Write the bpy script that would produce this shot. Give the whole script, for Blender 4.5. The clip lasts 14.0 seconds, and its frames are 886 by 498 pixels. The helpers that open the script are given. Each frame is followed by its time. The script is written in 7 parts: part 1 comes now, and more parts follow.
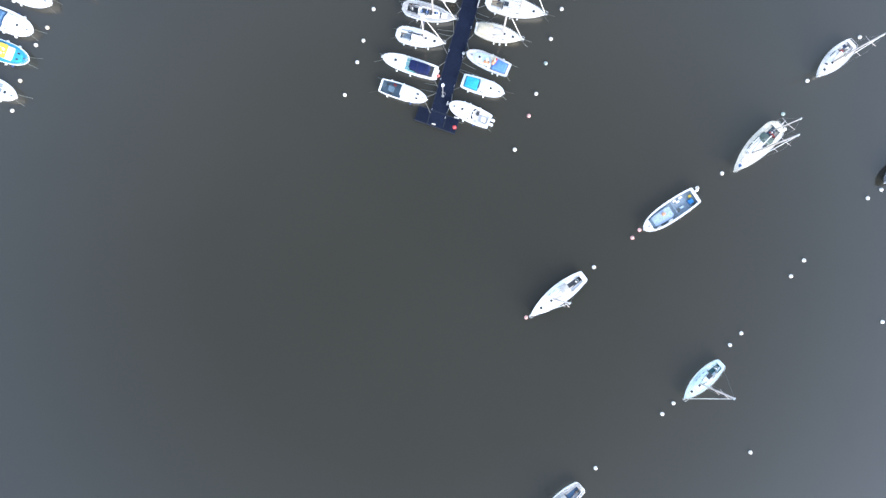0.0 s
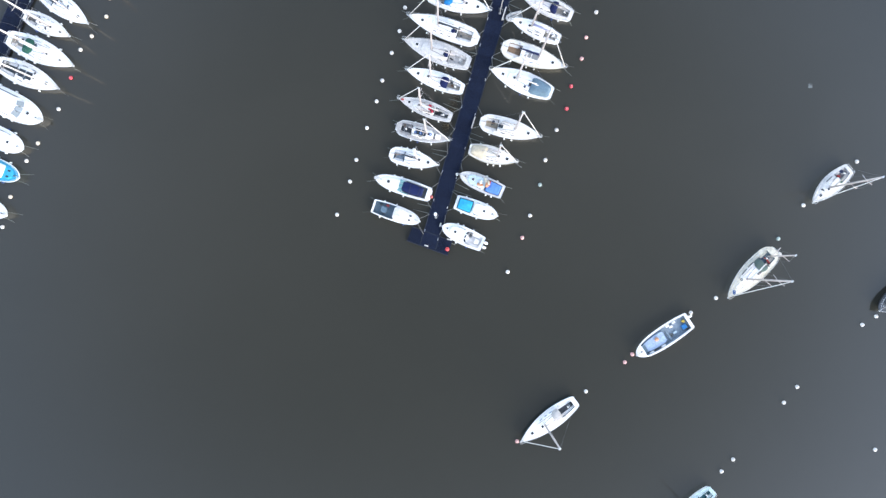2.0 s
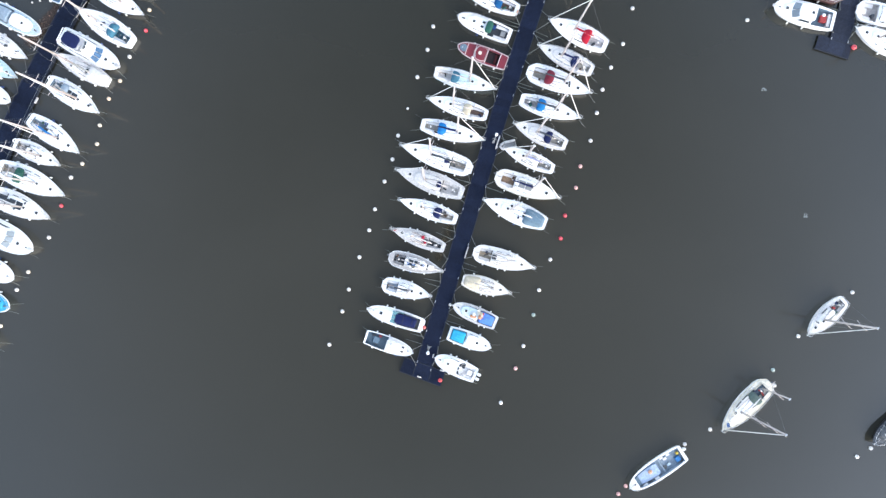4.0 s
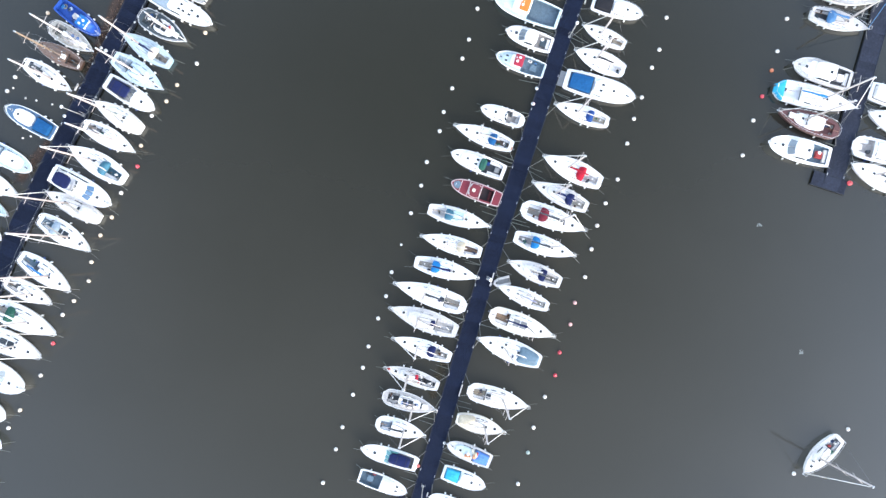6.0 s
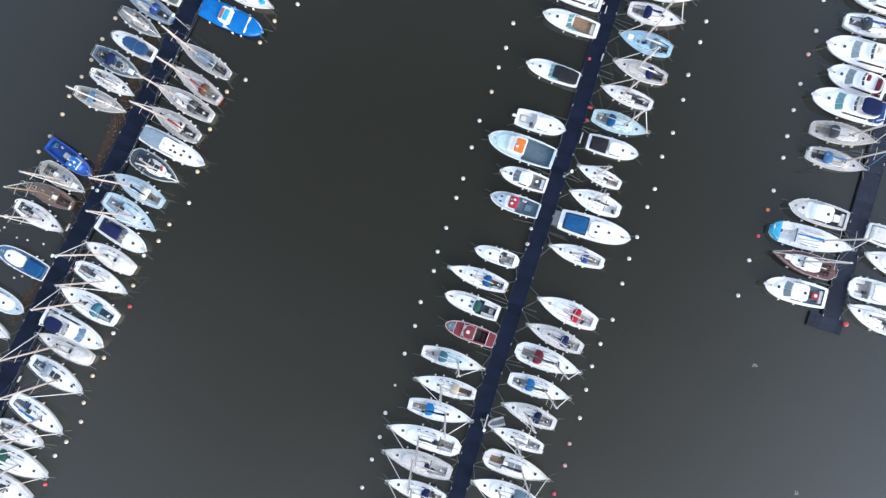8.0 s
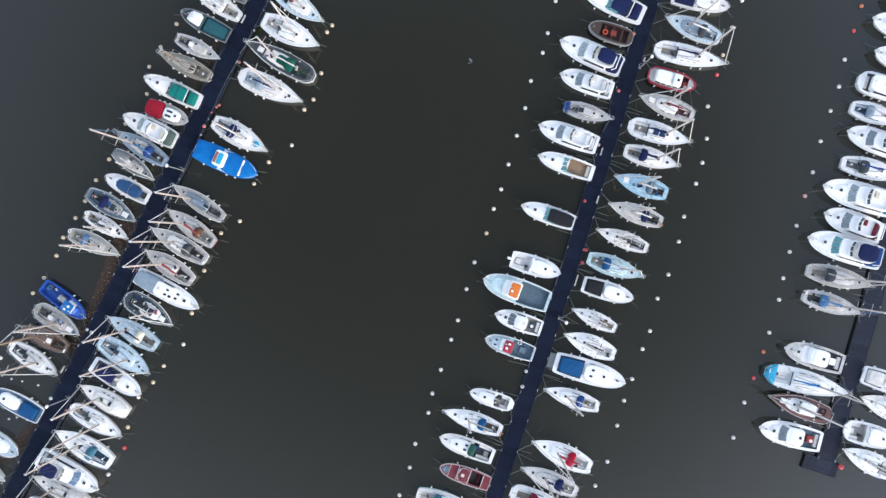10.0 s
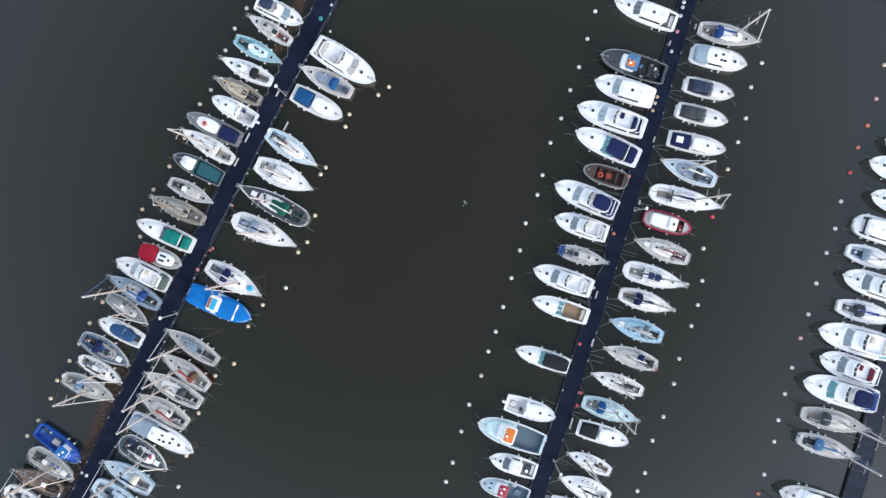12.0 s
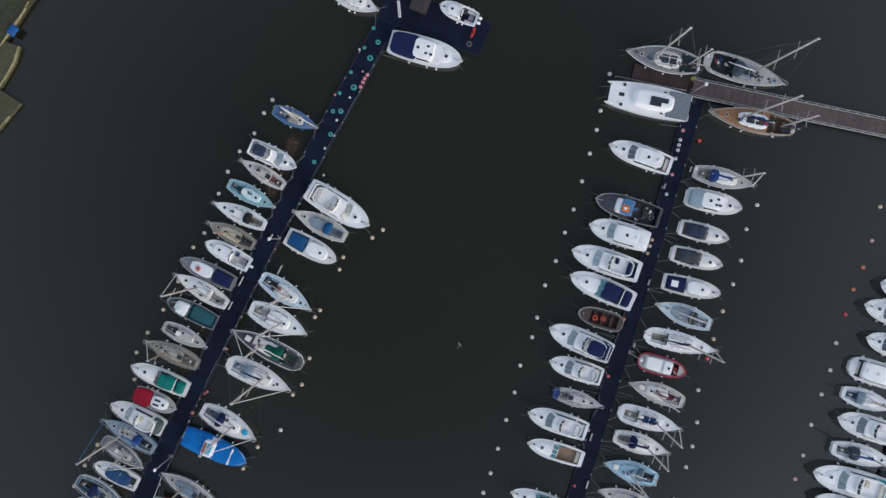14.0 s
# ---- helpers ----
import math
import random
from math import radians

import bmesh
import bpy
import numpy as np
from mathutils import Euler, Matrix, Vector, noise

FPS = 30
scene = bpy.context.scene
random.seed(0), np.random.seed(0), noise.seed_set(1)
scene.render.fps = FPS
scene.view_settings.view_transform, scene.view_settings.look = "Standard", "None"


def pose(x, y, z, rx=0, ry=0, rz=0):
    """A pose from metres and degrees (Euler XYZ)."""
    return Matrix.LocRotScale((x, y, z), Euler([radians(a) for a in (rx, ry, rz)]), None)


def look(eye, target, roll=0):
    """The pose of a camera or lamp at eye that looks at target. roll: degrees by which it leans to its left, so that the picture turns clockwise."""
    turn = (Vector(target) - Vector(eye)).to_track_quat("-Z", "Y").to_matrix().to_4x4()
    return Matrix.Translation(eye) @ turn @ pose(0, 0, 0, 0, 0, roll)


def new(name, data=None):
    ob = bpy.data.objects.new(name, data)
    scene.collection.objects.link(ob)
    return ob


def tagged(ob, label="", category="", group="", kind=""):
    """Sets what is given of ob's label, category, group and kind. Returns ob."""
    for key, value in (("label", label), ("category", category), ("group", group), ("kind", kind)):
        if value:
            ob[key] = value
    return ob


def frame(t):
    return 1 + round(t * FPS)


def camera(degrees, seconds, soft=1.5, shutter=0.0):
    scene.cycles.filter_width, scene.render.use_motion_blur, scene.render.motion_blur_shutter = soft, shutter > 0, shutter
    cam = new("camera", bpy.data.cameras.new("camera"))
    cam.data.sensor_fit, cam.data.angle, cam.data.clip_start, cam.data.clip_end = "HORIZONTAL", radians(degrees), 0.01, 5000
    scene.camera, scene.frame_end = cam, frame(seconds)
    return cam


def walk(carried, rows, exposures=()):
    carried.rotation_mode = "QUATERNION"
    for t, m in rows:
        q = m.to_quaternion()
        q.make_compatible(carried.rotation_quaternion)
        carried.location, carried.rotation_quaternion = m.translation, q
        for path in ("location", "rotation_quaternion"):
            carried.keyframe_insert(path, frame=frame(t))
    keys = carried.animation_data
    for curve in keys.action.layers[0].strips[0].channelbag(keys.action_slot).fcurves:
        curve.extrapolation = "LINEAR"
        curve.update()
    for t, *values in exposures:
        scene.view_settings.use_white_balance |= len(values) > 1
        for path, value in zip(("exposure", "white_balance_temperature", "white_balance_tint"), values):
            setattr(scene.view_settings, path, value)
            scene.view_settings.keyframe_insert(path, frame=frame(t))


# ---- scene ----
# ---- camera and its flight ----
cam = camera(65.0, 14.0, soft=1.4)
PATH = [
    (0, 0.00, -0.00, 113.12, 1.59, 0.19, 1.07),
    (0.5, 0.27, 5.14, 113.08, 1.43, 0.19, 1.24),
    (1, 0.51, 10.29, 113.04, 1.28, 0.20, 1.40),
    (1.5, 0.69, 15.59, 113.01, 1.15, 0.21, 1.54),
    (2, 0.87, 20.95, 112.92, 1.03, 0.22, 1.64),
    (2.5, 0.99, 26.32, 112.75, 0.92, 0.22, 1.70),
    (3, 1.11, 31.72, 112.66, 0.83, 0.21, 1.75),
    (5.5, 1.43, 59.44, 112.36, 0.59, 0.12, 1.64),
    (6, 1.46, 65.13, 112.22, 0.53, 0.10, 1.62),
    (6.5, 1.51, 70.88, 112.12, 0.44, 0.09, 1.61),
    (7, 1.56, 76.72, 111.96, 0.35, 0.08, 1.59),
    (7.5, 1.65, 82.58, 111.84, 0.24, 0.08, 1.59),
    (8, 1.73, 88.51, 111.73, 0.12, 0.08, 1.61),
    (10.5, 2.16, 118.23, 111.33, -0.54, 0.19, 1.63),
    (11, 2.24, 124.21, 111.18, -0.69, 0.20, 1.61),
    (11.5, 2.31, 130.23, 111.02, -0.86, 0.21, 1.57),
    (12, 2.37, 136.26, 110.83, -1.03, 0.21, 1.53),
    (12.5, 2.43, 142.30, 110.63, -1.19, 0.20, 1.51),
    (13, 2.53, 148.28, 110.44, -1.37, 0.20, 1.47),
    (13.5, 2.60, 154.24, 110.26, -1.54, 0.21, 1.43),
    (14, 2.67, 160.18, 110.06, -1.70, 0.22, 1.37),
]
walk(
    cam,
    [(t, pose(x, y, z, rx, ry, rz)) for t, x, y, z, rx, ry, rz in PATH],
    exposures=[(0.0, 0.34, 5990, 8), (1.5, 0.10, 6050, 8), (3.0, -0.06, 6120, 8), (5.5, 0.34, 6200, 8), (6.5, 0.32, 6200, 8), (7.0, 0.16, 6220, 8), (8.0, -0.28, 6260, 8), (10.5, -0.48, 6340, 8), (12.5, -0.44, 6350, 8), (13.6, -0.42, 6330, 8), (13.8, -0.80, 6320, 8), (14.0, -1.33, 6320, 8)],
)

# ---- sky and sun: thin even overcast ----
world = bpy.data.worlds.new("overcast_sky")
scene.world = world
world.use_nodes = True
wn, wl = world.node_tree.nodes, world.node_tree.links
sky = wn.new("ShaderNodeTexSky")
sky.sky_type = "NISHITA"
sky.sun_disc = False
sky.sun_elevation = radians(25)
sky.sun_rotation = radians(140)
sky.dust_density = 1.2
grey = wn.new("ShaderNodeHueSaturation")
# thin cloud overhead, bluer breaks lower down
blue = wn.new("ShaderNodeMapRange")
blue.interpolation_type = "SMOOTHSTEP"
blue.inputs["From Min"].default_value, blue.inputs["From Max"].default_value = 0.80, 1.0
blue.inputs["To Min"].default_value, blue.inputs["To Max"].default_value = 0.66, 0.45
wl.new(blue.outputs[0], grey.inputs["Saturation"])
wl.new(sky.outputs["Color"], grey.inputs["Color"])
wl.new(grey.outputs["Color"], wn["Background"].inputs["Color"])
# the sky is dullest overhead and brightens down towards the horizon
up = wn.new("ShaderNodeTexCoord")
axes = wn.new("ShaderNodeSeparateXYZ")
fade = wn.new("ShaderNodeMapRange")
fade.interpolation_type = "SMOOTHSTEP"
fade.inputs["From Min"].default_value, fade.inputs["From Max"].default_value = 0.78, 1.0
fade.inputs["To Min"].default_value, fade.inputs["To Max"].default_value = 0.655, 0.19
wl.new(up.outputs["Generated"], axes.inputs[0])
wl.new(axes.outputs["Z"], fade.inputs["Value"])
wl.new(axes.outputs["Z"], blue.inputs["Value"])
wl.new(fade.outputs[0], wn["Background"].inputs["Strength"])
sun_data = bpy.data.lights.new("sun", "SUN")
sun_data.energy = 0.8
sun_data.angle = radians(14)
sun_data.color = (1.0, 0.96, 0.9)
sun = new("sun", sun_data)
sun.matrix_world = look((64, -77, 47), (0, 0, 0))

# ---- colours (linear base colours) ----
WHITE = (0.86, 0.838, 0.825)
OFFWHITE = (0.81, 0.765, 0.725)
PALEGREY = (0.69, 0.655, 0.63)
LGREY = (0.545, 0.505, 0.475)
MGREY = (0.25, 0.25, 0.25)
DGREY = (0.06, 0.066, 0.075)
BLACK = (0.02, 0.02, 0.024)
CREAM = (0.72, 0.66, 0.54)
SAND = (0.52, 0.45, 0.34)
SANDGREY = (0.42, 0.39, 0.34)
TAN = (0.36, 0.24, 0.15)
TEAK = (0.24, 0.13, 0.06)
TEAKDECK = (0.36, 0.17, 0.07)
BROWN = (0.10, 0.055, 0.035)
BROWNGREY = (0.17, 0.11, 0.085)
GREYWOOD = (0.30, 0.26, 0.20)
TERRA = (0.34, 0.14, 0.10)
PALEBLUE = (0.56, 0.66, 0.72)
SKY = (0.40, 0.61, 0.74)
PALEAQUA = (0.63, 0.78, 0.80)
AQUA = (0.34, 0.60, 0.66)
CYAN = (0.05, 0.37, 0.58)
PERIBLUE = (0.12, 0.25, 0.62)
LILAC = (0.24, 0.245, 0.36)
BLUE = (0.02, 0.165, 0.42)
ROYAL = (0.012, 0.078, 0.205)
BRIGHTBLUE = (0.008, 0.16, 0.48)
WORKBLUE = (0.02, 0.09, 0.42)
STEELBLUE = (0.08, 0.18, 0.34)
SLATEBLUE = (0.10, 0.19, 0.32)
BLUETEAL = (0.05, 0.14, 0.20)
NAVYBLUE = (0.02, 0.055, 0.19)
PETROL = (0.028, 0.075, 0.17)
NAVY = (0.012, 0.018, 0.07)
NAVYGREY = (0.035, 0.045, 0.08)
SLATE = (0.13, 0.19, 0.24)
SLATEPALE = (0.27, 0.33, 0.39)
SLATEDARK = (0.055, 0.075, 0.09)
GREEN = (0.008, 0.085, 0.06)
GREENDK = (0.03, 0.10, 0.075)
GREENTEAL = (0.01, 0.19, 0.16)
GREENGREY = (0.09, 0.12, 0.11)
TEALDK = (0.03, 0.11, 0.13)
TEALCANVAS = (0.05, 0.32, 0.34)
RED = (0.40, 0.022, 0.05)
REDFADE = (0.36, 0.06, 0.06)
REDHULL = (0.22, 0.012, 0.022)
REDTARP = (0.34, 0.012, 0.03)
MAROON = (0.15, 0.02, 0.035)
PLUM = (0.13, 0.05, 0.05)
ORANGE = (0.78, 0.20, 0.03)
ORANGETAN = (0.55, 0.28, 0.16)
YELLOW = (0.72, 0.50, 0.06)
DARKGLASS = (0.035, 0.042, 0.05)
TEALGLASS = (0.11, 0.27, 0.28)
BLUEGLASS = (0.05, 0.11, 0.20)
NAVYGLASS = (0.02, 0.045, 0.11)
WORDS = {
    WHITE: "white", OFFWHITE: "off-white", PALEGREY: "pale grey", LGREY: "light grey", MGREY: "grey", DGREY: "dark grey", BLACK: "black",
    CREAM: "cream", SAND: "sandy beige", SANDGREY: "weathered beige", TAN: "tan", TEAK: "teak", TEAKDECK: "varnished teak", BROWN: "brown",
    BROWNGREY: "faded brown", GREYWOOD: "weathered grey-brown", TERRA: "terracotta", PALEBLUE: "pale blue", SKY: "sky blue", PALEAQUA: "pale aqua",
    AQUA: "aqua", CYAN: "bright cyan", PERIBLUE: "mid blue", LILAC: "lilac", BLUE: "blue", ROYAL: "royal blue",
    BRIGHTBLUE: "bright blue", WORKBLUE: "strong blue", STEELBLUE: "steel blue", SLATEBLUE: "slate blue", BLUETEAL: "teal blue", NAVYBLUE: "navy blue", PETROL: "petrol blue",
    NAVY: "navy", NAVYGREY: "dark blue-grey", SLATE: "slate", SLATEPALE: "pale slate", SLATEDARK: "dark slate", GREEN: "green", GREENDK: "dark green",
    GREENTEAL: "sea-green", GREENGREY: "greenish grey", TEALDK: "dark teal", TEALCANVAS: "teal", RED: "red", REDFADE: "faded red", REDHULL: "deep red",
    REDTARP: "crimson", MAROON: "maroon", PLUM: "plum brown", ORANGE: "orange", ORANGETAN: "orange-tan", YELLOW: "yellow",
}


# ---- materials ----
def nodes_of(name):
    m = bpy.data.materials.new(name)
    m.use_nodes = True
    return m, m.node_tree.nodes, m.node_tree.links, m.node_tree.nodes["Principled BSDF"]


MATERIALS = {}


def surface(kind, c, rough=0.4, metal=0.0, stain=0.3, fine=9.0, coarse=0.8, bump=0.02, dark=(0.62, 0.58, 0.5), spread=0.10, gloss=0.5):
    """A painted, woven or wooden surface: base colour with grain, stains and a small shift from thing to thing."""
    key = (kind, c)
    if key in MATERIALS:
        return MATERIALS[key]
    m, nd, ln, bsdf = nodes_of(kind)
    place = nd.new("ShaderNodeTexCoord")
    info = nd.new("ShaderNodeObjectInfo")
    shift = nd.new("ShaderNodeVectorMath")
    shift.operation = "SCALE"
    shift.inputs[0].default_value = (37.0, 19.0, 11.0)
    ln.new(info.outputs["Random"], shift.inputs["Scale"])
    add = nd.new("ShaderNodeVectorMath")
    ln.new(place.outputs["Object"], add.inputs[0])
    ln.new(shift.outputs[0], add.inputs[1])
    big, small = nd.new("ShaderNodeTexNoise"), nd.new("ShaderNodeTexNoise")
    for tex, size, detail in ((big, coarse, 5), (small, fine, 3)):
        tex.inputs["Scale"].default_value = size
        tex.inputs["Detail"].default_value = detail
        ln.new(add.outputs[0], tex.inputs["Vector"])
    ramp = nd.new("ShaderNodeMapRange")
    ramp.inputs["From Min"].default_value, ramp.inputs["From Max"].default_value = 0.48, 0.78
    ramp.inputs["To Max"].default_value = stain
    ln.new(big.outputs["Fac"], ramp.inputs["Value"])
    worn = nd.new("ShaderNodeMix")
    worn.data_type = "RGBA"
    worn.inputs["A"].default_value = (*c, 1)
    worn.inputs["B"].default_value = (c[0] * dark[0], c[1] * dark[1], c[2] * dark[2], 1)
    ln.new(ramp.outputs[0], worn.inputs["Factor"])
    grain = nd.new("ShaderNodeMapRange")
    grain.inputs["From Min"].default_value, grain.inputs["From Max"].default_value = 0.3, 0.7
    grain.inputs["To Min"].default_value, grain.inputs["To Max"].default_value = 1 - spread, 1 + spread * 0.6
    ln.new(small.outputs["Fac"], grain.inputs["Value"])
    one = nd.new("ShaderNodeMapRange")
    one.inputs["To Min"].default_value, one.inputs["To Max"].default_value = 1 - spread, 1.03
    ln.new(info.outputs["Random"], one.inputs["Value"])
    both = nd.new("ShaderNodeMath")
    both.operation = "MULTIPLY"
    ln.new(grain.outputs[0], both.inputs[0])
    ln.new(one.outputs[0], both.inputs[1])
    tint = nd.new("ShaderNodeVectorMath")
    tint.operation = "SCALE"
    ln.new(worn.outputs["Result"], tint.inputs[0])
    ln.new(both.outputs[0], tint.inputs["Scale"])
    ln.new(tint.outputs[0], bsdf.inputs["Base Color"])
    relief = nd.new("ShaderNodeBump")
    relief.inputs["Strength"].default_value = 0.35
    relief.inputs["Distance"].default_value = bump
    ln.new(small.outputs["Fac"], relief.inputs["Height"])
    ln.new(relief.outputs[0], bsdf.inputs["Normal"])
    bsdf.inputs["Roughness"].default_value = rough
    bsdf.inputs["Specular IOR Level"].default_value = gloss
    bsdf.inputs["Metallic"].default_value = metal
    MATERIALS[key] = m
    return m


def gel(c):
    return surface("gelcoat", c, 0.42, stain=0.24 if min(c) > 0.7 else 0.45, bump=0.004, fine=5, coarse=0.7 if min(c) > 0.7 else 1.7, spread=0.06 if min(c) > 0.7 else 0.18)


def deck_paint(c):
    return surface("deck_paint", c, 0.62, stain=0.26 if min(c) > 0.7 else 0.52, bump=0.008, fine=4.5, coarse=1.1 if min(c) > 0.7 else 2.0, spread=0.07 if min(c) > 0.7 else 0.26)


def cloth(c):
    return surface("canvas", c, 0.9, stain=0.4, bump=0.03, fine=3.5, coarse=0.9, spread=0.16, gloss=0.18)


def timber(c):
    return surface("timber", c, 0.6, stain=0.55, bump=0.015, fine=7, coarse=1.3, spread=0.22)


def tinted(c):
    return surface("tinted_glass", c, 0.06, stain=0.1, bump=0.0, fine=1.2, coarse=0.5, spread=0.1)


ALLOY = surface("mast_alloy", (0.54, 0.47, 0.44), 0.5, metal=0.0, stain=0.3, bump=0.0)
# pinker copy of the mast alloy, used on the western boats
SPAR = surface("pinkish_spar", (0.50, 0.405, 0.365), 0.6, metal=0.0, stain=0.4, bump=0.0)
RAILING = surface("pale_rail", (0.46, 0.46, 0.46), 0.4, metal=0.2, stain=0.3, bump=0.0)
WIRE = surface("rigging_wire", (0.20, 0.20, 0.20), 0.5, stain=0.2, bump=0.0)
STEEL = surface("stainless_steel", (0.60, 0.60, 0.62), 0.28, metal=0.8, stain=0.1, bump=0.0)
VINYL = surface("fender_vinyl", (0.80, 0.79, 0.76), 0.5, stain=0.5, bump=0.0)
VINYLNAVY = surface("fender_vinyl", NAVYBLUE, 0.5, stain=0.3, bump=0.0)
RUBBER = surface("black_rubber", (0.02, 0.02, 0.022), 0.7, stain=0.2)
ROPE = surface("rope", (0.20, 0.20, 0.185), 0.9, stain=0.5, coarse=0.5)
ROPEDARK = surface("wet_rope", (0.085, 0.085, 0.075), 0.8, stain=0.5, coarse=0.5)
ROPEWEED = surface("weedy_rope", (0.16, 0.17, 0.15), 0.85, stain=0.5, coarse=0.6)
ROPEBLUE = surface("blue_rope", (0.02, 0.10, 0.30), 0.9, stain=0.4)
ENGINE = surface("engine_cowl", (0.10, 0.105, 0.115), 0.4, stain=0.2)
TEAKMAT = timber(TEAK)


def water_material():
    m, nd, ln, bsdf = nodes_of("harbour_water")
    place = nd.new("ShaderNodeTexCoord")
    tone_noise, cloud = nd.new("ShaderNodeTexNoise"), nd.new("ShaderNodeTexNoise")
    tone_noise.inputs["Scale"].default_value, tone_noise.inputs["Detail"].default_value = 0.02, 5
    cloud.inputs["Scale"].default_value, cloud.inputs["Detail"].default_value = 0.35, 4
    mix = nd.new("ShaderNodeMix")
    mix.data_type = "RGBA"
    mix.inputs["A"].default_value = (0.0098, 0.0099, 0.0056, 1)
    mix.inputs["B"].default_value = (0.0196, 0.0188, 0.0126, 1)
    ln.new(place.outputs["Object"], tone_noise.inputs["Vector"])
    ln.new(place.outputs["Object"], cloud.inputs["Vector"])
    half = nd.new("ShaderNodeMath")
    half.operation = "MULTIPLY_ADD"
    half.inputs[1].default_value = 0.25
    ln.new(cloud.outputs["Fac"], half.inputs[0])
    ln.new(tone_noise.outputs["Fac"], half.inputs[2])
    ln.new(half.outputs[0], mix.inputs["Factor"])
    # a paler belt along mid-harbour paints the water's brighter exposure into its colour
    along, axis, belt, brightened = nd.new("ShaderNodeMapRange"), nd.new("ShaderNodeSeparateXYZ"), nd.new("ShaderNodeValToRGB"), nd.new("ShaderNodeMix")
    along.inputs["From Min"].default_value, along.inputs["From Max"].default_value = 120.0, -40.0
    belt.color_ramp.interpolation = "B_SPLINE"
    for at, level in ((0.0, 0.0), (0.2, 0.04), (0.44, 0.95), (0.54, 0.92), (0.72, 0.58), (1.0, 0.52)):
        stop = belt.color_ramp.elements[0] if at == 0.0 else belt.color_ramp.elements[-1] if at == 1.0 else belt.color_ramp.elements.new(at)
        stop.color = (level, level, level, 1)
    brightened.data_type = "RGBA"
    brightened.inputs["B"].default_value = (0.0345, 0.0325, 0.0252, 1)
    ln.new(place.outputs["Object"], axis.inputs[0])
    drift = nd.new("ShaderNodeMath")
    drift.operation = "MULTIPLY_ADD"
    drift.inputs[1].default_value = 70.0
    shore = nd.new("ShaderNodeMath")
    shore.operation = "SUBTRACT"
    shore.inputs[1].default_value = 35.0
    ln.new(tone_noise.outputs["Fac"], drift.inputs[0])
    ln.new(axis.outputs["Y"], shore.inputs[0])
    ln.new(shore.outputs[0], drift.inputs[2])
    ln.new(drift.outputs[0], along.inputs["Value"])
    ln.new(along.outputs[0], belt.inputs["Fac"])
    ln.new(belt.outputs["Color"], brightened.inputs["Factor"])
    ln.new(mix.outputs["Result"], brightened.inputs["A"])
    ln.new(brightened.outputs["Result"], bsdf.inputs["Base Color"])
    ripple, chop = nd.new("ShaderNodeTexNoise"), nd.new("ShaderNodeTexNoise")
    ripple.inputs["Scale"].default_value, ripple.inputs["Detail"].default_value = 1.6, 4
    chop.inputs["Scale"].default_value, chop.inputs["Detail"].default_value = 0.22, 3
    for tex in (ripple, chop):
        ln.new(place.outputs["Object"], tex.inputs["Vector"])
    sum_ = nd.new("ShaderNodeMath")
    sum_.operation = "MULTIPLY_ADD"
    sum_.inputs[1].default_value = 3.0
    ln.new(chop.outputs["Fac"], sum_.inputs[0])
    ln.new(ripple.outputs["Fac"], sum_.inputs[2])
    relief = nd.new("ShaderNodeBump")
    relief.inputs["Strength"].default_value = 0.3
    relief.inputs["Distance"].default_value = 0.012
    ln.new(sum_.outputs[0], relief.inputs["Height"])
    ln.new(relief.outputs[0], bsdf.inputs["Normal"])
    bsdf.inputs["Roughness"].default_value = 0.05
    bsdf.inputs["IOR"].default_value = 1.63
    return m


# ---- mesh helpers ----
def mesh(name, verts, faces, smooth=False):
    me = bpy.data.meshes.new(name)
    me.from_pydata(verts, [], faces)
    if smooth:
        me.shade_smooth()
    return me


def part(name, me, material, parent, label="", at=None):
    """Links a mesh as one part under a thing or under a part."""
    if not me.materials:
        me.materials.append(material)
    ob = new(name, me)
    ob.parent = parent
    if at is not None:
        ob.matrix_basis = at
    if label:
        tagged(ob, label)
    return ob


def thing(name, x, y, z, turn, label, category, group="", kind=""):
    ob = new(name)
    ob.empty_display_size = 0.3
    ob.matrix_basis = pose(x, y, z, 0, 0, turn)
    return tagged(ob, label, category, group, kind)


def solid(name, x, y, z, turn, me, material, label, category, group="", kind=""):
    if not me.materials:
        me.materials.append(material)
    ob = new(name, me)
    ob.matrix_basis = pose(x, y, z, 0, 0, turn)
    return tagged(ob, label, category, group, kind)


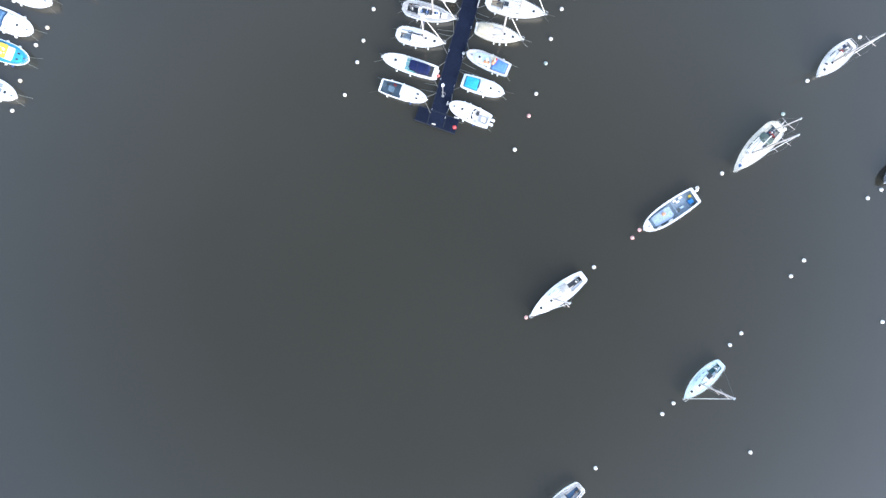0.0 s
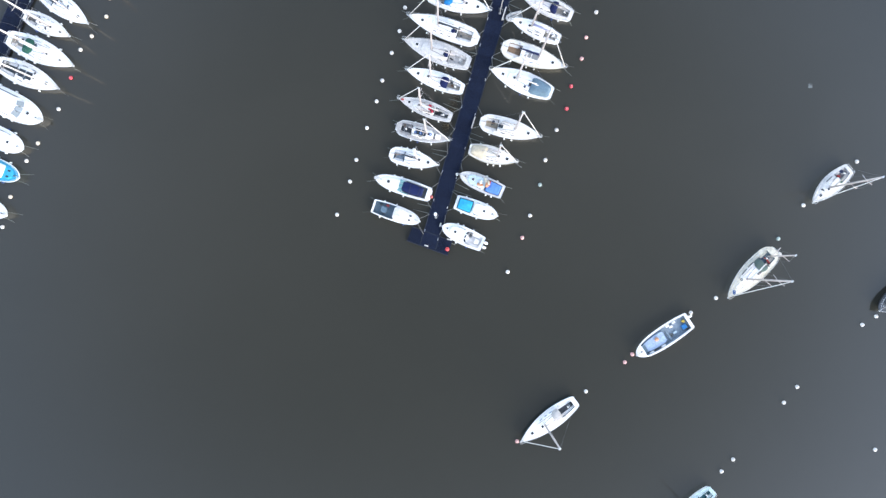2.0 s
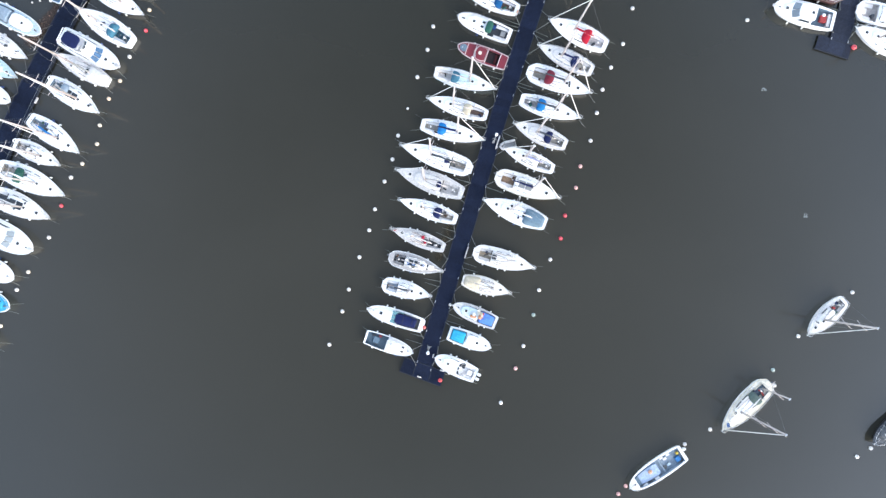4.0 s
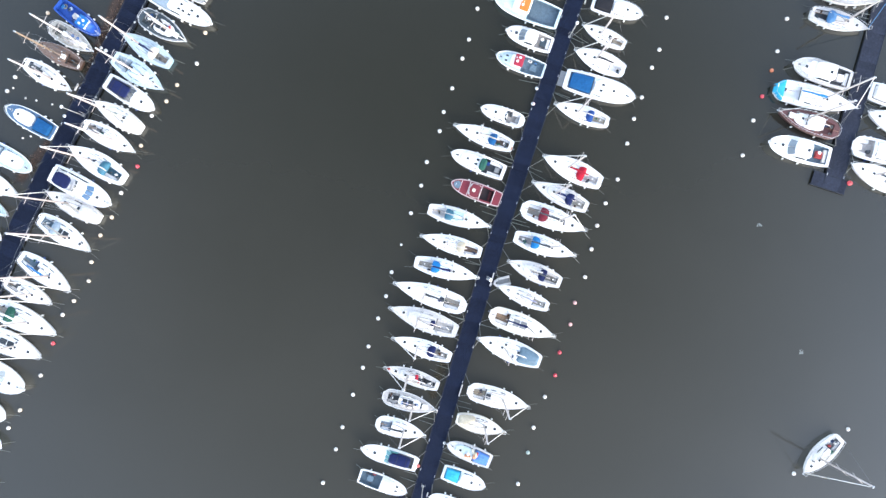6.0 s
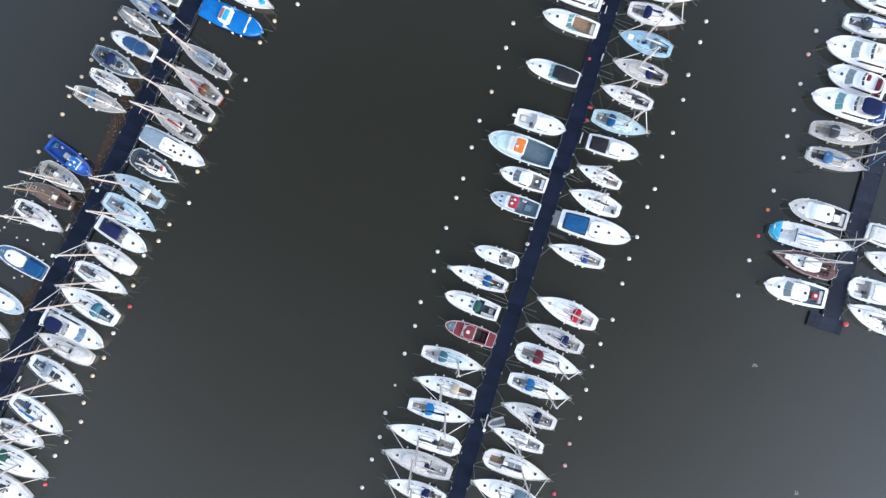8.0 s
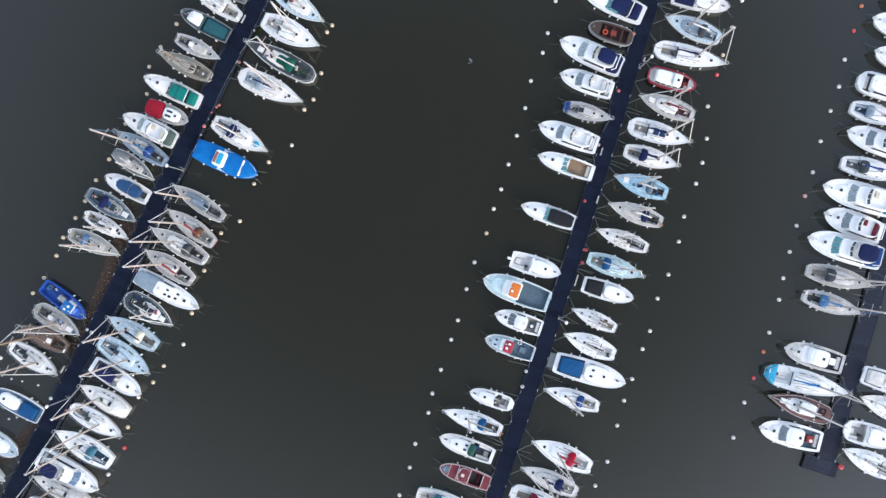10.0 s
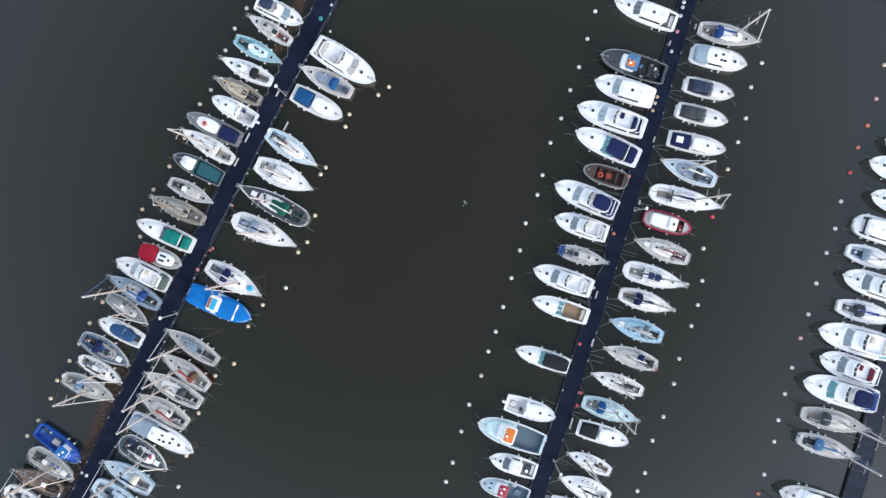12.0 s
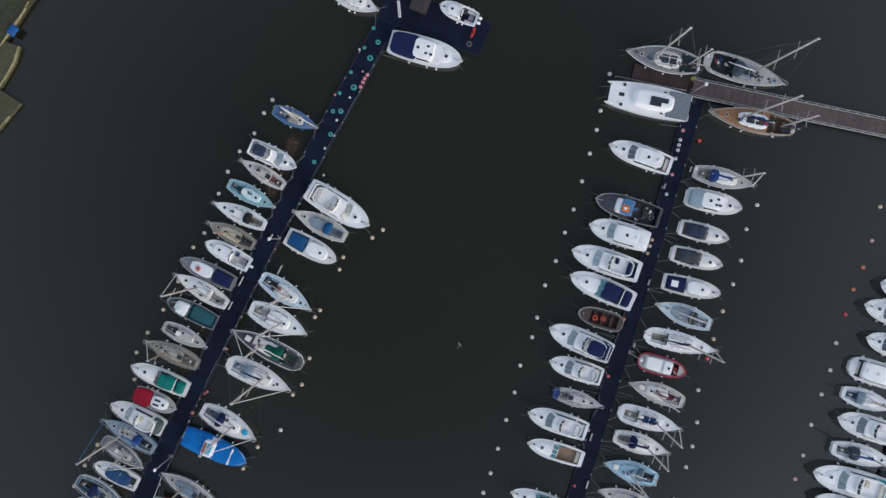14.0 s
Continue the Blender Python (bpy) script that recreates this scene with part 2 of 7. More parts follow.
def slab(name, outline, levels, crown=0.0, under=False, smooth=False):
    """A closed form stacked from one outline: levels of (height, inset), a crowned top, and a flat underside if it hangs free."""
    n = len(outline)
    xs, ys = [p[0] for p in outline], [p[1] for p in outline]
    cx, cy = (min(xs) + max(xs)) / 2, (min(ys) + max(ys)) / 2
    hx, hy = (max(xs) - min(xs)) / 2, (max(ys) - min(ys)) / 2
    verts, faces = [], []
    for z, inset in levels:
        fx, fy = max(0.05, 1 - inset / hx), max(0.05, 1 - inset / hy)
        verts += [(cx + (x - cx) * fx, cy + (y - cy) * fy, z) for x, y in outline]
    for k in range(len(levels) - 1):
        for i in range(n):
            j = (i + 1) % n
            faces.append((k * n + i, k * n + j, (k + 1) * n + j, (k + 1) * n + i))
    top = (len(levels) - 1) * n
    fx, fy = max(0.05, 1 - levels[-1][1] / hx) * 0.5, max(0.05, 1 - levels[-1][1] / hy) * 0.5
    verts += [(cx + (x - cx) * fx, cy + (y - cy) * fy, levels[-1][0] + crown) for x, y in outline]
    inner = top + n
    for i in range(n):
        j = (i + 1) % n
        faces.append((top + i, top + j, inner + j, inner + i))
    faces.append(tuple(range(inner, inner + n)))
    if under:
        faces.append(tuple(range(n - 1, -1, -1)))
    return mesh(name, verts, faces, smooth)


def rect(x0, x1, y0, y1, r=0.05):
    return [(x0 + r, y0), (x1 - r, y0), (x1, y0 + r), (x1, y1 - r), (x1 - r, y1), (x0 + r, y1), (x0, y1 - r), (x0, y0 + r)]


def box(name, x0, x1, y0, y1, z0, z1, r=0.04, under=False):
    r = min(r, (x1 - x0) / 3, (y1 - y0) / 3, (z1 - z0) / 2)
    return slab(name, rect(x0, x1, y0, y1, r), [(z0, 0), (z1 - r, 0), (z1, r)], 0.0, under)


def tubes(name, paths, r, n=5, taper=1.0, weld=True):
    """Round bars along the given paths, welded where a later one meets an earlier one."""
    verts, faces = [], []
    for path in paths:
        pts = [Vector(p) for p in path]
        base = len(verts)
        for i, p in enumerate(pts):
            d = (pts[min(i + 1, len(pts) - 1)] - pts[max(i - 1, 0)]).normalized()
            side = d.cross(Vector((0, 0, 1)) if abs(d.z) < 0.9 else Vector((1, 0, 0))).normalized()
            up = side.cross(d)
            rr = r * (1 + (taper - 1) * i / max(1, len(pts) - 1))
            for k in range(n):
                a = 2 * math.pi * k / n
                verts.append(tuple(p + side * (rr * math.cos(a)) + up * (rr * math.sin(a))))
        for i in range(len(pts) - 1):
            for k in range(n):
                a, b = base + i * n + k, base + i * n + (k + 1) % n
                faces.append((a, b, b + n, a + n))
        faces.append(tuple(base + k for k in reversed(range(n))))
        last = base + (len(pts) - 1) * n
        faces.append(tuple(last + k for k in range(n)))
        if weld and base:
            gap = lambda q, i: (q[0] - verts[i][0]) ** 2 + (q[1] - verts[i][1]) ** 2 + (q[2] - verts[i][2]) ** 2
            near = [min(range(base), key=lambda i: gap(q, i)) for q in (pts[0], pts[-1])]
            first = gap(pts[0], near[0]) < gap(pts[-1], near[1])
            foot = base if first else last
            faces.append((foot, foot + 1, near[0] if first else near[1]))
    return mesh(name, verts, faces, True)


def ball(name, rx, ry, rz, rings=7, n=12):
    verts, faces = [(0, 0, -rz)], []
    for i in range(1, rings):
        a = math.pi * i / rings
        for k in range(n):
            b = 2 * math.pi * k / n
            verts.append((rx * math.sin(a) * math.cos(b), ry * math.sin(a) * math.sin(b), -rz * math.cos(a)))
    verts.append((0, 0, rz))
    for k in range(n):
        faces.append((0, 1 + (k + 1) % n, 1 + k))
        last = 1 + (rings - 2) * n
        faces.append((last + k, last + (k + 1) % n, len(verts) - 1))
    for i in range(rings - 2):
        for k in range(n):
            a, b = 1 + i * n + k, 1 + i * n + (k + 1) % n
            faces.append((a, b, b + n, a + n))
    return mesh(name, verts, faces, True)


def ring(name, big, small, n=18, m=7):
    verts, faces = [], []
    for i in range(n):
        a = 2 * math.pi * i / n
        for k in range(m):
            b = 2 * math.pi * k / m
            q = big + small * math.cos(b)
            verts.append((q * math.cos(a), q * math.sin(a), small * math.sin(b)))
    for i in range(n):
        for k in range(m):
            faces.append((i * m + k, ((i + 1) % n) * m + k, ((i + 1) % n) * m + (k + 1) % m, i * m + (k + 1) % m))
    return mesh(name, verts, faces, True)


FENDER = {}


def fender_mesh(navy):
    if navy not in FENDER:
        me = ball("fender", 0.15, 0.15, 0.36, 8, 8)
        me.materials.append(VINYLNAVY if navy else VINYL)
        FENDER[navy] = me
    return FENDER[navy]


# ---- boats ----
class Hull:
    """The lines of one boat: bow towards +x, waterline at z = 0."""

    def __init__(self, length, beam, fine, stern, freeboard):
        self.length, self.beam, self.fb = length, beam, freeboard
        self.fine, self.stern = fine, stern

    def half(self, s):
        """Half the beam at s, from the stern (0) to the stem (1)."""
        s = max(0.0, s)
        widest = 0.42 if self.fine else 0.40
        at_stern = {"transom": 0.56 if self.fine else 0.82, "round": 0.80, "point": 0.45}[self.stern]
        if s > widest:
            u = (s - widest) / (1 - widest)
            f = (1 - u ** (1.95 if self.fine else 2.9)) ** (0.92 if self.fine else 0.57)
        else:
            f = at_stern + (1 - at_stern) * math.sin(math.pi / 2 * s / widest) ** 0.9
            if self.stern == "transom" and s < 0.04:
                f *= (0.80 if self.fine else 0.90) + (0.20 if self.fine else 0.10) * (1 - (1 - s / 0.04) ** 2) ** 0.5
        if self.stern == "round" and s < 0.14:
            f *= max(0.22, (1 - (1 - s / 0.14) ** 2.2)) ** 0.5
        return max(0.03, self.beam / 2 * f)

    def sheer(self, s):
        return self.fb * (0.92 + 0.30 * s * s)

    def x(self, s):
        return (s - 0.5) * self.length


def stations(extra=()):
    base = [0, 0.006, 0.017, 0.035, 0.06, 0.09, 0.14, 0.2, 0.27, 0.35, 0.43, 0.51, 0.59, 0.67, 0.74, 0.8, 0.855, 0.9, 0.935, 0.962, 0.983, 1.0]
    return sorted(set(base) | set(extra))


def hull_mesh(h):
    verts, faces = [], []
    st = stations()
    rows = ((1.0, 1.0), (0.985, 0.62), (0.95, 0.25), (0.88, -0.06), (0.55, -0.35), (0.0, -0.5))
    for s in st:
        hb, zs = h.half(s), h.sheer(s)
        line = []
        for wide, level in rows:
            z = zs * level if level > 0 else level
            x = h.x(s) - 0.75 * (1 - z / zs) * s**6 + 0.18 * (1 - z / zs) * (1 - s) ** 8
            flare = wide * (1 - 0.35 * s**3 * (1 - z / zs)) if z < zs else 1.0
            line.append((x, hb * flare, z))
        verts += line + [(x, -y, z) for x, y, z in line[-2::-1]]
    n = 11
    for i in range(len(st) - 1):
        for k in range(n - 1):
            a = i * n + k
            faces.append((a, a + 1, a + n + 1, a + n))
    faces.append(tuple(range(n - 1, -1, -1)))
    return mesh("hull", verts, faces, True)


def rim_mesh(h, width, rise, name="gunwale"):
    st = stations()
    loop = [(h.x(s), h.half(s), h.sheer(s)) for s in st] + [(h.x(s), -h.half(s), h.sheer(s)) for s in reversed(st)]
    verts, faces, n = [], [], len(loop)
    cx = 0.0
    for x, y, z in loop:
        hb = max(0.05, abs(y))
        iy = max(0.0, hb - width) * (1 if y > 0 else -1)
        ix = x - (0.9 * width if x > 0.46 * h.length else -0.9 * width if x < -0.485 * h.length else 0)
        oy = (hb + 0.035) * (1 if y > 0 else -1)
        verts += [(x, oy, z - 0.10), (x, oy, z + rise * 0.6), (x, (oy + iy) / 2, z + rise), (ix, iy, z + rise * 0.9), (ix, iy, z - 0.05)]
    for i in range(n):
        j = (i + 1) % n
        for k in range(4):
            faces.append((i * 5 + k, j * 5 + k, j * 5 + k + 1, i * 5 + k + 1))
    return mesh(name, verts, faces)


def deck_meshes(h, a, b, share, depth, drop=0.02):
    """The deck with a real opening from a to b, and the well in that opening."""
    st = stations((a, b, (a + b) / 2)) if b > a else stations()
    verts, faces = [], []
    for s in st:
        hb, z = h.half(s) * 0.985, h.sheer(s) - drop
        c = hb * share
        camber = 0.07 * hb
        for y in (-hb, -c, 0, c, hb):
            verts.append((h.x(s), y, z + camber * (1 - (y / hb) ** 2)))
    for i in range(len(st) - 1):
        for k in range(4):
            if b > a and k in (1, 2) and st[i] >= a - 1e-6 and st[i + 1] <= b + 1e-6:
                continue
            p = i * 5 + k
            faces.append((p, p + 5, p + 6, p + 1))
    deck = mesh("deck", verts, faces)
    if b <= a:
        return deck, None
    verts, faces = [], []
    inner = [s for s in st if a - 1e-6 <= s <= b + 1e-6]
    for s in inner:
        hb, z = h.half(s) * 0.985, h.sheer(s) - drop
        c, top = hb * share, z + 0.07 * hb * (1 - share**2)
        low = h.sheer(a) - depth
        verts += [(h.x(s), -c, top + 0.03), (h.x(s), -c * 0.97, low), (h.x(s), c * 0.97, low), (h.x(s), c, top + 0.03)]
    for i in range(len(inner) - 1):
        for k in range(3):
            p = i * 4 + k
            faces.append((p, p + 4, p + 5, p + 1))
    faces.append((0, 1, 2, 3))
    e = (len(inner) - 1) * 4
    faces.append((e + 3, e + 2, e + 1, e))
    return deck, mesh("cockpit", verts, faces)


def plan(h, a, b, share, most=9.0, power=5, n=9):
    """The plan of a cabin or cover that follows the hull from a to b."""
    us = [0.5 - 0.5 * math.cos(math.pi * i / (n - 1)) for i in range(n)]
    side = []
    for u in us:
        s = a + (b - a) * u
        g = max(0.12, (1 - abs(2 * u - 1) ** power)) ** (1 / power)
        side.append((h.x(s), min(h.half(s) * share, most) * max(g, 0.5 if power < 10 else 0.86)))
    return [(x, -y) for x, y in side] + [(x, y) for x, y in reversed(side)]


def add_fenders(root, h, rng, count=3):
    for side in (-1, 1):
        for s in rng.sample((0.2, 0.32, 0.45, 0.57, 0.7), count)[: 2 + int(rng.random() < 0.45)]:
            part("fender", fender_mesh(rng.random() < 0.05), VINYL, root, at=pose(h.x(s), side * (h.half(s) + 0.13), 0.42 + 0.1 * rng.random(), rng.uniform(-8, 8), rng.uniform(-8, 8)))


def rail_paths(h, a, b, height, posts, inset=0.08, bow=True):
    """A rail and its posts: bent round the stem, or else one run along each side."""
    ss = [a + (b - a) * i / 12 for i in range(13)]
    runs = [[(h.x(s), side * max(0.02, h.half(s) - inset), h.sheer(s) + height) for s in ss] for side in (-1, 1)]
    posted = []
    for side in (-1, 1):
        up = []
        for i in range(posts):
            s = a + (b - a) * i / max(1, posts - 1)
            y = side * max(0.02, h.half(s) - inset)
            up.append([(h.x(s), y, h.sheer(s)), (h.x(s), y, h.sheer(s) + height)])
        posted.append(up)
    if bow:
        return [runs[0] + runs[1][::-1]] + posted[0] + posted[1]
    return [runs[0]] + posted[0], [runs[1]] + posted[1]


def hatch(root, h, s, size, y=0.0, lift=0.0, c=DARKGLASS):
    z = h.sheer(s) + 0.06 * h.half(s) + lift
    body = part("hatch", slab("hatch", rect(-size / 2, size / 2, -size / 2, size / 2, 0.06), [(-0.1, 0), (0.035, 0), (0.05, 0.02)]), gel(OFFWHITE), root, at=pose(h.x(s), y, z))
    part("hatch_pane", slab("hatch_pane", rect(-size * 0.42, size * 0.42, -size * 0.42, size * 0.42, 0.05), [(0.04, 0), (0.062, 0.01)]), tinted(c), body, "dark tinted pane")


def bench_meshes(h, a, b, share, depth):
    out = []
    for side in (-1, 1):
        verts, faces = [], []
        for s in (a, (a + b) / 2, b):
            hb = h.half(s) * 0.985 * share
            z = h.sheer(a) - depth * 0.42
            x = h.x(s) + (0.02 if s == a else -0.02 if s == b else 0)
            verts += [(x, side * hb * 0.985, z), (x, side * hb * 0.56, z), (x, side * hb * 0.54, z - depth * 0.5)]
        for i in range(2):
            for k in range(2):
                p = i * 3 + k
                faces.append((p, p + 3, p + 4, p + 1))
        out.append(mesh("bench", verts, faces))
    return out


def describe(c, kind, bits, place):
    said = WORDS.get(c, "white") + " " + kind
    for n, bit in enumerate(bits):
        more = said + (" with " if n == 0 else " and ") + bit
        if len((more + " " + place).replace("-", " ").split()) <= 12:
            said = more
    return said + " " + place


SERIAL = [0]
BOATS = []


def start(length, beam, fine, stern, freeboard):
    SERIAL[0] += 1
    return Hull(length, beam, fine, stern, freeboard), random.Random(SERIAL[0] * 7 + 3)


def yacht(x, y, turn, length, beam, deck=WHITE, roof=None, hull=WHITE, sole=SANDGREY, stern="transom", hood=None, cover=None, tent=None, mast=1, mh=None,
          rails=False, pilot=False, spot=None, cap=None, panels=None, strip=None, gear=None, well=0.0, bare=False, edge=None, patches=(), free=False):
    """A sailing yacht with its rig, cabin, cockpit and deck gear."""
    h, rng = start(length, beam, True, stern, 0.78 + 0.035 * length)
    roof = roof or deck
    bits = [WORDS[c] + " " + w for c, w in ((hood, "sprayhood"), (cover, "sail cover"), (tent, "cockpit tent"), (cap, "stern cover")) if c]
    kind = "two-masted ketch" if mast == 2 else "sailing boat with no mast up" if mast == 0 else "sailing yacht"
    root = thing("sailing_yacht" if mast else "sailing_boat", x, y, 0, turn,
                 describe(deck, kind, bits, "on a mooring" if free else "at a pontoon"), "sailboat", "" if free else "moored boats")
    BOATS.append((root, x, y, turn, length, h, free))
    part("hull", hull_mesh(h), gel(hull), root)
    part("toe_rail", rim_mesh(h, 0.05, 0.045, "toe_rail"), gel(edge or (SANDGREY if deck == TEAKDECK else OFFWHITE if deck in (LGREY, MGREY, SANDGREY) else deck)), root)
    ca, cb, share, depth = 0.07, 0.30 + 0.03 * rng.random(), 0.62, 0.55
    if stern == "round":
        ca = 0.10
    if well:
        ca, cb, share = 0.03 if stern != "round" else 0.08, well, 0.82
    deck_me, pit = deck_meshes(h, ca, cb, share, depth)
    part("deck", deck_me, timber(deck) if deck in (TEAKDECK, BROWNGREY, GREYWOOD) else deck_paint(deck), root)
    if tent is None:
        part("cockpit", pit, deck_paint(sole), root, WORDS.get(sole, "grey") + " cockpit sole")
        for me in bench_meshes(h, ca, cb, share, depth) if not well else ():
            part("bench", me, deck_paint(deck), root)
        if rng.random() < 0.5:
            wheel = ring("steering_wheel", 0.38, 0.025, 16, 5)
            part("steering_wheel", wheel, STEEL, root, at=pose(h.x(ca + 0.07), 0, h.sheer(0.1) + 0.25, 0, 72))
            part("pedestal", box("pedestal", h.x(ca + 0.075), h.x(ca + 0.075) + 0.22, -0.12, 0.12, h.sheer(0.1) - 0.55, h.sheer(0.1) + 0.3), gel(OFFWHITE), root)
        else:
            part("tiller", tubes("tiller", [[(h.x(0.03), 0.02, h.sheer(0) + 0.18), (h.x(ca + 0.13), 0.12, h.sheer(0) + 0.3)]], 0.035), TEAKMAT, root)
    else:
        part("cockpit", pit, deck_paint(sole), root)
        z = h.sheer(0.15)
        part("cockpit_tent", slab("cockpit_tent", plan(h, ca - 0.03, cb + 0.05, 0.80, power=6), [(z - 0.05, 0), (z + 0.5, 0.05), (z + 0.85, 0.25), (z + 1.0, 0.5)], 0.10), cloth(tent), root,
             WORDS.get(tent, "") + " canvas cockpit tent")
    # coachroof and what stands on it
    ra, rb = cb + 0.005, 0.70 + 0.05 * rng.random() - (0.08 if well else 0)
    hz, rise = h.sheer(0.45), 0.34 + 0.012 * length
    part("coachroof", slab("coachroof", plan(h, ra, rb, 0.70, power=4), [(hz - 0.12, 0), (hz + rise * 0.7, 0.15), (hz + rise * 0.93, 0.22), (hz + rise, 0.32)], 0.05), gel(roof), root)
    loose = random.Random(int(abs(x * 91 + y * 57)))
    panes, long_pane, pane_colour = loose.choice((1, 2, 2, 3)), loose.uniform(0.55, 1.0), loose.choice((DARKGLASS, DARKGLASS, MGREY, SLATEPALE))
    for side in (-1, 1):
        for k in range(panes):
            s0 = ra + (rb - ra) * (0.14 + 0.70 / panes * k)
            s1 = s0 + (rb - ra) * (0.70 / panes - 0.06) * long_pane
            q = [(h.x(s), side * (h.half(s) * 0.70 - 0.015 + e), z) for s, z, e in ((s0, hz + 0.08, -0.03), (s1, hz + 0.08, -0.03), (s1, hz + rise * 0.6, -0.105), (s0, hz + rise * 0.6, -0.105))]
            part("window", mesh("window", q, [(0, 1, 2, 3) if side < 0 else (3, 2, 1, 0)]), tinted(pane_colour), root)
    part("companionway", slab("companionway", rect(h.x(ra) - 0.02, h.x(ra) + 0.75, -0.36, 0.36, 0.06), [(hz + rise - 0.08, 0), (hz + rise + 0.09, 0.0), (hz + rise + 0.11, 0.03)]),
         tinted(DARKGLASS) if rng.random() < 0.55 else gel(OFFWHITE), root, "sliding companionway hatch")
    hatch(root, h, 0.80, 0.52)
    if rng.random() < 0.8:
        hatch(root, h, 0.62, 0.46, lift=rise * 0.93)
    for k in range(min(2, rng.randint(1, 3))):
        vent = ball("vent", 0.10, 0.10, 0.12, 5, 7)
        part("vent", vent, STEEL if k else gel(OFFWHITE), root, at=pose(h.x(rng.uniform(0.4, 0.68)), rng.choice((-1, 1)) * h.half(0.5) * 0.42, hz + rise + 0.05))
    for side in (-1, 1) if rails or length > 9.5 else ():
        part("winch", slab("winch", [(0.13 * math.cos(a * 0.785), 0.13 * math.sin(a * 0.785)) for a in range(8)], [(-0.05, 0), (0.2, 0.01), (0.24, 0.05)]), STEEL, root,
             at=pose(h.x(cb - 0.06), side * h.half(cb) * 0.74, h.sheer(cb)))
    if hood:
        z = hz + rise * 0.9
        dome = []
        for k in range(22):
            a = 2 * math.pi * k / 22
            c, q = math.cos(a), math.sin(a)
            lx = 0.09 * length * math.copysign(abs(c) ** (0.9 if c > 0 else 0.35), c) * (1.0 if c > 0 else 0.5)
            dome.append((h.x(ra) + 0.1 + lx, 0.66 * h.half(ra) * math.copysign(abs(q) ** 0.6, q)))
        me = slab("sprayhood", dome, [(z - 0.25, 0), (z + 0.25, 0.04), (z + 0.46, 0.16), (z + 0.56, 0.34)], 0.06, smooth=True)
        seam = [(h.x(ra) + 0.1 + 0.02 * length, q * 0.60 * h.half(ra), z + 0.60 - 0.42 * abs(q) ** 3) for q in (-0.92, -0.7, -0.35, 0, 0.35, 0.7, 0.92)]
        part("hood_frame", tubes("hood_frame", [seam], 0.022, 4), STEEL, root)
        part("sprayhood", me, cloth(hood), root, WORDS.get(hood, "") + " canvas sprayhood")
    if pilot:
        z = hz + rise
        part("pilothouse", slab("pilothouse", plan(h, ra - 0.02, ra + 0.24, 0.6, power=7), [(z - 0.3, 0), (z + 0.75, 0.1), (z + 0.82, 0.16)], 0.04), gel(WHITE), root, "white raised pilothouse")
        for k in (-1, 0, 1):
            q = [(h.x(ra + 0.24) + e, k * 0.62 + d, zz) for e, d, zz in ((0.0, -0.27, z + 0.2), (0.0, 0.27, z + 0.2), (-0.14, 0.25, z + 0.68), (-0.14, -0.25, z + 0.68))]
            part("windscreen", mesh("windscreen", q, [(0, 1, 2, 3)]), tinted(DARKGLASS), root)
    for c, s, off, w, d in patches:
        lift = hz + rise + 0.03 if ra < s < rb else h.sheer(s) + 0.08 if s >= rb else h.sheer(ca) - depth * 0.4
        part("folded_cloth", slab("folded_cloth", rect(-w / 2, w / 2, -d / 2, d / 2, 0.08), [(-0.12, 0.02), (0.08, 0), (0.14, 0.07)], 0.04), cloth(c), root, WORDS[c] + " folded cloth", at=pose(h.x(s), off * h.half(s), lift, 0, 0, 14))
    if spot:
        part("folded_sail", ball("folded_sail", 0.55, 0.5, 0.22, 6, 10), cloth(spot), root, WORDS[spot] + " sail bag", at=pose(h.x(0.80), 0.1, h.sheer(0.8) + 0.12))
    if cap:
        z = h.sheer(0.05)
        part("stern_cover", slab("stern_cover", plan(h, -0.012, 0.115, 1.04, power=14), [(z - 0.3, 0), (z + 0.12, 0.02), (z + 0.55, 0.25)], 0.08), cloth(cap), root, WORDS[cap] + " cover over the stern")
    if panels:
        for k in range(2):
            x0 = h.x(ra + 0.06 + 0.11 * k)
            part("roof_panel", slab("roof_panel", rect(x0, x0 + 0.095 * length, -h.half(0.45) * 0.34, h.half(0.45) * 0.34, 0.05), [(hz + rise - 0.02, 0), (hz + rise + 0.10, 0), (hz + rise + 0.11, 0.02)]), tinted(panels), root, "dark glossy panel on the coachroof")
    if strip:
        part("roof_cover", slab("roof_cover", plan(h, ra + 0.03, ra + 0.2, 0.44, power=6), [(hz + rise - 0.02, 0), (hz + rise + 0.12, 0.02), (hz + rise + 0.15, 0.08)], 0.03), cloth(strip), root, WORDS[strip] + " canvas over the coachroof")
    # running gear and loose things on deck
    if mast:
        mx = h.x(0.62 if mast == 2 else 0.58)
        runs = [[(mx - 0.15, q * 0.5, hz + rise + 0.07), (h.x(ra) + 0.9, q, hz + rise + 0.07), (h.x(ra) + 0.1, q * 1.2, hz + rise + 0.05)] for q in (-0.46, 0.44)]
        part("control_line", tubes("control_line", [runs[0][::-1] + runs[1]], 0.03, 4), loose.choice((ROPEDARK, ROPEDARK, ROPEBLUE, RUBBER)), root, "rope led aft along the coachroof")
        if tent is None:
            part("traveller", box("traveller", h.x(cb) - 0.16, h.x(cb) - 0.06, -h.half(cb) * 0.6, h.half(cb) * 0.6, h.sheer(cb) - 0.05, h.sheer(cb) + 0.05, 0.02), RUBBER, root, "dark mainsheet track across the cockpit")
    many = (loose.choice((1, 1, 2)) if tent is None else 0) + (3 if x < -15 else 0) if gear is None else gear
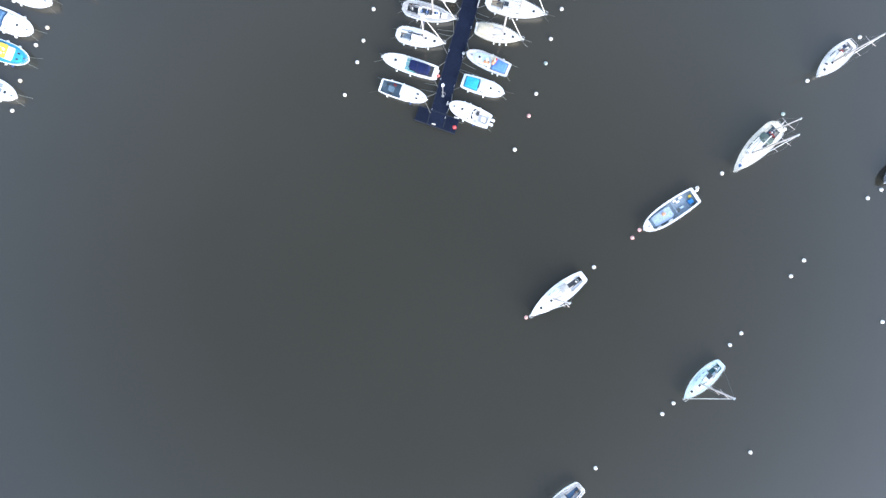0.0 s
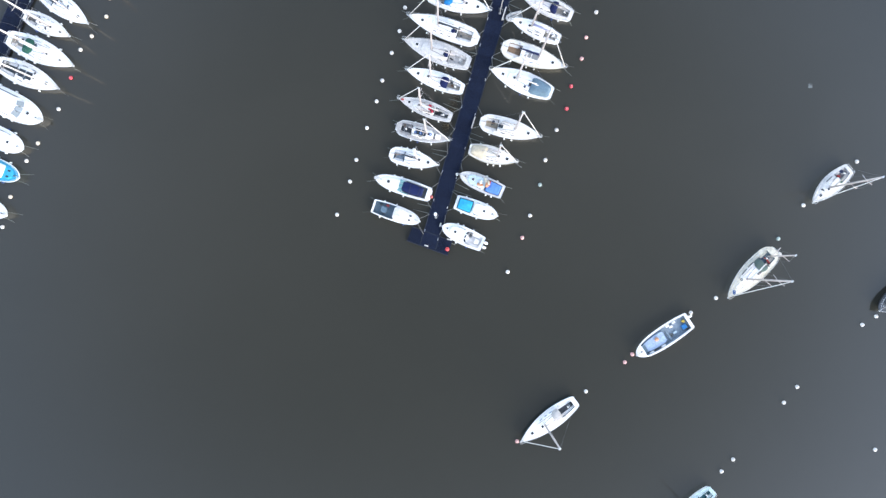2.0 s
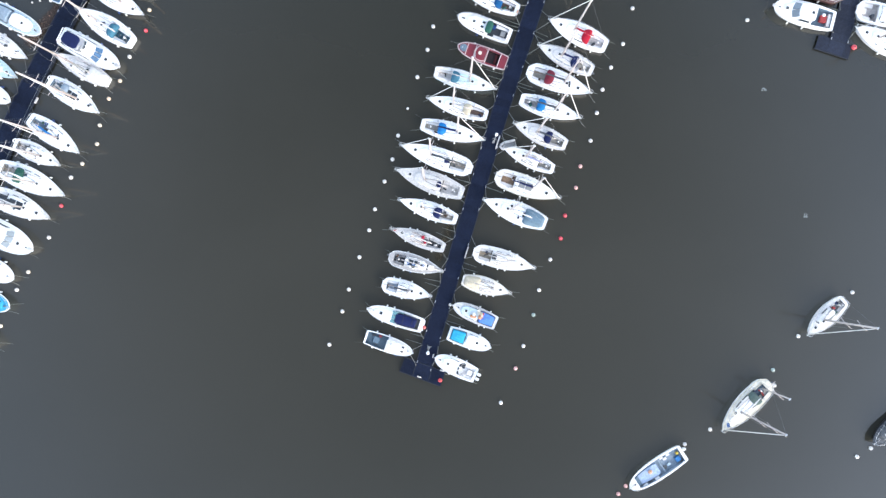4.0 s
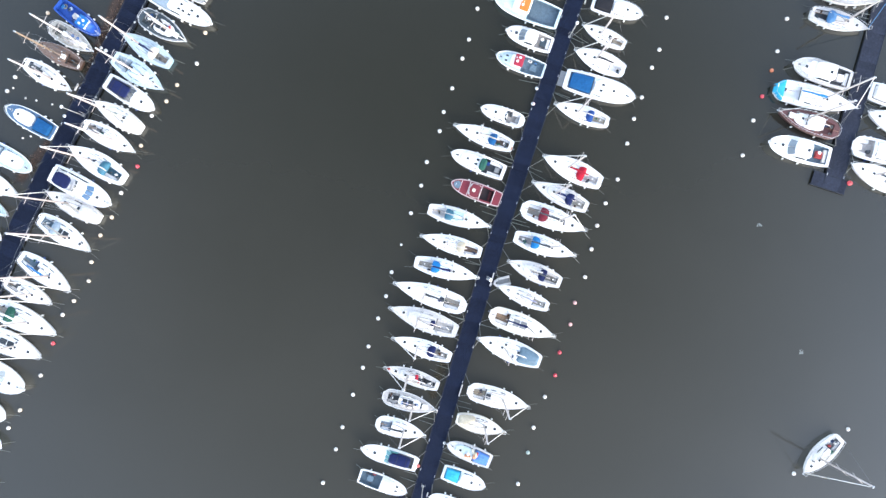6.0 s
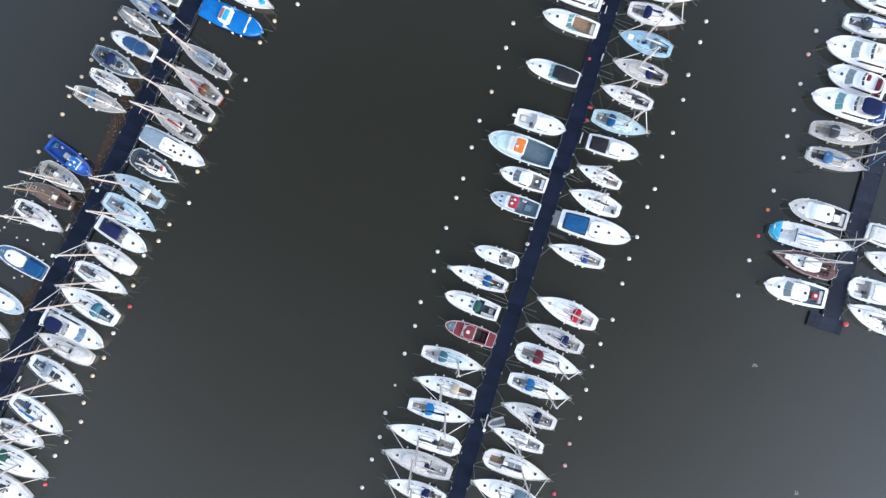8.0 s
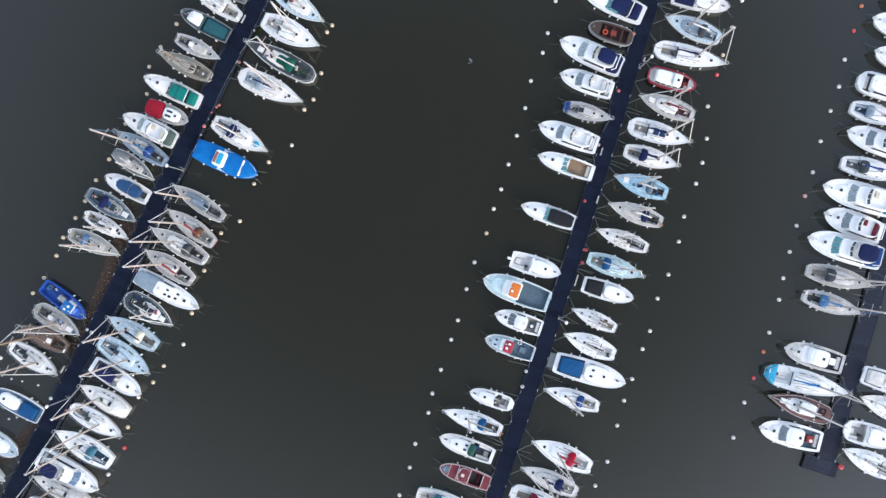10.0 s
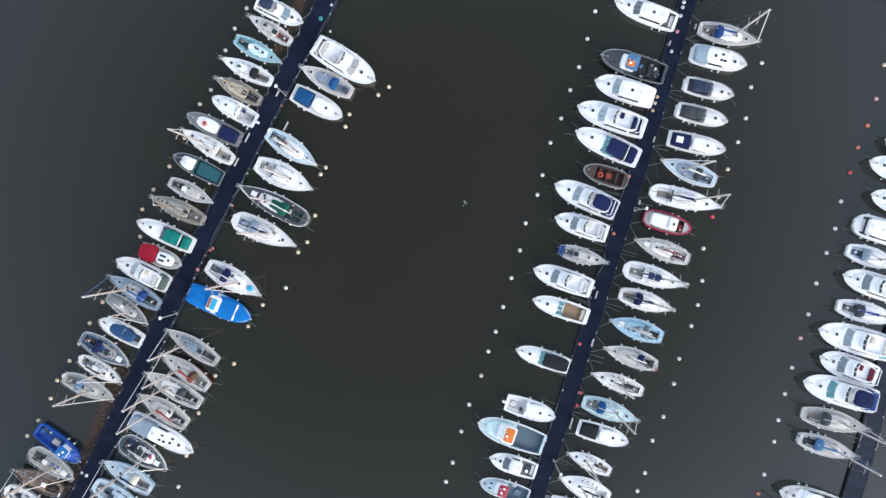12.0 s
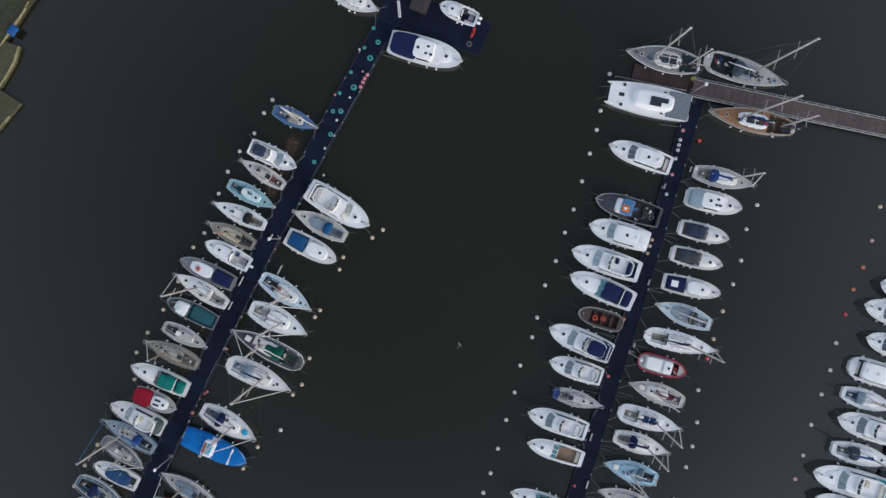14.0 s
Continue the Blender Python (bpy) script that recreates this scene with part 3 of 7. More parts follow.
    for k in range(many):
        s = loose.uniform(ca + 0.02, cb - 0.03) if (gear is None and x > -15) or k % 3 else loose.uniform(cb, 0.92)
        inside = s < cb and tent is None
        zz = h.sheer(ca) - (depth * 0.42 if inside else 0) + (rise + 0.05 if cb < s < rb else 0.03)
        c = loose.choice((DGREY, DGREY, SLATEDARK, BLACK, MGREY, NAVYGREY, GREENDK, BROWN, LGREY, REDFADE if gear else DGREY))
        yy = loose.uniform(-0.5, 0.5) * h.half(s)
        if k % 3 == 2:
            part("coiled_rope", ring("coiled_rope", 0.2, 0.07, 10, 5), loose.choice((ROPEDARK, ROPEBLUE, ROPE)), root, at=pose(h.x(s), yy, zz + 0.06))
        else:
            w, d = loose.uniform(0.14, 0.4), loose.uniform(0.1, 0.22)
            part("gear_bag", slab("gear_bag", rect(-w, w, -d, d, 0.07), [(-0.05, 0.02), (0.14, 0), (0.24, 0.06)], 0.03), cloth(c), root, WORDS[c] + " bag of gear", at=pose(h.x(s), yy, zz, 0, 0, loose.uniform(0, 180)))
    if rng.random() < 0.6:
        grab = [[(h.x(ra + 0.04 + 0.07 * k), side * h.half(0.5) * 0.48, hz + rise + 0.05 + (0.05 if k % 2 else 0)) for k in range(5)] for side in (-1, 1)]
        part("grab_rail", tubes("grab_rail", grab, 0.03, 4), TEAKMAT, root)
    # rig
    tops = [(0.58, mh or length * 1.32 + 1.2)]
    if mast == 2:
        tops = [(0.62, mh), (0.14, mh * 0.6)]
    if mast == 0:
        tops = []
    timber_rig = deck in (BROWNGREY, GREYWOOD)
    spar = timber(TAN) if timber_rig else SPAR if x < -25 and y > 60 else ALLOY
    for n, (s, height) in enumerate(tops):
        foot = h.sheer(s) + (rise if 0.3 < s < 0.72 else 0)
        mx = h.x(s)
        m = part("mast", tubes("mast", [[(mx, 0, foot - 0.1), (mx - 0.04, 0, height * 0.5), (mx - 0.1, 0, height)]], 0.15 if height > 11 else 0.12, 8, 0.8), spar, root)
        part("masthead", box("masthead", mx - 0.26, mx + 0.12, -0.1, 0.1, height - 0.02, height + 0.14), STEEL, m)
        for k in (0.55,) if height < 10 else (0.42, 0.72):
            zz = foot + (height - foot) * k
            w = 0.42 * beam * (1.15 - 0.5 * k)
            part("spreader", tubes("spreader", [[(mx - 0.12, -w, zz + 0.05), (mx, 0, zz), (mx - 0.12, w, zz + 0.05)]], 0.036, 5), ALLOY, m)
        wires = []
        for side in (-1, 1):
            yy = side * (h.half(s) - 0.06)
            w = side * 0.42 * beam * 0.9
            zz = foot + (height - foot) * 0.55
            wires.append([(mx - 0.15, yy, h.sheer(s)), (mx - 0.12, w, zz), (mx - 0.1, 0, height - 0.2)])
            wires.append([(mx - 0.5, yy, h.sheer(s)), (mx, 0, zz)])
        if n == 0 and bare:
            wires.append([(h.x(0.985), 0, h.sheer(1) + 0.1), (mx + 0.08, 0, height - 0.35)])
        if n == 0:
            wires.append([(h.x(0.015), 0, h.sheer(0) + 0.05), (mx - 0.12, 0, height)])
        part("rigging", tubes("rigging", wires, 0.010, 4), WIRE, m)
        if n == 0 and not bare:
            part("furled_genoa", tubes("furled_genoa", [[(h.x(0.985), 0, h.sheer(1) + 0.25), (mx + 0.08, 0, height - 0.35)]], 0.075, 6, 0.55), cloth(cover if cover == STEELBLUE else OFFWHITE), m,
                 "furled headsail on the forestay")
        bl = length * (0.34 if n == 0 else 0.18)
        bz = foot + 1.05
        boom = part("boom", tubes("boom", [[(mx - 0.05, 0, bz), (mx - bl, 0.06, bz + 0.03)]], 0.07, 6), spar, root)
        sail_path = [(mx - 0.08 - bl * 0.9 * k / 6, 0.03 * math.sin(k * 1.9), bz + 0.16 + 0.035 * math.sin(k * 2.3)) for k in range(7)]
        if cover or rng.random() < 0.65:
            part("sail_cover", tubes("sail_cover", [sail_path], 0.20 if cover else 0.14, 8, 0.5), cloth(cover or rng.choice((OFFWHITE, PALEGREY, PALEGREY, SANDGREY))), boom,
                 (WORDS.get(cover) or "pale") + " cover over the stowed mainsail")
    # rails
    nose, zb = h.x(1.0), h.sheer(1.0)
    arm = [(h.x(0.86), h.half(0.86) - 0.08, zb + 0.58), (h.x(0.93), max(0.3, h.half(0.93) - 0.04), zb + 0.62), (nose + 0.05, 0.27, zb + 0.64), (nose + 0.24, 0.2, zb + 0.64)]
    frame_pts = [arm + [(px, -py, pz) for px, py, pz in arm[::-1]]]
    frame_pts += [[(nose - 0.05, q * 0.06, zb), (nose + 0.05, q * 0.27, zb + 0.64)] for q in (-1, 1)]
    frame_pts += [[(h.x(0.93), q * (h.half(0.93) - 0.1), h.sheer(0.93)), (h.x(0.93), q * max(0.3, h.half(0.93) - 0.04), zb + 0.62)] for q in (-1, 1)]
    part("pulpit", tubes("pulpit", frame_pts, 0.03, 5), RAILING, root)
    st = 0.012
    yy = h.half(st) - 0.06
    z0 = h.sheer(0)
    push = [[(h.x(0.10), -h.half(0.1) + 0.08, z0 + 0.62), (h.x(st), -yy, z0 + 0.62), (h.x(st), yy, z0 + 0.62), (h.x(0.10), h.half(0.1) - 0.08, z0 + 0.62)]]
    push += [[(px, py, z0), (px, py, z0 + 0.62)] for px, py in ((h.x(st), -yy), (h.x(st), yy), (h.x(0.10), -h.half(0.1) + 0.08), (h.x(0.10), h.half(0.1) - 0.08))]
    part("pushpit", tubes("pushpit", push, 0.024, 5), STEEL, root)
    for run in rail_paths(h, 0.10, 0.88, 0.6, 7, bow=False):
        part("guard_rail", tubes("guard_rail", run, 0.034 if rails else 0.015, 4), STEEL, root)
    if rng.random() < 0.35:
        part("lifebuoy", ring("lifebuoy", 0.27, 0.075, 14, 6), gel(ORANGETAN if rng.random() < 0.2 else WHITE), root, at=pose(h.x(0.015), yy * 0.55, z0 + 0.45, 0, 80))
    if rng.random() < 0.3 and tent is None:
        part("outboard_motor", slab("outboard_motor", rect(-0.18, 0.18, -0.14, 0.14, 0.06), [(-0.35, 0.08), (0.1, 0), (0.3, 0.05)]), ENGINE, root, at=pose(h.x(0) - 0.16, yy * 0.5, z0))
    part("anchor", tubes("anchor", [[(h.x(0.93), 0, h.sheer(0.95) + 0.1), (h.x(1.0) + 0.18, 0, h.sheer(1) + 0.06)], [(h.x(1.0) + 0.1, -0.16, h.sheer(1)), (h.x(1.0) + 0.22, 0, h.sheer(1) + 0.02), (h.x(1.0) + 0.1, 0.16, h.sheer(1))]], 0.04), STEEL, root)
    if rails:
        for k in range(4):
            s = rng.uniform(0.36, 0.9)
            part("coiled_rope", ring("coiled_rope", 0.17, 0.07, 10, 5), rng.choice((ROPE, ROPEBLUE, ROPEDARK)), root, at=pose(h.x(s), rng.uniform(-0.5, 0.5) * h.half(s), h.sheer(s) + (rise if s < rb else 0) + 0.1))
        if not well:
            part("dinghy_locker", box("dinghy_locker", h.x(0.74), h.x(0.74) + 0.9, -0.4, 0.4, h.sheer(0.74) - 0.05, h.sheer(0.74) + 0.42), gel(OFFWHITE), root)
    if not free:
        add_fenders(root, h, rng)
    return root


def glazed(root, x0, x1, half0, half1, z0, z1, c, panes=3, name="windscreen"):
    """A raked windscreen of separate panes; x0 is its foot, x1 its top."""
    bar = 0.05
    for k in range(panes):
        a, b = -1 + 2 * k / panes, -1 + 2 * (k + 1) / panes
        curve = lambda u: 0.28 * u * u
        verts = []
        for u in (a + bar, (a + b) / 2, b - bar):
            verts += [(x0 - curve(u), u * half0, z0), (x1 - curve(u), u * half1, z1)]
        part(name, mesh(name, verts, [(0, 2, 3, 1), (2, 4, 5, 3)]), tinted(c), root)


def motor(x, y, turn, length, beam, style, deck=WHITE, roof=WHITE, hull=WHITE, sole=MGREY, screen=None, canopy=None, tent=None, hood=None, aft=None, seats=None,
          outboards=0, gunwale=None, stern="transom", platform=None, box_top=None, ports=0, aftdeck=0.0, ring_on_roof=False, blind=False, topcover=None, full=False, free=False):
    """A motor boat: fly (flybridge), hard (hardtop), sport, cuddy, wheel (wheelhouse), workboat, open or cover."""
    h, rng = start(length, beam, False, stern, (0.85 if style in ("fly", "hard", "sport") else 0.7) + 0.03 * length)
    words = {"fly": "flybridge motor cruiser", "hard": "hardtop motor cruiser", "sport": "sports cruiser", "cuddy": "small cabin cruiser", "wheel": "wheelhouse fishing boat",
             "workboat": "open-decked work boat", "open": "open fishing boat", "cover": "motor boat under a full cover"}[style]
    bits = [WORDS[c] + " " + w for c, w in ((canopy, "canopy"), (tent, "cockpit cover"), (hood, "hood"), (aft, "aft cover"), (seats, "seats")) if c]
    if style == "wheel":
        bits.append(WORDS[roof] + " wheelhouse roof")
    root = thing({"wheel": "fishing_boat", "open": "open_boat", "workboat": "work_boat"}.get(style, "motor_cruiser"), x, y, 0, turn,
                 describe(hull if style == "cover" else deck, words, bits, "on a mooring" if free else "at a pontoon"), "motorboat", "" if free else "moored boats")
    BOATS.append((root, x, y, turn, length, h, free))
    part("hull", hull_mesh(h), gel(hull), root)
    part("gunwale", rim_mesh(h, 0.09, 0.05), gel(gunwale or (tent if style == "cover" else WHITE if deck in (PALEBLUE, CYAN, SLATEBLUE) else deck)), root)
    glass = screen or DARKGLASS
    # paler panes put the sky's reflection into the glass colour of these windscreens
    if style in ("fly", "hard") and glass == DARKGLASS:
        glass = rng.choice(((0.28, 0.33, 0.34), (0.12, 0.135, 0.15), (0.36, 0.43, 0.46), (0.20, 0.23, 0.25)))
    wells = {"fly": (0.05, 0.20, 0.78), "hard": (0.05, 0.24, 0.80), "sport": (0.07, 0.46, 0.78), "cuddy": (0.06, 0.40, 0.80), "wheel": (0.04, 0.46, 0.88),
             "workboat": (0.04, 0.56, 0.84), "open": (0.05, 0.86, 0.84), "cover": (0.0, 0.0, 0.8)}[style]
    ca, cb, share = wells
    cb = aftdeck or cb
    if stern == "round":
        ca += 0.06
    depth = 0.62
    deck_me, well = deck_meshes(h, ca, cb, share, depth)
    part("deck", deck_me, deck_paint(deck), root)
    if well:
        part("cockpit", well, deck_paint(sole), root, WORDS.get(sole, "grey") + " cockpit floor")
    hz = h.sheer(0.5)
    low = h.sheer(ca) - depth
    loose = random.Random(int(abs(x * 91 + y * 57)))
    if style != "cover":
        part("windlass", slab("windlass", rect(-0.16, 0.16, -0.11, 0.11, 0.04), [(-0.06, 0), (0.12, 0.01), (0.2, 0.05)]), ENGINE if loose.random() < 0.6 else STEEL, root, at=pose(h.x(0.905), loose.uniform(-0.08, 0.08), h.sheer(0.9) + 0.03))
    if style in ("fly", "hard"):
        ra, rb = max(0.20, aftdeck), 0.66
        rise = 0.95
        part("cabin", slab("cabin", plan(h, ra, rb - 0.03, 0.80, power=6), [(hz - 0.15, 0), (hz + 0.35, 0.03), (hz + rise - 0.08, 0.20), (hz + rise, 0.32)], 0.05), gel(roof), root)
        part("foredeck_trunk", slab("foredeck_trunk", plan(h, rb - 0.02, 0.88, 0.62, power=2.6), [(hz - 0.1, 0), (hz + 0.22, 0.05), (hz + 0.30, 0.18)], 0.05, smooth=True), gel(deck), root)
        fx = h.x(rb - 0.03)
        if not blind:
            glazed(root, fx + 0.78, fx - 0.12, h.half(rb) * 0.74, h.half(rb) * 0.60, hz + 0.36, hz + rise + 0.01, glass, rng.choice((2, 3, 3)))
        part("screen_base", slab("screen_base", plan(h, rb - 0.04, rb + 0.065, 0.76, power=5), [(hz - 0.1, 0), (hz + 0.33, 0.0), (hz + 0.36, 0.05)]), gel(roof), root)
        for side in (-1, 1):
            q = [(h.x(s), side * (h.half(s) * 0.80 + e), z) for s, z, e in ((ra + 0.05, hz + 0.38, 0.02), (rb - 0.06, hz + 0.38, 0.02), (rb - 0.10, hz + 0.8, -0.12), (ra + 0.05, hz + 0.8, -0.12))]
            part("window", mesh("window", q, [(0, 1, 2, 3) if side < 0 else (3, 2, 1, 0)]), tinted(DARKGLASS), root)
        top = hz + rise
        if style == "fly":
            fa, fb = 0.13, 0.50
            fl = part("flybridge", slab("flybridge", plan(h, fa, fb, 0.74, power=4), [(top - 0.06, 0.05), (top + 0.10, 0), (top + 0.14, 0.06)], 0.0, True), gel(roof), root)
            outline = plan(h, fa + 0.01, fb - 0.01, 0.72, power=4)
            n = len(outline)
            verts, faces = [], []
            for qx, qy in outline:
                cxm = h.x((fa + fb) / 2)
                ix, iy = cxm + (qx - cxm) * 0.92, qy * 0.86
                verts += [(qx, qy, top + 0.12), (qx, qy * 0.99, top + 0.58), (ix, iy, top + 0.58), (ix, iy, top + 0.13)]
            for i in range(n):
                j = (i + 1) % n
                for k in range(3):
                    faces.append((i * 4 + k, j * 4 + k, j * 4 + k + 1, i * 4 + k + 1))
            part("coaming", mesh("coaming", verts, faces), gel(roof), fl)
            sc = cloth(seats or rng.choice((OFFWHITE, CREAM, WHITE)))
            w = h.half(0.3) * 0.5
            part("seat", box("seat", h.x(fa + 0.04), h.x(fa + 0.04) + 0.6, -w, w, top + 0.12, top + 0.48), sc, fl)
            part("seat", box("seat", h.x(fb - 0.14), h.x(fb - 0.14) + 0.55, -w, -0.1, top + 0.12, top + 0.5), sc, fl)
            part("helm", box("helm", h.x(fb - 0.065), h.x(fb - 0.065) + 0.35, -w, w, top + 0.12, top + 0.66), gel(OFFWHITE), fl)
            glazed(fl, h.x(fb) - 0.02, h.x(fb) - 0.28, w * 1.2, w * 1.12, top + 0.56, top + 0.84, DARKGLASS, 3)
            part("radar_arch", tubes("radar_arch", [[(h.x(fa + 0.01), -w * 1.4, top + 0.1), (h.x(fa - 0.02), -w * 1.25, top + 1.1), (h.x(fa - 0.03), w * 1.25, top + 1.1), (h.x(fa + 0.01), w * 1.4, top + 0.1)]], 0.09, 6), gel(WHITE), fl)
            if canopy:
                part("bimini", slab("bimini", plan(h, fa + 0.03, fb - 0.08, 0.62, power=4), [(top + 1.25, 0.02), (top + 1.38, 0.05), (top + 1.44, 0.3)], 0.05, True, True), cloth(canopy), root, WORDS[canopy] + " canvas bimini")
                part("bimini_frame", tubes("bimini_frame", [[(h.x(q), -w * 1.2, top + 0.5), (h.x(q), -w * 1.1, top + 1.27), (h.x(q), w * 1.1, top + 1.27), (h.x(q), w * 1.2, top + 0.5)] for q in (fa + 0.06, fb - 0.12)], 0.025, 4), STEEL, root)
        else:
            part("hardtop", slab("hardtop", plan(h, max(0.17, aftdeck - 0.02), 0.56, 0.70, power=5), [(top - 0.03, 0.08), (top + 0.05, 0.0), (top + 0.10, 0.1)], 0.05, True), gel(roof), root)
            hatch(root, h, 0.40, 0.55, lift=top + 0.12 - h.sheer(0.4) - 0.06 * h.half(0.4), c=DARKGLASS if rng.random() < 0.5 else PALEGREY)
            if not blind:
                part("radar_dome", slab("radar_dome", [(0.26 * math.cos(k * 0.6283), 0.26 * math.sin(k * 0.6283)) for k in range(10)], [(0, 0.03), (0.12, 0), (0.2, 0.08)], 0.02), gel(WHITE), root, at=pose(h.x(0.24), 0, top + 0.14))
        hatch(root, h, 0.79, 0.56, lift=0.22)
        if aft:
            part("aft_canopy", slab("aft_canopy", plan(h, 0.03, ra + 0.02, 0.84, power=6), [(hz, 0), (hz + 0.85, 0.08), (hz + 0.98, 0.3)], 0.05), cloth(aft), root, WORDS[aft] + " canvas aft canopy")
        elif tent:
            part("aft_canopy", slab("aft_canopy", plan(h, 0.03, ra + 0.06, 0.86, power=6), [(hz - 0.1, 0), (hz + 0.95, 0.08), (hz + 1.02, 0.3)], 0.05), cloth(tent), root, WORDS[tent] + " canvas aft canopy")
        else:
            part("transom_seat", box("transom_seat", h.x(ca) + 0.06, h.x(ca) + 0.6, -h.half(0.1) * 0.62, h.half(0.1) * 0.62, low, low + 0.45), cloth(seats or OFFWHITE), root)
        if box_top:
            part("engine_box", box("engine_box", h.x(0.13), h.x(0.13) + 1.0, -0.55, 0.55, low, low + 0.6), cloth(box_top), root)
    elif style == "sport":
        rb = 0.56
        part("foredeck_trunk", slab("foredeck_trunk", plan(h, rb - 0.06, 0.90, 0.70, power=2.8), [(hz - 0.1, 0), (hz + 0.25, 0.06), (hz + 0.36, 0.2)], 0.07, smooth=True), gel(deck), root)
        hatch(root, h, 0.76, 0.55, lift=0.30)
        w = h.half(rb) * 0.80
        glazed(root, h.x(rb + 0.035), h.x(rb - 0.055), w * 0.98, w * 0.86, hz + 0.22, hz + 0.86, glass, 3)
        for side in (-1, 1):
            q = [(h.x(s), side * wy, z) for s, wy, z in ((rb - 0.01, w, hz + 0.15), (0.36, w * 1.06, hz + 0.15), (0.38, w * 0.95, hz + 0.75), (rb - 0.06, w * 0.9, hz + 0.82))]
            part("side_window", mesh("side_window", q, [(3, 2, 1, 0) if side < 0 else (0, 1, 2, 3)]), tinted(glass), root)
        if canopy:
            part("canopy", slab("canopy", plan(h, 0.03 if full else 0.13 if aft is None else 0.24, rb - 0.045, 0.80 if full else 0.66 if aft is None else 0.74, power=7), [(hz + 0.1, 0), (hz + 0.8, 0.08), (hz + 0.98, 0.22), (hz + 1.02, 0.42)], 0.06), cloth(canopy), root, WORDS[canopy] + " canvas cockpit canopy")
            for q in (0.2, 0.36) if aft is None else (0.38,):
                hoop = [(h.x(q), y * h.half(q) * (0.8 if full else 0.66 if aft is None else 0.74), hz + 1.09 - 0.3 * abs(y) ** 5) for y in (-0.95, -0.8, -0.4, 0, 0.4, 0.8, 0.95)]
                part("canopy_hoop", tubes("canopy_hoop", [hoop], 0.03, 5), RUBBER, root, "dark seam over a canopy hoop")
            if aft:
                part("canopy_arch", tubes("canopy_arch", [[(h.x(0.235), -h.half(0.22) * 0.86, hz), (h.x(0.215), -h.half(0.22) * 0.72, hz + 1.12), (h.x(0.215), h.half(0.22) * 0.72, hz + 1.12), (h.x(0.235), h.half(0.22) * 0.86, hz)]], 0.08, 6), gel(WHITE), root)
        if aft:
            part("aft_canopy", slab("aft_canopy", plan(h, 0.06, 0.205, 0.72, power=7), [(hz, 0), (hz + 0.6, 0.08), (hz + 0.8, 0.3)], 0.05), cloth(aft), root, WORDS[aft] + " canvas aft cover")
        elif not canopy:
            part("transom_seat", box("transom_seat", h.x(ca) + 0.06, h.x(ca) + 0.62, -h.half(0.1) * 0.66, h.half(0.1) * 0.66, low, low + 0.5), cloth(CREAM), root)
        if not canopy and sole != TAN:
            for side in (-1, 1):
                part("side_seat", box("side_seat", h.x(0.2), h.x(0.36), side * h.half(0.3) * 0.5 - 0.3, side * h.half(0.3) * 0.5 + 0.3, low, low + 0.45), cloth(CREAM), root)
            part("helm_seat", box("helm_seat", h.x(0.4), h.x(0.4) + 0.5, -0.7, -0.1, low, low + 0.8), cloth(OFFWHITE), root)
            part("dashboard", slab("dashboard", plan(h, 0.47, 0.53, 0.66, power=9), [(low, 0), (hz + 0.3, 0.02), (hz + 0.36, 0.06)]), gel(MGREY), root, "grey dashboard under the windscreen")
    elif style == "cuddy":
        ra, rb = cb + 0.01, 0.82
        part("cabin", slab("cabin", plan(h, ra, rb, 0.74, power=3.4), [(hz - 0.15, 0), (hz + 0.34, 0.05), (hz + 0.52, 0.16), (hz + 0.56, 0.3)], 0.05, smooth=False), gel(roof), root)
        hatch(root, h, 0.66 + 0.06 * rng.random(), 0.48, lift=0.46)
        hatch(root, h, 0.88, 0.32)
        for side in (-1, 1):
            q = [(h.x(s), side * (h.half(s) * 0.74 + e), z) for s, z, e in ((ra + 0.05, hz + 0.12, 0.015), (rb - 0.14, hz + 0.12, 0.015), (rb - 0.16, hz + 0.36, -0.07), (ra + 0.06, hz + 0.36, -0.07))]
            part("window", mesh("window", q, [(0, 1, 2, 3) if side < 0 else (3, 2, 1, 0)]), tinted(DARKGLASS), root)
        if tent:
            part("cockpit_cover", slab("cockpit_cover", plan(h, -0.01, cb, 1.0, power=5) if tent == REDTARP else plan(h, 0.075, cb - 0.015, 0.70, power=16), [(hz - 0.12, 0), (hz + 0.42, 0.05), (hz + 0.60, 0.16), (hz + 0.62, 0.5)], 0.07), cloth(tent), root, WORDS[tent] + " canvas cockpit cover")
            if box_top:
                part("hatch_board", box("hatch_board", h.x(0.13), h.x(0.13) + 1.1, -0.5, 0.5, hz + 0.6, hz + 0.72), gel(box_top), root)
        else:
            w = h.half(rb - 0.3) * 0.70
            glazed(root, h.x(ra + 0.05), h.x(ra + 0.01), w, w * 0.92, hz + 0.5, hz + 0.86, glass, 3)
            for me in bench_meshes(h, ca, cb - 0.1, share, depth):
                part("bench", me, deck_paint(OFFWHITE), root)
            part("engine_box", box("engine_box", h.x(0.10), h.x(0.10) + 0.8, -0.42, 0.42, low, low + 0.5), cloth(OFFWHITE if sole == WHITE else rng.choice((MGREY, OFFWHITE, DGREY))), root)
            part("helm_seat", box("helm_seat", h.x(cb - 0.1), h.x(cb - 0.1) + 0.45, -0.75, -0.25, low, low + 0.75), cloth(rng.choice((OFFWHITE, NAVYBLUE, DGREY))), root)
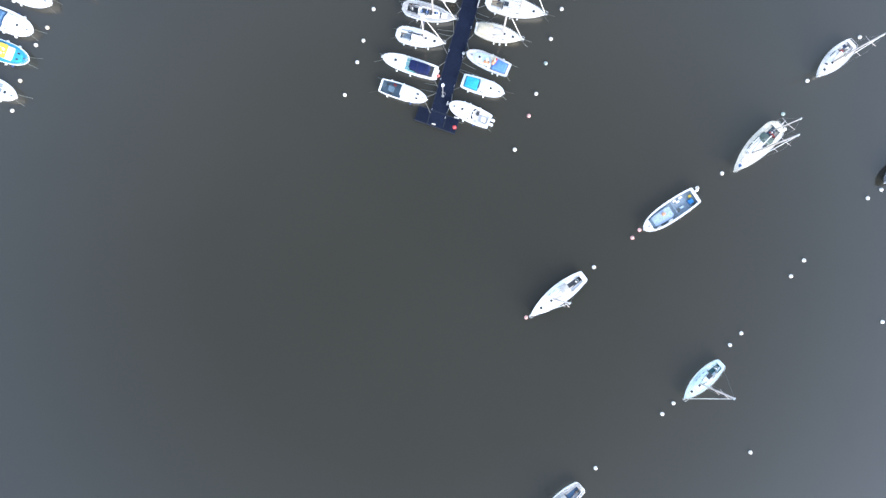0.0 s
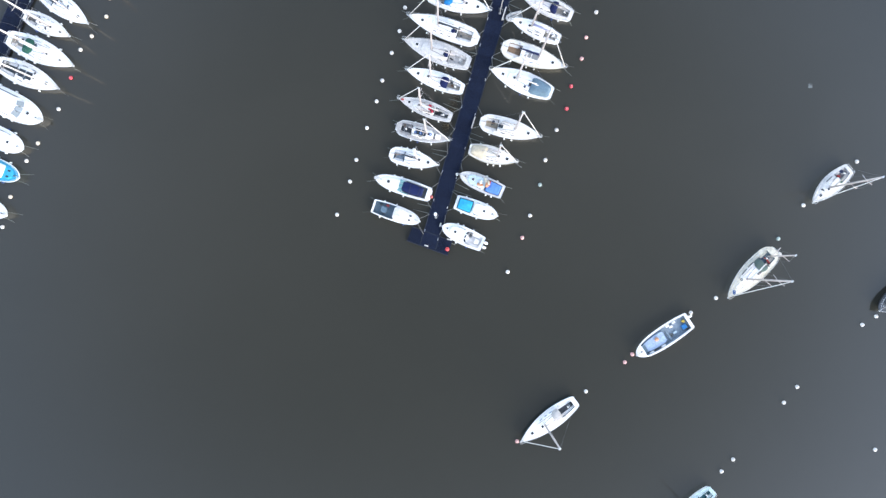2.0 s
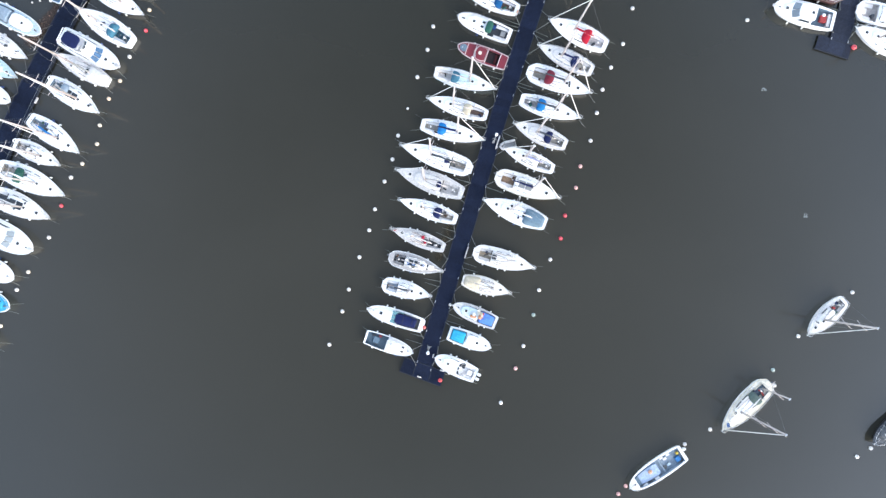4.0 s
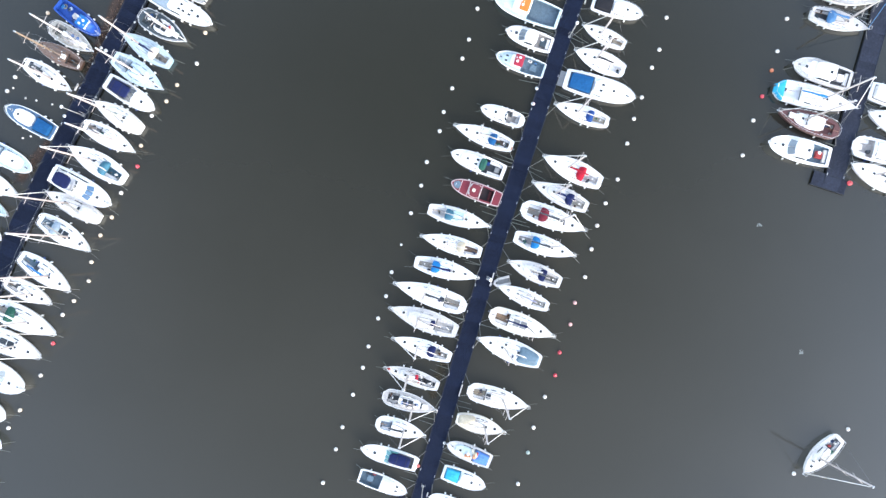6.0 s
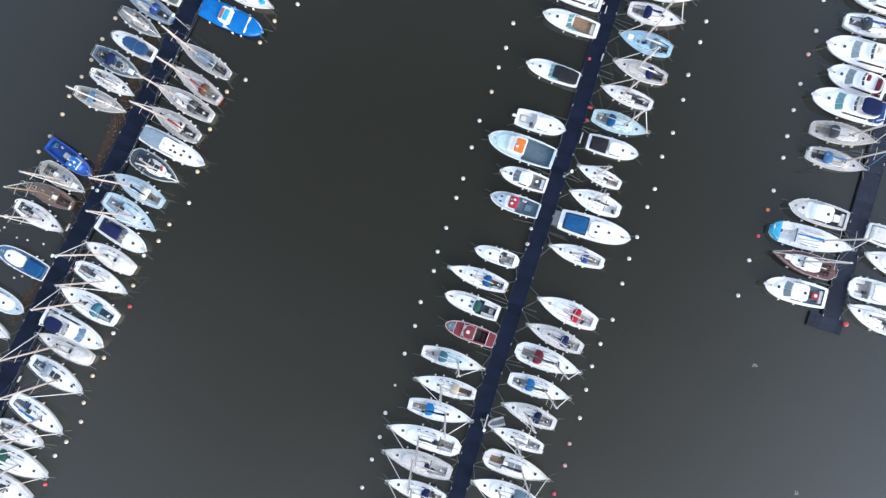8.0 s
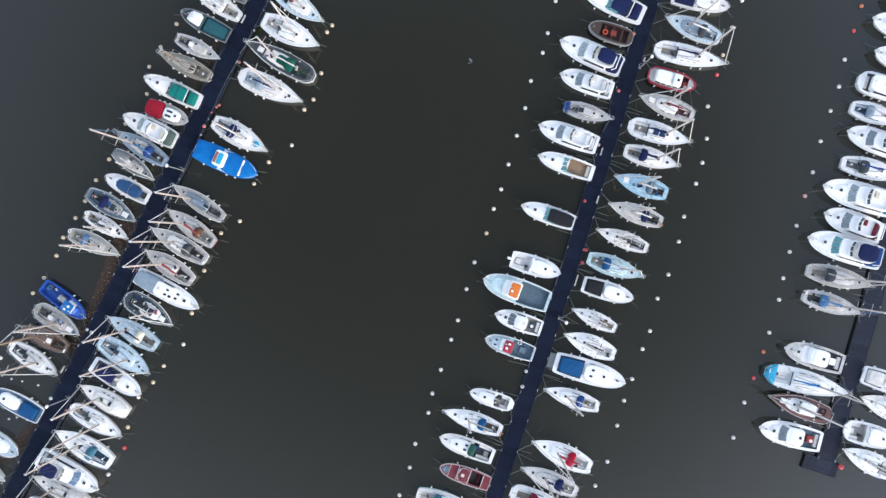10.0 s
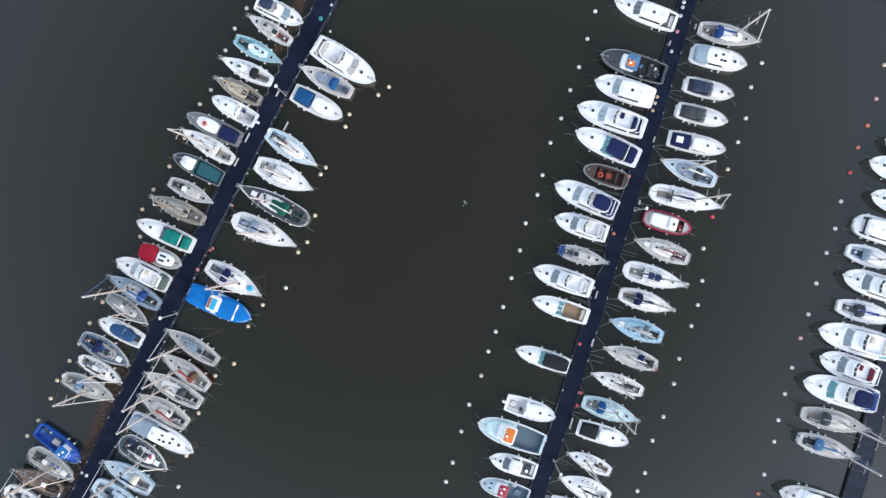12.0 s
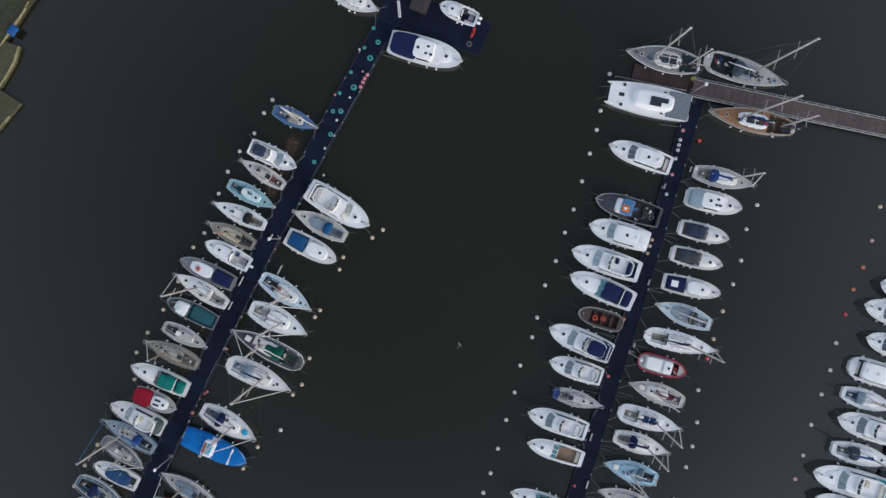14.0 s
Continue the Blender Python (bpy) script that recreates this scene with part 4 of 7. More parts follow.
        if hood == ORANGETAN:
            for k, c in enumerate((ORANGETAN, CREAM, REDFADE, ORANGETAN, OFFWHITE, ORANGETAN, SAND)):
                w, d = loose.uniform(0.2, 0.5), loose.uniform(0.15, 0.3)
                part("gear_bag", slab("gear_bag", rect(-w, w, -d, d, 0.08), [(-0.1, 0.02), (0.15, 0), (0.25, 0.08)], 0.03), cloth(c), root, WORDS[c] + " bag of gear",
                     at=pose(h.x(ra) + loose.uniform(-0.5, 0.9), loose.uniform(-0.6, 0.6), hz + 0.62 + 0.05 * k, 0, 0, loose.uniform(0, 180)))
        elif hood:
            me = slab("sprayhood", [(h.x(ra) + 0.55 * math.copysign(abs(math.cos(k * 0.31416)) ** 0.55, math.cos(k * 0.31416)), 0.66 * h.half(ra) * math.copysign(abs(math.sin(k * 0.31416)) ** 0.55, math.sin(k * 0.31416))) for k in range(20)], [(hz + 0.4, 0), (hz + 0.95, 0.04), (hz + 1.15, 0.2)], 0.05, smooth=True)
            part("sprayhood", me, cloth(hood), root, WORDS[hood] + " canvas hood")
        if topcover:
            part("cabin_cover", slab("cabin_cover", plan(h, 0.17, 0.72, 0.70, power=4), [(hz + 0.1, 0), (hz + 0.56, 0.04), (hz + 0.68, 0.12), (hz + 0.74, 0.4)], 0.05), cloth(topcover), root, WORDS[topcover] + " canvas cover over cabin and cockpit")
        if ring_on_roof:
            part("lifebuoy", ring("lifebuoy", 0.34, 0.10, 16, 7), gel((0.8, 0.25, 0.16)), root, "orange lifebuoy on the roof", at=pose(h.x(0.66), 0.1, hz + 0.72))
    elif style in ("wheel", "workboat"):
        ra, rb = (cb, cb + 0.17) if style == "wheel" else (cb + 0.01, cb + 0.2)
        z = hz
        part("forecabin", slab("forecabin", plan(h, rb - 0.02, 0.88, 0.70, power=3), [(z - 0.15, 0), (z + 0.28, 0.06), (z + 0.36, 0.2)], 0.05), gel(deck), root)
        part("wheelhouse", slab("wheelhouse", plan(h, ra + 0.015, rb + 0.03, 0.66, power=8), [(z - 0.4, 0), (z + 0.55, 0.03), (z + 1.15, 0.16)], 0.0), gel(OFFWHITE), root)
        part("wheelhouse_roof", slab("wheelhouse_roof", plan(h, ra - 0.01, rb + 0.0, 0.68, power=12), [(z + 1.15, 0.04), (z + 1.24, 0), (z + 1.28, 0.06)], 0.06, True), gel(WHITE if roof == ORANGE else roof), root, WORDS.get(WHITE if roof == ORANGE else roof, "") + " wheelhouse roof")
        if roof == ORANGE:
            part("roof_panel", slab("roof_panel", plan(h, ra + 0.01, rb - 0.025, 0.56, power=9), [(z + 1.2, 0), (z + 1.37, 0), (z + 1.39, 0.03)], 0.06), gel(ORANGE), root, "orange panel on the roof")
        w = h.half(rb) * 0.62
        front = part("wheelhouse_front", slab("wheelhouse_front", plan(h, rb - 0.03, rb + 0.075, 0.66, power=4), [(z - 0.1, 0), (z + 0.5, 0.0), (z + 0.86, 0.14), (z + 1.05, 0.36)], 0.0), gel(WORKBLUE if deck == WORKBLUE else WHITE), root, "wheelhouse front")
        glazed(front, h.x(rb) + 0.075 * length * 0.94, h.x(rb) + 0.10, w, w * 0.84, z + 0.56, z + 1.08, DARKGLASS, 4)
        part("radar_dome", slab("radar_dome", [(0.22 * math.cos(k * 0.6283), 0.22 * math.sin(k * 0.6283)) for k in range(10)], [(0, 0.03), (0.14, 0), (0.22, 0.07)], 0.02), gel(WHITE), root, at=pose(h.x(ra + 0.11), 0.25, z + 1.3))
        part("searchlight", ball("searchlight", 0.14, 0.11, 0.13, 6, 8), STEEL, root, at=pose(h.x(rb - 0.03), -0.3, z + 1.42))
        big = deck == DGREY
        part("roof_hatch", box("roof_hatch", h.x(ra + 0.05), h.x(ra + 0.05) + (1.1 if big else 0.4), -0.2 if big else -0.62, 0.75 if big else -0.3, z + 1.25, z + 1.40), cloth(ORANGE) if big else gel(OFFWHITE), root)
        if style == "wheel" and roof != ORANGE:
            part("engine_box", box("engine_box", h.x(0.17), h.x(0.17) + 1.0, -0.5, 0.5, low, low + 0.32), deck_paint(sole), root)
            for k in range(3):
                q, c = loose.uniform(0.07, 0.42), loose.choice((WHITE, REDFADE, MGREY, OFFWHITE, STEELBLUE, DGREY))
                part("fish_box", box("fish_box", -0.26, 0.26, -0.17, 0.17, 0, 0.28), gel(c), root, at=pose(h.x(q), loose.choice((-1, 1)) * loose.uniform(0.45, 0.66) * h.half(q), low, 0, 0, loose.uniform(-20, 20)))
            for side in (-1, 1):
                part("deck_window", slab("deck_window", rect(-0.22, 0.22, -0.14, 0.14, 0.05), [(-0.1, 0), (0.04, 0), (0.05, 0.02)]), tinted(DARKGLASS), root, "small dark deck window", at=pose(h.x(rb + 0.16), side * h.half(rb + 0.16) * 0.34, z + 0.38))
        part("aerial", tubes("aerial", [[(h.x(ra + 0.1), 0.4, z + 1.25), (h.x(ra + 0.1), 0.4, z + 3.6)]], 0.02, 4), gel(WHITE), root)
        if sole == TEALDK:
            part("aft_cover", slab("aft_cover", plan(h, ca + 0.02, cb - 0.03, 0.8, power=10), [(low, 0), (low + 0.42, 0.02), (low + 0.5, 0.12)], 0.05), cloth(TEALDK), root, "dark teal canvas over the aft deck")
            for k in range(8):
                q = loose.uniform(rb + 0.06, 0.88)
                part("fish_box", box("fish_box", -0.3, 0.3, -0.2, 0.2, 0, 0.28), gel(loose.choice((WHITE, REDFADE, BLACK, OFFWHITE, REDTARP))), root, at=pose(h.x(q), loose.uniform(-0.6, 0.6) * h.half(q), z + 0.34, 0, 0, loose.uniform(0, 90)))
        elif style == "workboat" or deck == DGREY:
            if deck == WORKBLUE:
                part("engine_box", slab("engine_box", rect(h.x(0.36), h.x(0.36) + 1.3, -0.4, 0.45, 0.08), [(low, 0), (low + 0.6, 0.02), (low + 0.66, 0.08)]), gel(LGREY), root, "pale grey engine box")
            for k in range(7):
                s = rng.uniform(ca + 0.04, cb - 0.05)
                c = rng.choice((PALEBLUE, BLUETEAL, NAVYBLUE, WHITE, NAVY, BLUE) if deck == WORKBLUE else (NAVYGREY, SLATEDARK, BLACK, GREENDK, STEELBLUE, OFFWHITE) if deck == DGREY else (NAVYGREY, SLATE, ORANGE, SANDGREY, REDFADE, STEELBLUE))
                part("fish_box", box("fish_box", -0.32, 0.32, -0.22, 0.22, 0, 0.3), gel(c), root, at=pose(h.x(s), rng.uniform(-0.5, 0.5) * h.half(s), low, 0, 0, rng.uniform(0, 90)))
            part("coiled_rope", ring("coiled_rope", 0.3, 0.12, 12, 5), ROPE, root, at=pose(h.x(ca + 0.08), 0.3, low + 0.08))
    elif style == "open":
        w = h.half(0.3) * 0.82
        part("thwart", box("thwart", h.x(0.40) - 0.14, h.x(0.40) + 0.14, -h.half(0.4) * 0.82, h.half(0.4) * 0.82, low + 0.3, low + 0.36), deck_paint(SLATEPALE), root)
        part("blue_crate", box("blue_crate", h.x(0.09), h.x(0.09) + 0.8, 0.05, 0.8, low, low + 0.5), gel(BLUE), root, "bright blue plastic crate")
        part("yellow_crate", box("yellow_crate", h.x(0.07), h.x(0.07) + 0.45, -0.55, -0.15, low, low + 0.35), gel(YELLOW), root, "yellow plastic crate")
        part("fuel_can", box("fuel_can", h.x(0.08), h.x(0.08) + 0.4, 0.85, 1.15, low, low + 0.4), gel(DGREY), root)
        for q, off in ((0.2, -0.75), (0.27, -0.5), (0.31, -0.8), (0.26, 0.35)):
            part("fish_box", box("fish_box", h.x(q), h.x(q) + 0.6, off * w - 0.18, off * w + 0.18, low, low + 0.26), gel(OFFWHITE if off < 0 else PALEBLUE), root, "white fish box")
        part("buoy_float", ball("buoy_float", 0.36, 0.32, 0.28), gel(ORANGETAN), root, "orange-pink float on the floor", at=pose(h.x(0.60), -0.3, low + 0.6))
        part("foredeck", slab("foredeck", plan(h, 0.46, 0.82, 0.62, power=7), [(low, 0), (low + 0.32, 0.02), (low + 0.36, 0.08)], 0.03), deck_paint((0.38, 0.46, 0.60)), root, "pale blue raised floor")
        for q in (0.52, 0.64, 0.73):
            part("side_seat", box("side_seat", h.x(q), h.x(q) + 0.75, h.half(q) * 0.66, h.half(q) * 0.84, low, low + 0.55), gel(OFFWHITE if q != 0.64 else DGREY), root)
        part("outboard_motor", slab("outboard_motor", rect(-0.3, 0.3, -0.2, 0.2, 0.1), [(-0.5, 0.14), (0.1, 0.0), (0.42, 0.04), (0.5, 0.12)], 0.03), gel(OFFWHITE), root, at=pose(h.x(0) - 0.25, -0.55, h.sheer(0) + 0.05))
        part("bow_locker", slab("bow_locker", plan(h, 0.80, 0.87, 0.6, power=5), [(low, 0), (low + 0.5, 0.02)], 0.0), deck_paint(SLATE), root)
        part("coiled_rope", ring("coiled_rope", 0.22, 0.1, 10, 5), ROPE, root, at=pose(h.x(0.36), 0.55, low + 0.1))
    else:
        z = hz
        part("aft_cover", slab("aft_cover", plan(h, 0.015, 0.42, 0.99, power=12), [(z - 0.35, 0), (z + 0.35, 0.04), (z + 0.6, 0.3), (z + 0.72, 0.7)], 0.12), cloth(tent), root, WORDS[tent] + " tarpaulin over the stern")
        part("fore_cover", slab("fore_cover", plan(h, 0.40, 0.985, 0.98, power=3), [(z - 0.25, 0), (z + 0.30, 0.05), (z + 0.55, 0.3), (z + 0.65, 0.7)], 0.12), cloth(tent), root, WORDS[tent] + " tarpaulin over the bow")
        part("wheelhouse", slab("wheelhouse", plan(h, 0.34, 0.52, 0.72, power=6), [(z, 0), (z + 1.2, 0.06), (z + 1.26, 0.14)], 0.03), gel(WHITE), root)
        part("roof_cover", slab("roof_cover", plan(h, 0.40, 0.48, 0.5, power=8), [(z + 1.22, 0), (z + 1.36, 0.05)], 0.03), cloth(CYAN), root)
        part("roof_mat", slab("roof_mat", rect(h.x(0.35), h.x(0.395), -h.half(0.4) * 0.5, h.half(0.4) * 0.5, 0.08), [(z + 1.22, 0), (z + 1.31, 0.03)]), cloth(TERRA), root, "terracotta mat on the roof")
        part("cover_strip", box("cover_strip", h.x(0.745), h.x(0.745) + 0.32, -h.half(0.76) * 0.86, h.half(0.76) * 0.86, z + 0.2, z + 0.80, 0.15), cloth(WHITE), root, "white strip across the cover")
    for k in range(ports):
        s, side = 0.52 + 0.07 * (k // 2) + 0.01 * (k % 2), 1 if k % 2 else -1
        zz = hz + (1.05 if style in ("fly", "hard") and s < 0.6 else 0.36 if style in ("fly", "hard") else 0.6)
        part("deck_window", slab("deck_window", rect(-0.24, 0.24, -0.17, 0.17, 0.05), [(-0.12, 0), (0.04, 0), (0.05, 0.02)]), tinted(DARKGLASS), root, "small dark roof window", at=pose(h.x(s), side * h.half(s) * 0.26, zz))
    if style != "cover":
        part("bow_rail", tubes("bow_rail", rail_paths(h, 0.62 if style != "open" else 0.9, 0.99, 0.55, 5), 0.024, 5), STEEL, root)
    if style in ("fly", "hard", "sport") and stern != "round" or platform:
        w = h.half(0.0) * 0.86
        part("swim_platform", box("swim_platform", h.x(0) - (0.95 if platform else 0.16), h.x(0) + 0.12, -w, w, 0.28, 0.40, under=True), gel(platform) if platform else gel(deck), root)
    for k in range(outboards):
        yy = 0.0 if outboards == 1 else (-0.38 if k == 0 else 0.38)
        motor_ob = part("outboard_motor", slab("outboard_motor", rect(-0.32, 0.32, -0.22, 0.22, 0.1), [(-0.5, 0.14), (0.1, 0.0), (0.42, 0.04), (0.5, 0.12)], 0.03), gel(WHITE if rng.random() < 0.7 else DGREY), root,
                        at=pose(h.x(0) - 0.34, yy, h.sheer(0) + 0.05))
    if style in ("fly", "hard", "sport"):
        zb = h.sheer(0.97)
        part("bow_platform", slab("bow_platform", [(h.x(0.93), -0.30), (h.x(1.0) + 0.12, -0.24), (h.x(1.0) + 0.22, -0.15), (h.x(1.0) + 0.22, 0.15), (h.x(1.0) + 0.12, 0.24), (h.x(0.93), 0.30)], [(zb - 0.04, 0.03), (zb + 0.03, 0), (zb + 0.08, 0.03)], 0.0, True), gel(PALEGREY), root, "pale grey bow platform")
    part("anchor", tubes("anchor", [[(h.x(0.93), 0, h.sheer(0.95) + 0.12), (h.x(1.0) + 0.15, 0, h.sheer(1) + 0.1)], [(h.x(1.0) + 0.02, -0.15, h.sheer(1) + 0.02), (h.x(1.0) + 0.16, 0, h.sheer(1) + 0.05), (h.x(1.0) + 0.02, 0.15, h.sheer(1) + 0.02)]], 0.04), STEEL, root)
    if not free:
        add_fenders(root, h, rng)
    return root


def launch(x, y, turn, length, beam, c):
    """A decked wooden launch with seats in open wells."""
    h, rng = start(length, beam, False, "transom" if c == RED else "round", 0.95)
    root = thing("wooden_launch", x, y, 0, turn, describe(c, "wooden launch", ["long white cabin roof"] if c == REDHULL else ["pale rims", "a dark open cockpit"] if c == RED else ["varnished coamings", "open seat wells"], "at a pontoon"), "motorboat", "moored boats")
    BOATS.append((root, x, y, turn, length, h, False))
    part("hull", hull_mesh(h), gel(OFFWHITE if c == RED else c), root)
    part("gunwale", rim_mesh(h, 0.26 if c == REDHULL else 0.12, 0.06), gel((0.58, 0.44, 0.43) if c == RED else (0.34, 0.02, 0.045) if c == REDHULL else MGREY), root)
    if c == REDHULL:
        deck_me, well = deck_meshes(h, 0.70, 0.83, 0.74, 0.6)
        part("deck", deck_me, deck_paint(LGREY), root, "light grey deck")
        part("cockpit", well, gel((0.09, 0.008, 0.014)), root)
        z = h.sheer(0.4)
        part("cabin", slab("cabin", plan(h, 0.14, 0.69, 0.74, power=9), [(z - 0.15, 0), (z + 0.45, 0.1), (z + 0.5, 0.12)], 0.03), gel(OFFWHITE), root)
        for s0, s1, up in ((0.16, 0.48, 0.62), (0.51, 0.68, 0.85)):
            part("cabin_roof", slab("cabin_roof", plan(h, s0, s1, 0.62, power=14), [(z + 0.4, 0.05), (z + up - 0.05, 0), (z + up, 0.06)], 0.04, True), gel(WHITE), root)
        for side in (-1, 1):
            for k in range(4):
                s0 = 0.18 + 0.12 * k
                q = [(h.x(s), side * (h.half(s) * 0.74 + e), zz) for s, zz, e in ((s0, z, 0.0), (s0 + 0.1, z, 0.0), (s0 + 0.1, z + 0.4, -0.07), (s0, z + 0.4, -0.07))]
                part("window", mesh("window", q, [(0, 1, 2, 3) if side < 0 else (3, 2, 1, 0)]), tinted(DARKGLASS), root)
        part("engine_box", box("engine_box", h.x(0.75), h.x(0.75) + 0.6, -0.5, 0.3, z - 0.55, z - 0.2), gel(REDFADE), root)
        part("buoy_float", ball("buoy_float", 0.28, 0.28, 0.26), gel((0.7, 0.42, 0.38)), root, "pale pink float", at=pose(h.x(0.8), -0.5, z - 0.2))
        part("roof_hatch", box("roof_hatch", h.x(0.58), h.x(0.58) + 0.4, -0.2, 0.2, z + 0.84, z + 0.93), tinted(DARKGLASS), root)
        add_fenders(root, h, rng, 3)
        return root
    deck_me, well = deck_meshes(h, 0.16 if c == RED else 0.12, 0.40 if c == RED else 0.74, 0.72, 0.6)
    wood = timber((0.20, 0.018, 0.032)) if c == RED else timber((0.07, 0.04, 0.03))
    part("deck", deck_me, wood, root)
    part("cockpit", well, timber((0.035, 0.018, 0.02) if c == RED else (0.055, 0.022, 0.017)), root)
    low = h.sheer(0.2) - 0.6
    if c == RED:
        part("cabin", slab("cabin", plan(h, 0.43, 0.64, 0.80, power=5), [(h.sheer(0.5) - 0.1, 0), (h.sheer(0.5) + 0.35, 0.05), (h.sheer(0.5) + 0.42, 0.15)], 0.04), wood, root)
        part("roof_panel", slab("roof_panel", plan(h, 0.51, 0.58, 0.22, power=3), [(h.sheer(0.5) + 0.44, 0), (h.sheer(0.5) + 0.5, 0.03)], 0.02), gel(CREAM), root)
        part("coaming", rim_mesh(Hull(length * 0.24, beam * 0.8, False, "transom", 1.15), 0.05, 0.1, "coaming"), gel((0.60, 0.46, 0.45)), root, at=pose(h.x(0.54), 0, 0))
        glazed(root, h.x(0.66), h.x(0.63), beam * 0.34, beam * 0.32, h.sheer(0.6) + 0.2, h.sheer(0.6) + 0.55, PALEGREY, 2)
        for s in (0.155, 0.41, 0.65, 0.81):
            part("deck_beam", box("deck_beam", h.x(s) - 0.06, h.x(s) + 0.06, -h.half(s) * 0.9, h.half(s) * 0.9, h.sheer(s) + 0.02, h.sheer(s) + 0.12), gel((0.60, 0.46, 0.45)), root)
        part("foredeck_panel", slab("foredeck_panel", plan(h, 0.82, 0.95, 0.66, power=3), [(h.sheer(0.85), 0), (h.sheer(0.85) + 0.12, 0.02)], 0.02), deck_paint(SLATE), root)
        part("seat", box("seat", h.x(0.20), h.x(0.20) + 0.45, -0.8, 0.8, low, low + 0.4), cloth((0.05, 0.012, 0.014)), root)
        part("windscreen_frame", tubes("windscreen_frame", [[(h.x(0.41), -0.9, h.sheer(0.4) + 0.3), (h.x(0.425), 0, h.sheer(0.4) + 0.36), (h.x(0.41), 0.9, h.sheer(0.4) + 0.3)]], 0.03, 5), STEEL, root)
    else:
        for s in (0.26, 0.46, 0.64):
            part("thwart", box("thwart", h.x(s) - 0.18, h.x(s) + 0.18, -h.half(s) * 0.72, h.half(s) * 0.72, low + 0.3, low + 0.38), timber((0.075, 0.03, 0.024)), root)
        part("lifebuoy", ring("lifebuoy", 0.34, 0.11, 16, 7), gel((0.75, 0.09, 0.03)), root, "orange lifebuoy lying on a thwart", at=pose(h.x(0.62), 0.15, low + 0.5))
        part("engine_box", box("engine_box", h.x(0.38), h.x(0.38) + 0.9, -0.45, 0.35, low, low + 0.5), gel((0.30, 0.05, 0.03)), root)
        part("rub_rail", rim_mesh(Hull(length + 0.1, beam + 0.1, False, "round", 0.62), 0.1, 0.06, "rub_rail"), gel(LGREY), root)
    for s in (0.9,):
        part("fairlead", tubes("fairlead", [[(h.x(s), -0.2, h.sheer(s) + 0.12), (h.x(s), 0.2, h.sheer(s) + 0.12)]], 0.04), STEEL, root)
    add_fenders(root, h, rng, 2)
    return root


# ---- water ----
def water_mesh():
    xs = [-2500, -150, -75, 0, 75, 150, 2500]
    ys = [-2500, -100, 0, 100, 200, 300, 2500]
    verts = [(x, y, 0) for y in ys for x in xs]
    faces = [(r * 7 + c, r * 7 + c + 1, (r + 1) * 7 + c + 1, (r + 1) * 7 + c) for r in range(6) for c in range(6)]
    return mesh("water", verts, faces)


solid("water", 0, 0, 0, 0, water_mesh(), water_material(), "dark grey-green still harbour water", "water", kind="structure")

# ---- pontoons ----
DECKING = surface("dark_pontoon_decking", (0.0115, 0.0168, 0.037), 0.75, stain=0.5, fine=3, coarse=0.6, bump=0.02, spread=0.3, dark=(0.6, 0.6, 0.6), gloss=0.12)
EASTDECK = surface("greyed_pontoon_decking", (0.028, 0.033, 0.052), 0.8, stain=0.5, fine=3, coarse=0.6, bump=0.02, spread=0.3, dark=(0.6, 0.6, 0.6), gloss=0.2)
FRAMING = surface("pontoon_frame", (0.022, 0.026, 0.038), 0.7, stain=0.4, spread=0.2, gloss=0.2)
BROWNDECK = surface("brown_gangway_decking", (0.055, 0.032, 0.027), 0.8, stain=0.5, fine=3, coarse=0.7, spread=0.25)
GANGDECK = surface("worn_gangway_boards", (0.13, 0.092, 0.082), 0.8, stain=0.5, fine=3, coarse=0.7, spread=0.25)
GREYRAIL = surface("galvanised_rail", (0.36, 0.35, 0.34), 0.6, metal=0.2, stain=0.4)
PANEL = 1.2
PANELS = {}


def panel_mesh(width, material):
    """One deck panel of eight boards with open joints."""
    key = (round(width, 2), material.name)
    if key not in PANELS:
        verts, faces = [], []
        for k in range(8):
            x0, x1 = -PANEL / 2 + 0.02 + k * 0.1475, -PANEL / 2 + 0.02 + k * 0.1475 + 0.128
            y, b = width / 2, len(verts)
            z = 0.46 + 0.004 * ((k * 5) % 3)
            verts += [(x0, -y, 0.38), (x1, -y, 0.38), (x1, y, 0.38), (x0, y, 0.38), (x0, -y, z), (x1, -y, z), (x1, y, z), (x0, y, z)]
            faces += [(b + 4, b + 5, b + 6, b + 7), (b, b + 1, b + 5, b + 4), (b + 1, b + 2, b + 6, b + 5), (b + 2, b + 3, b + 7, b + 6), (b + 3, b, b + 4, b + 7)]
        me = mesh("deck_panel", verts, faces)
        me.materials.append(material)
        PANELS[key] = me
    return PANELS[key]


CLEAT = tubes("cleat", [[(-0.2, 0, 0.62), (0.2, 0, 0.62)], [(-0.08, 0, 0.44), (-0.08, 0, 0.62)], [(0.08, 0, 0.44), (0.08, 0, 0.62)]], 0.04, 5)
CLEAT.materials.append(STEEL)


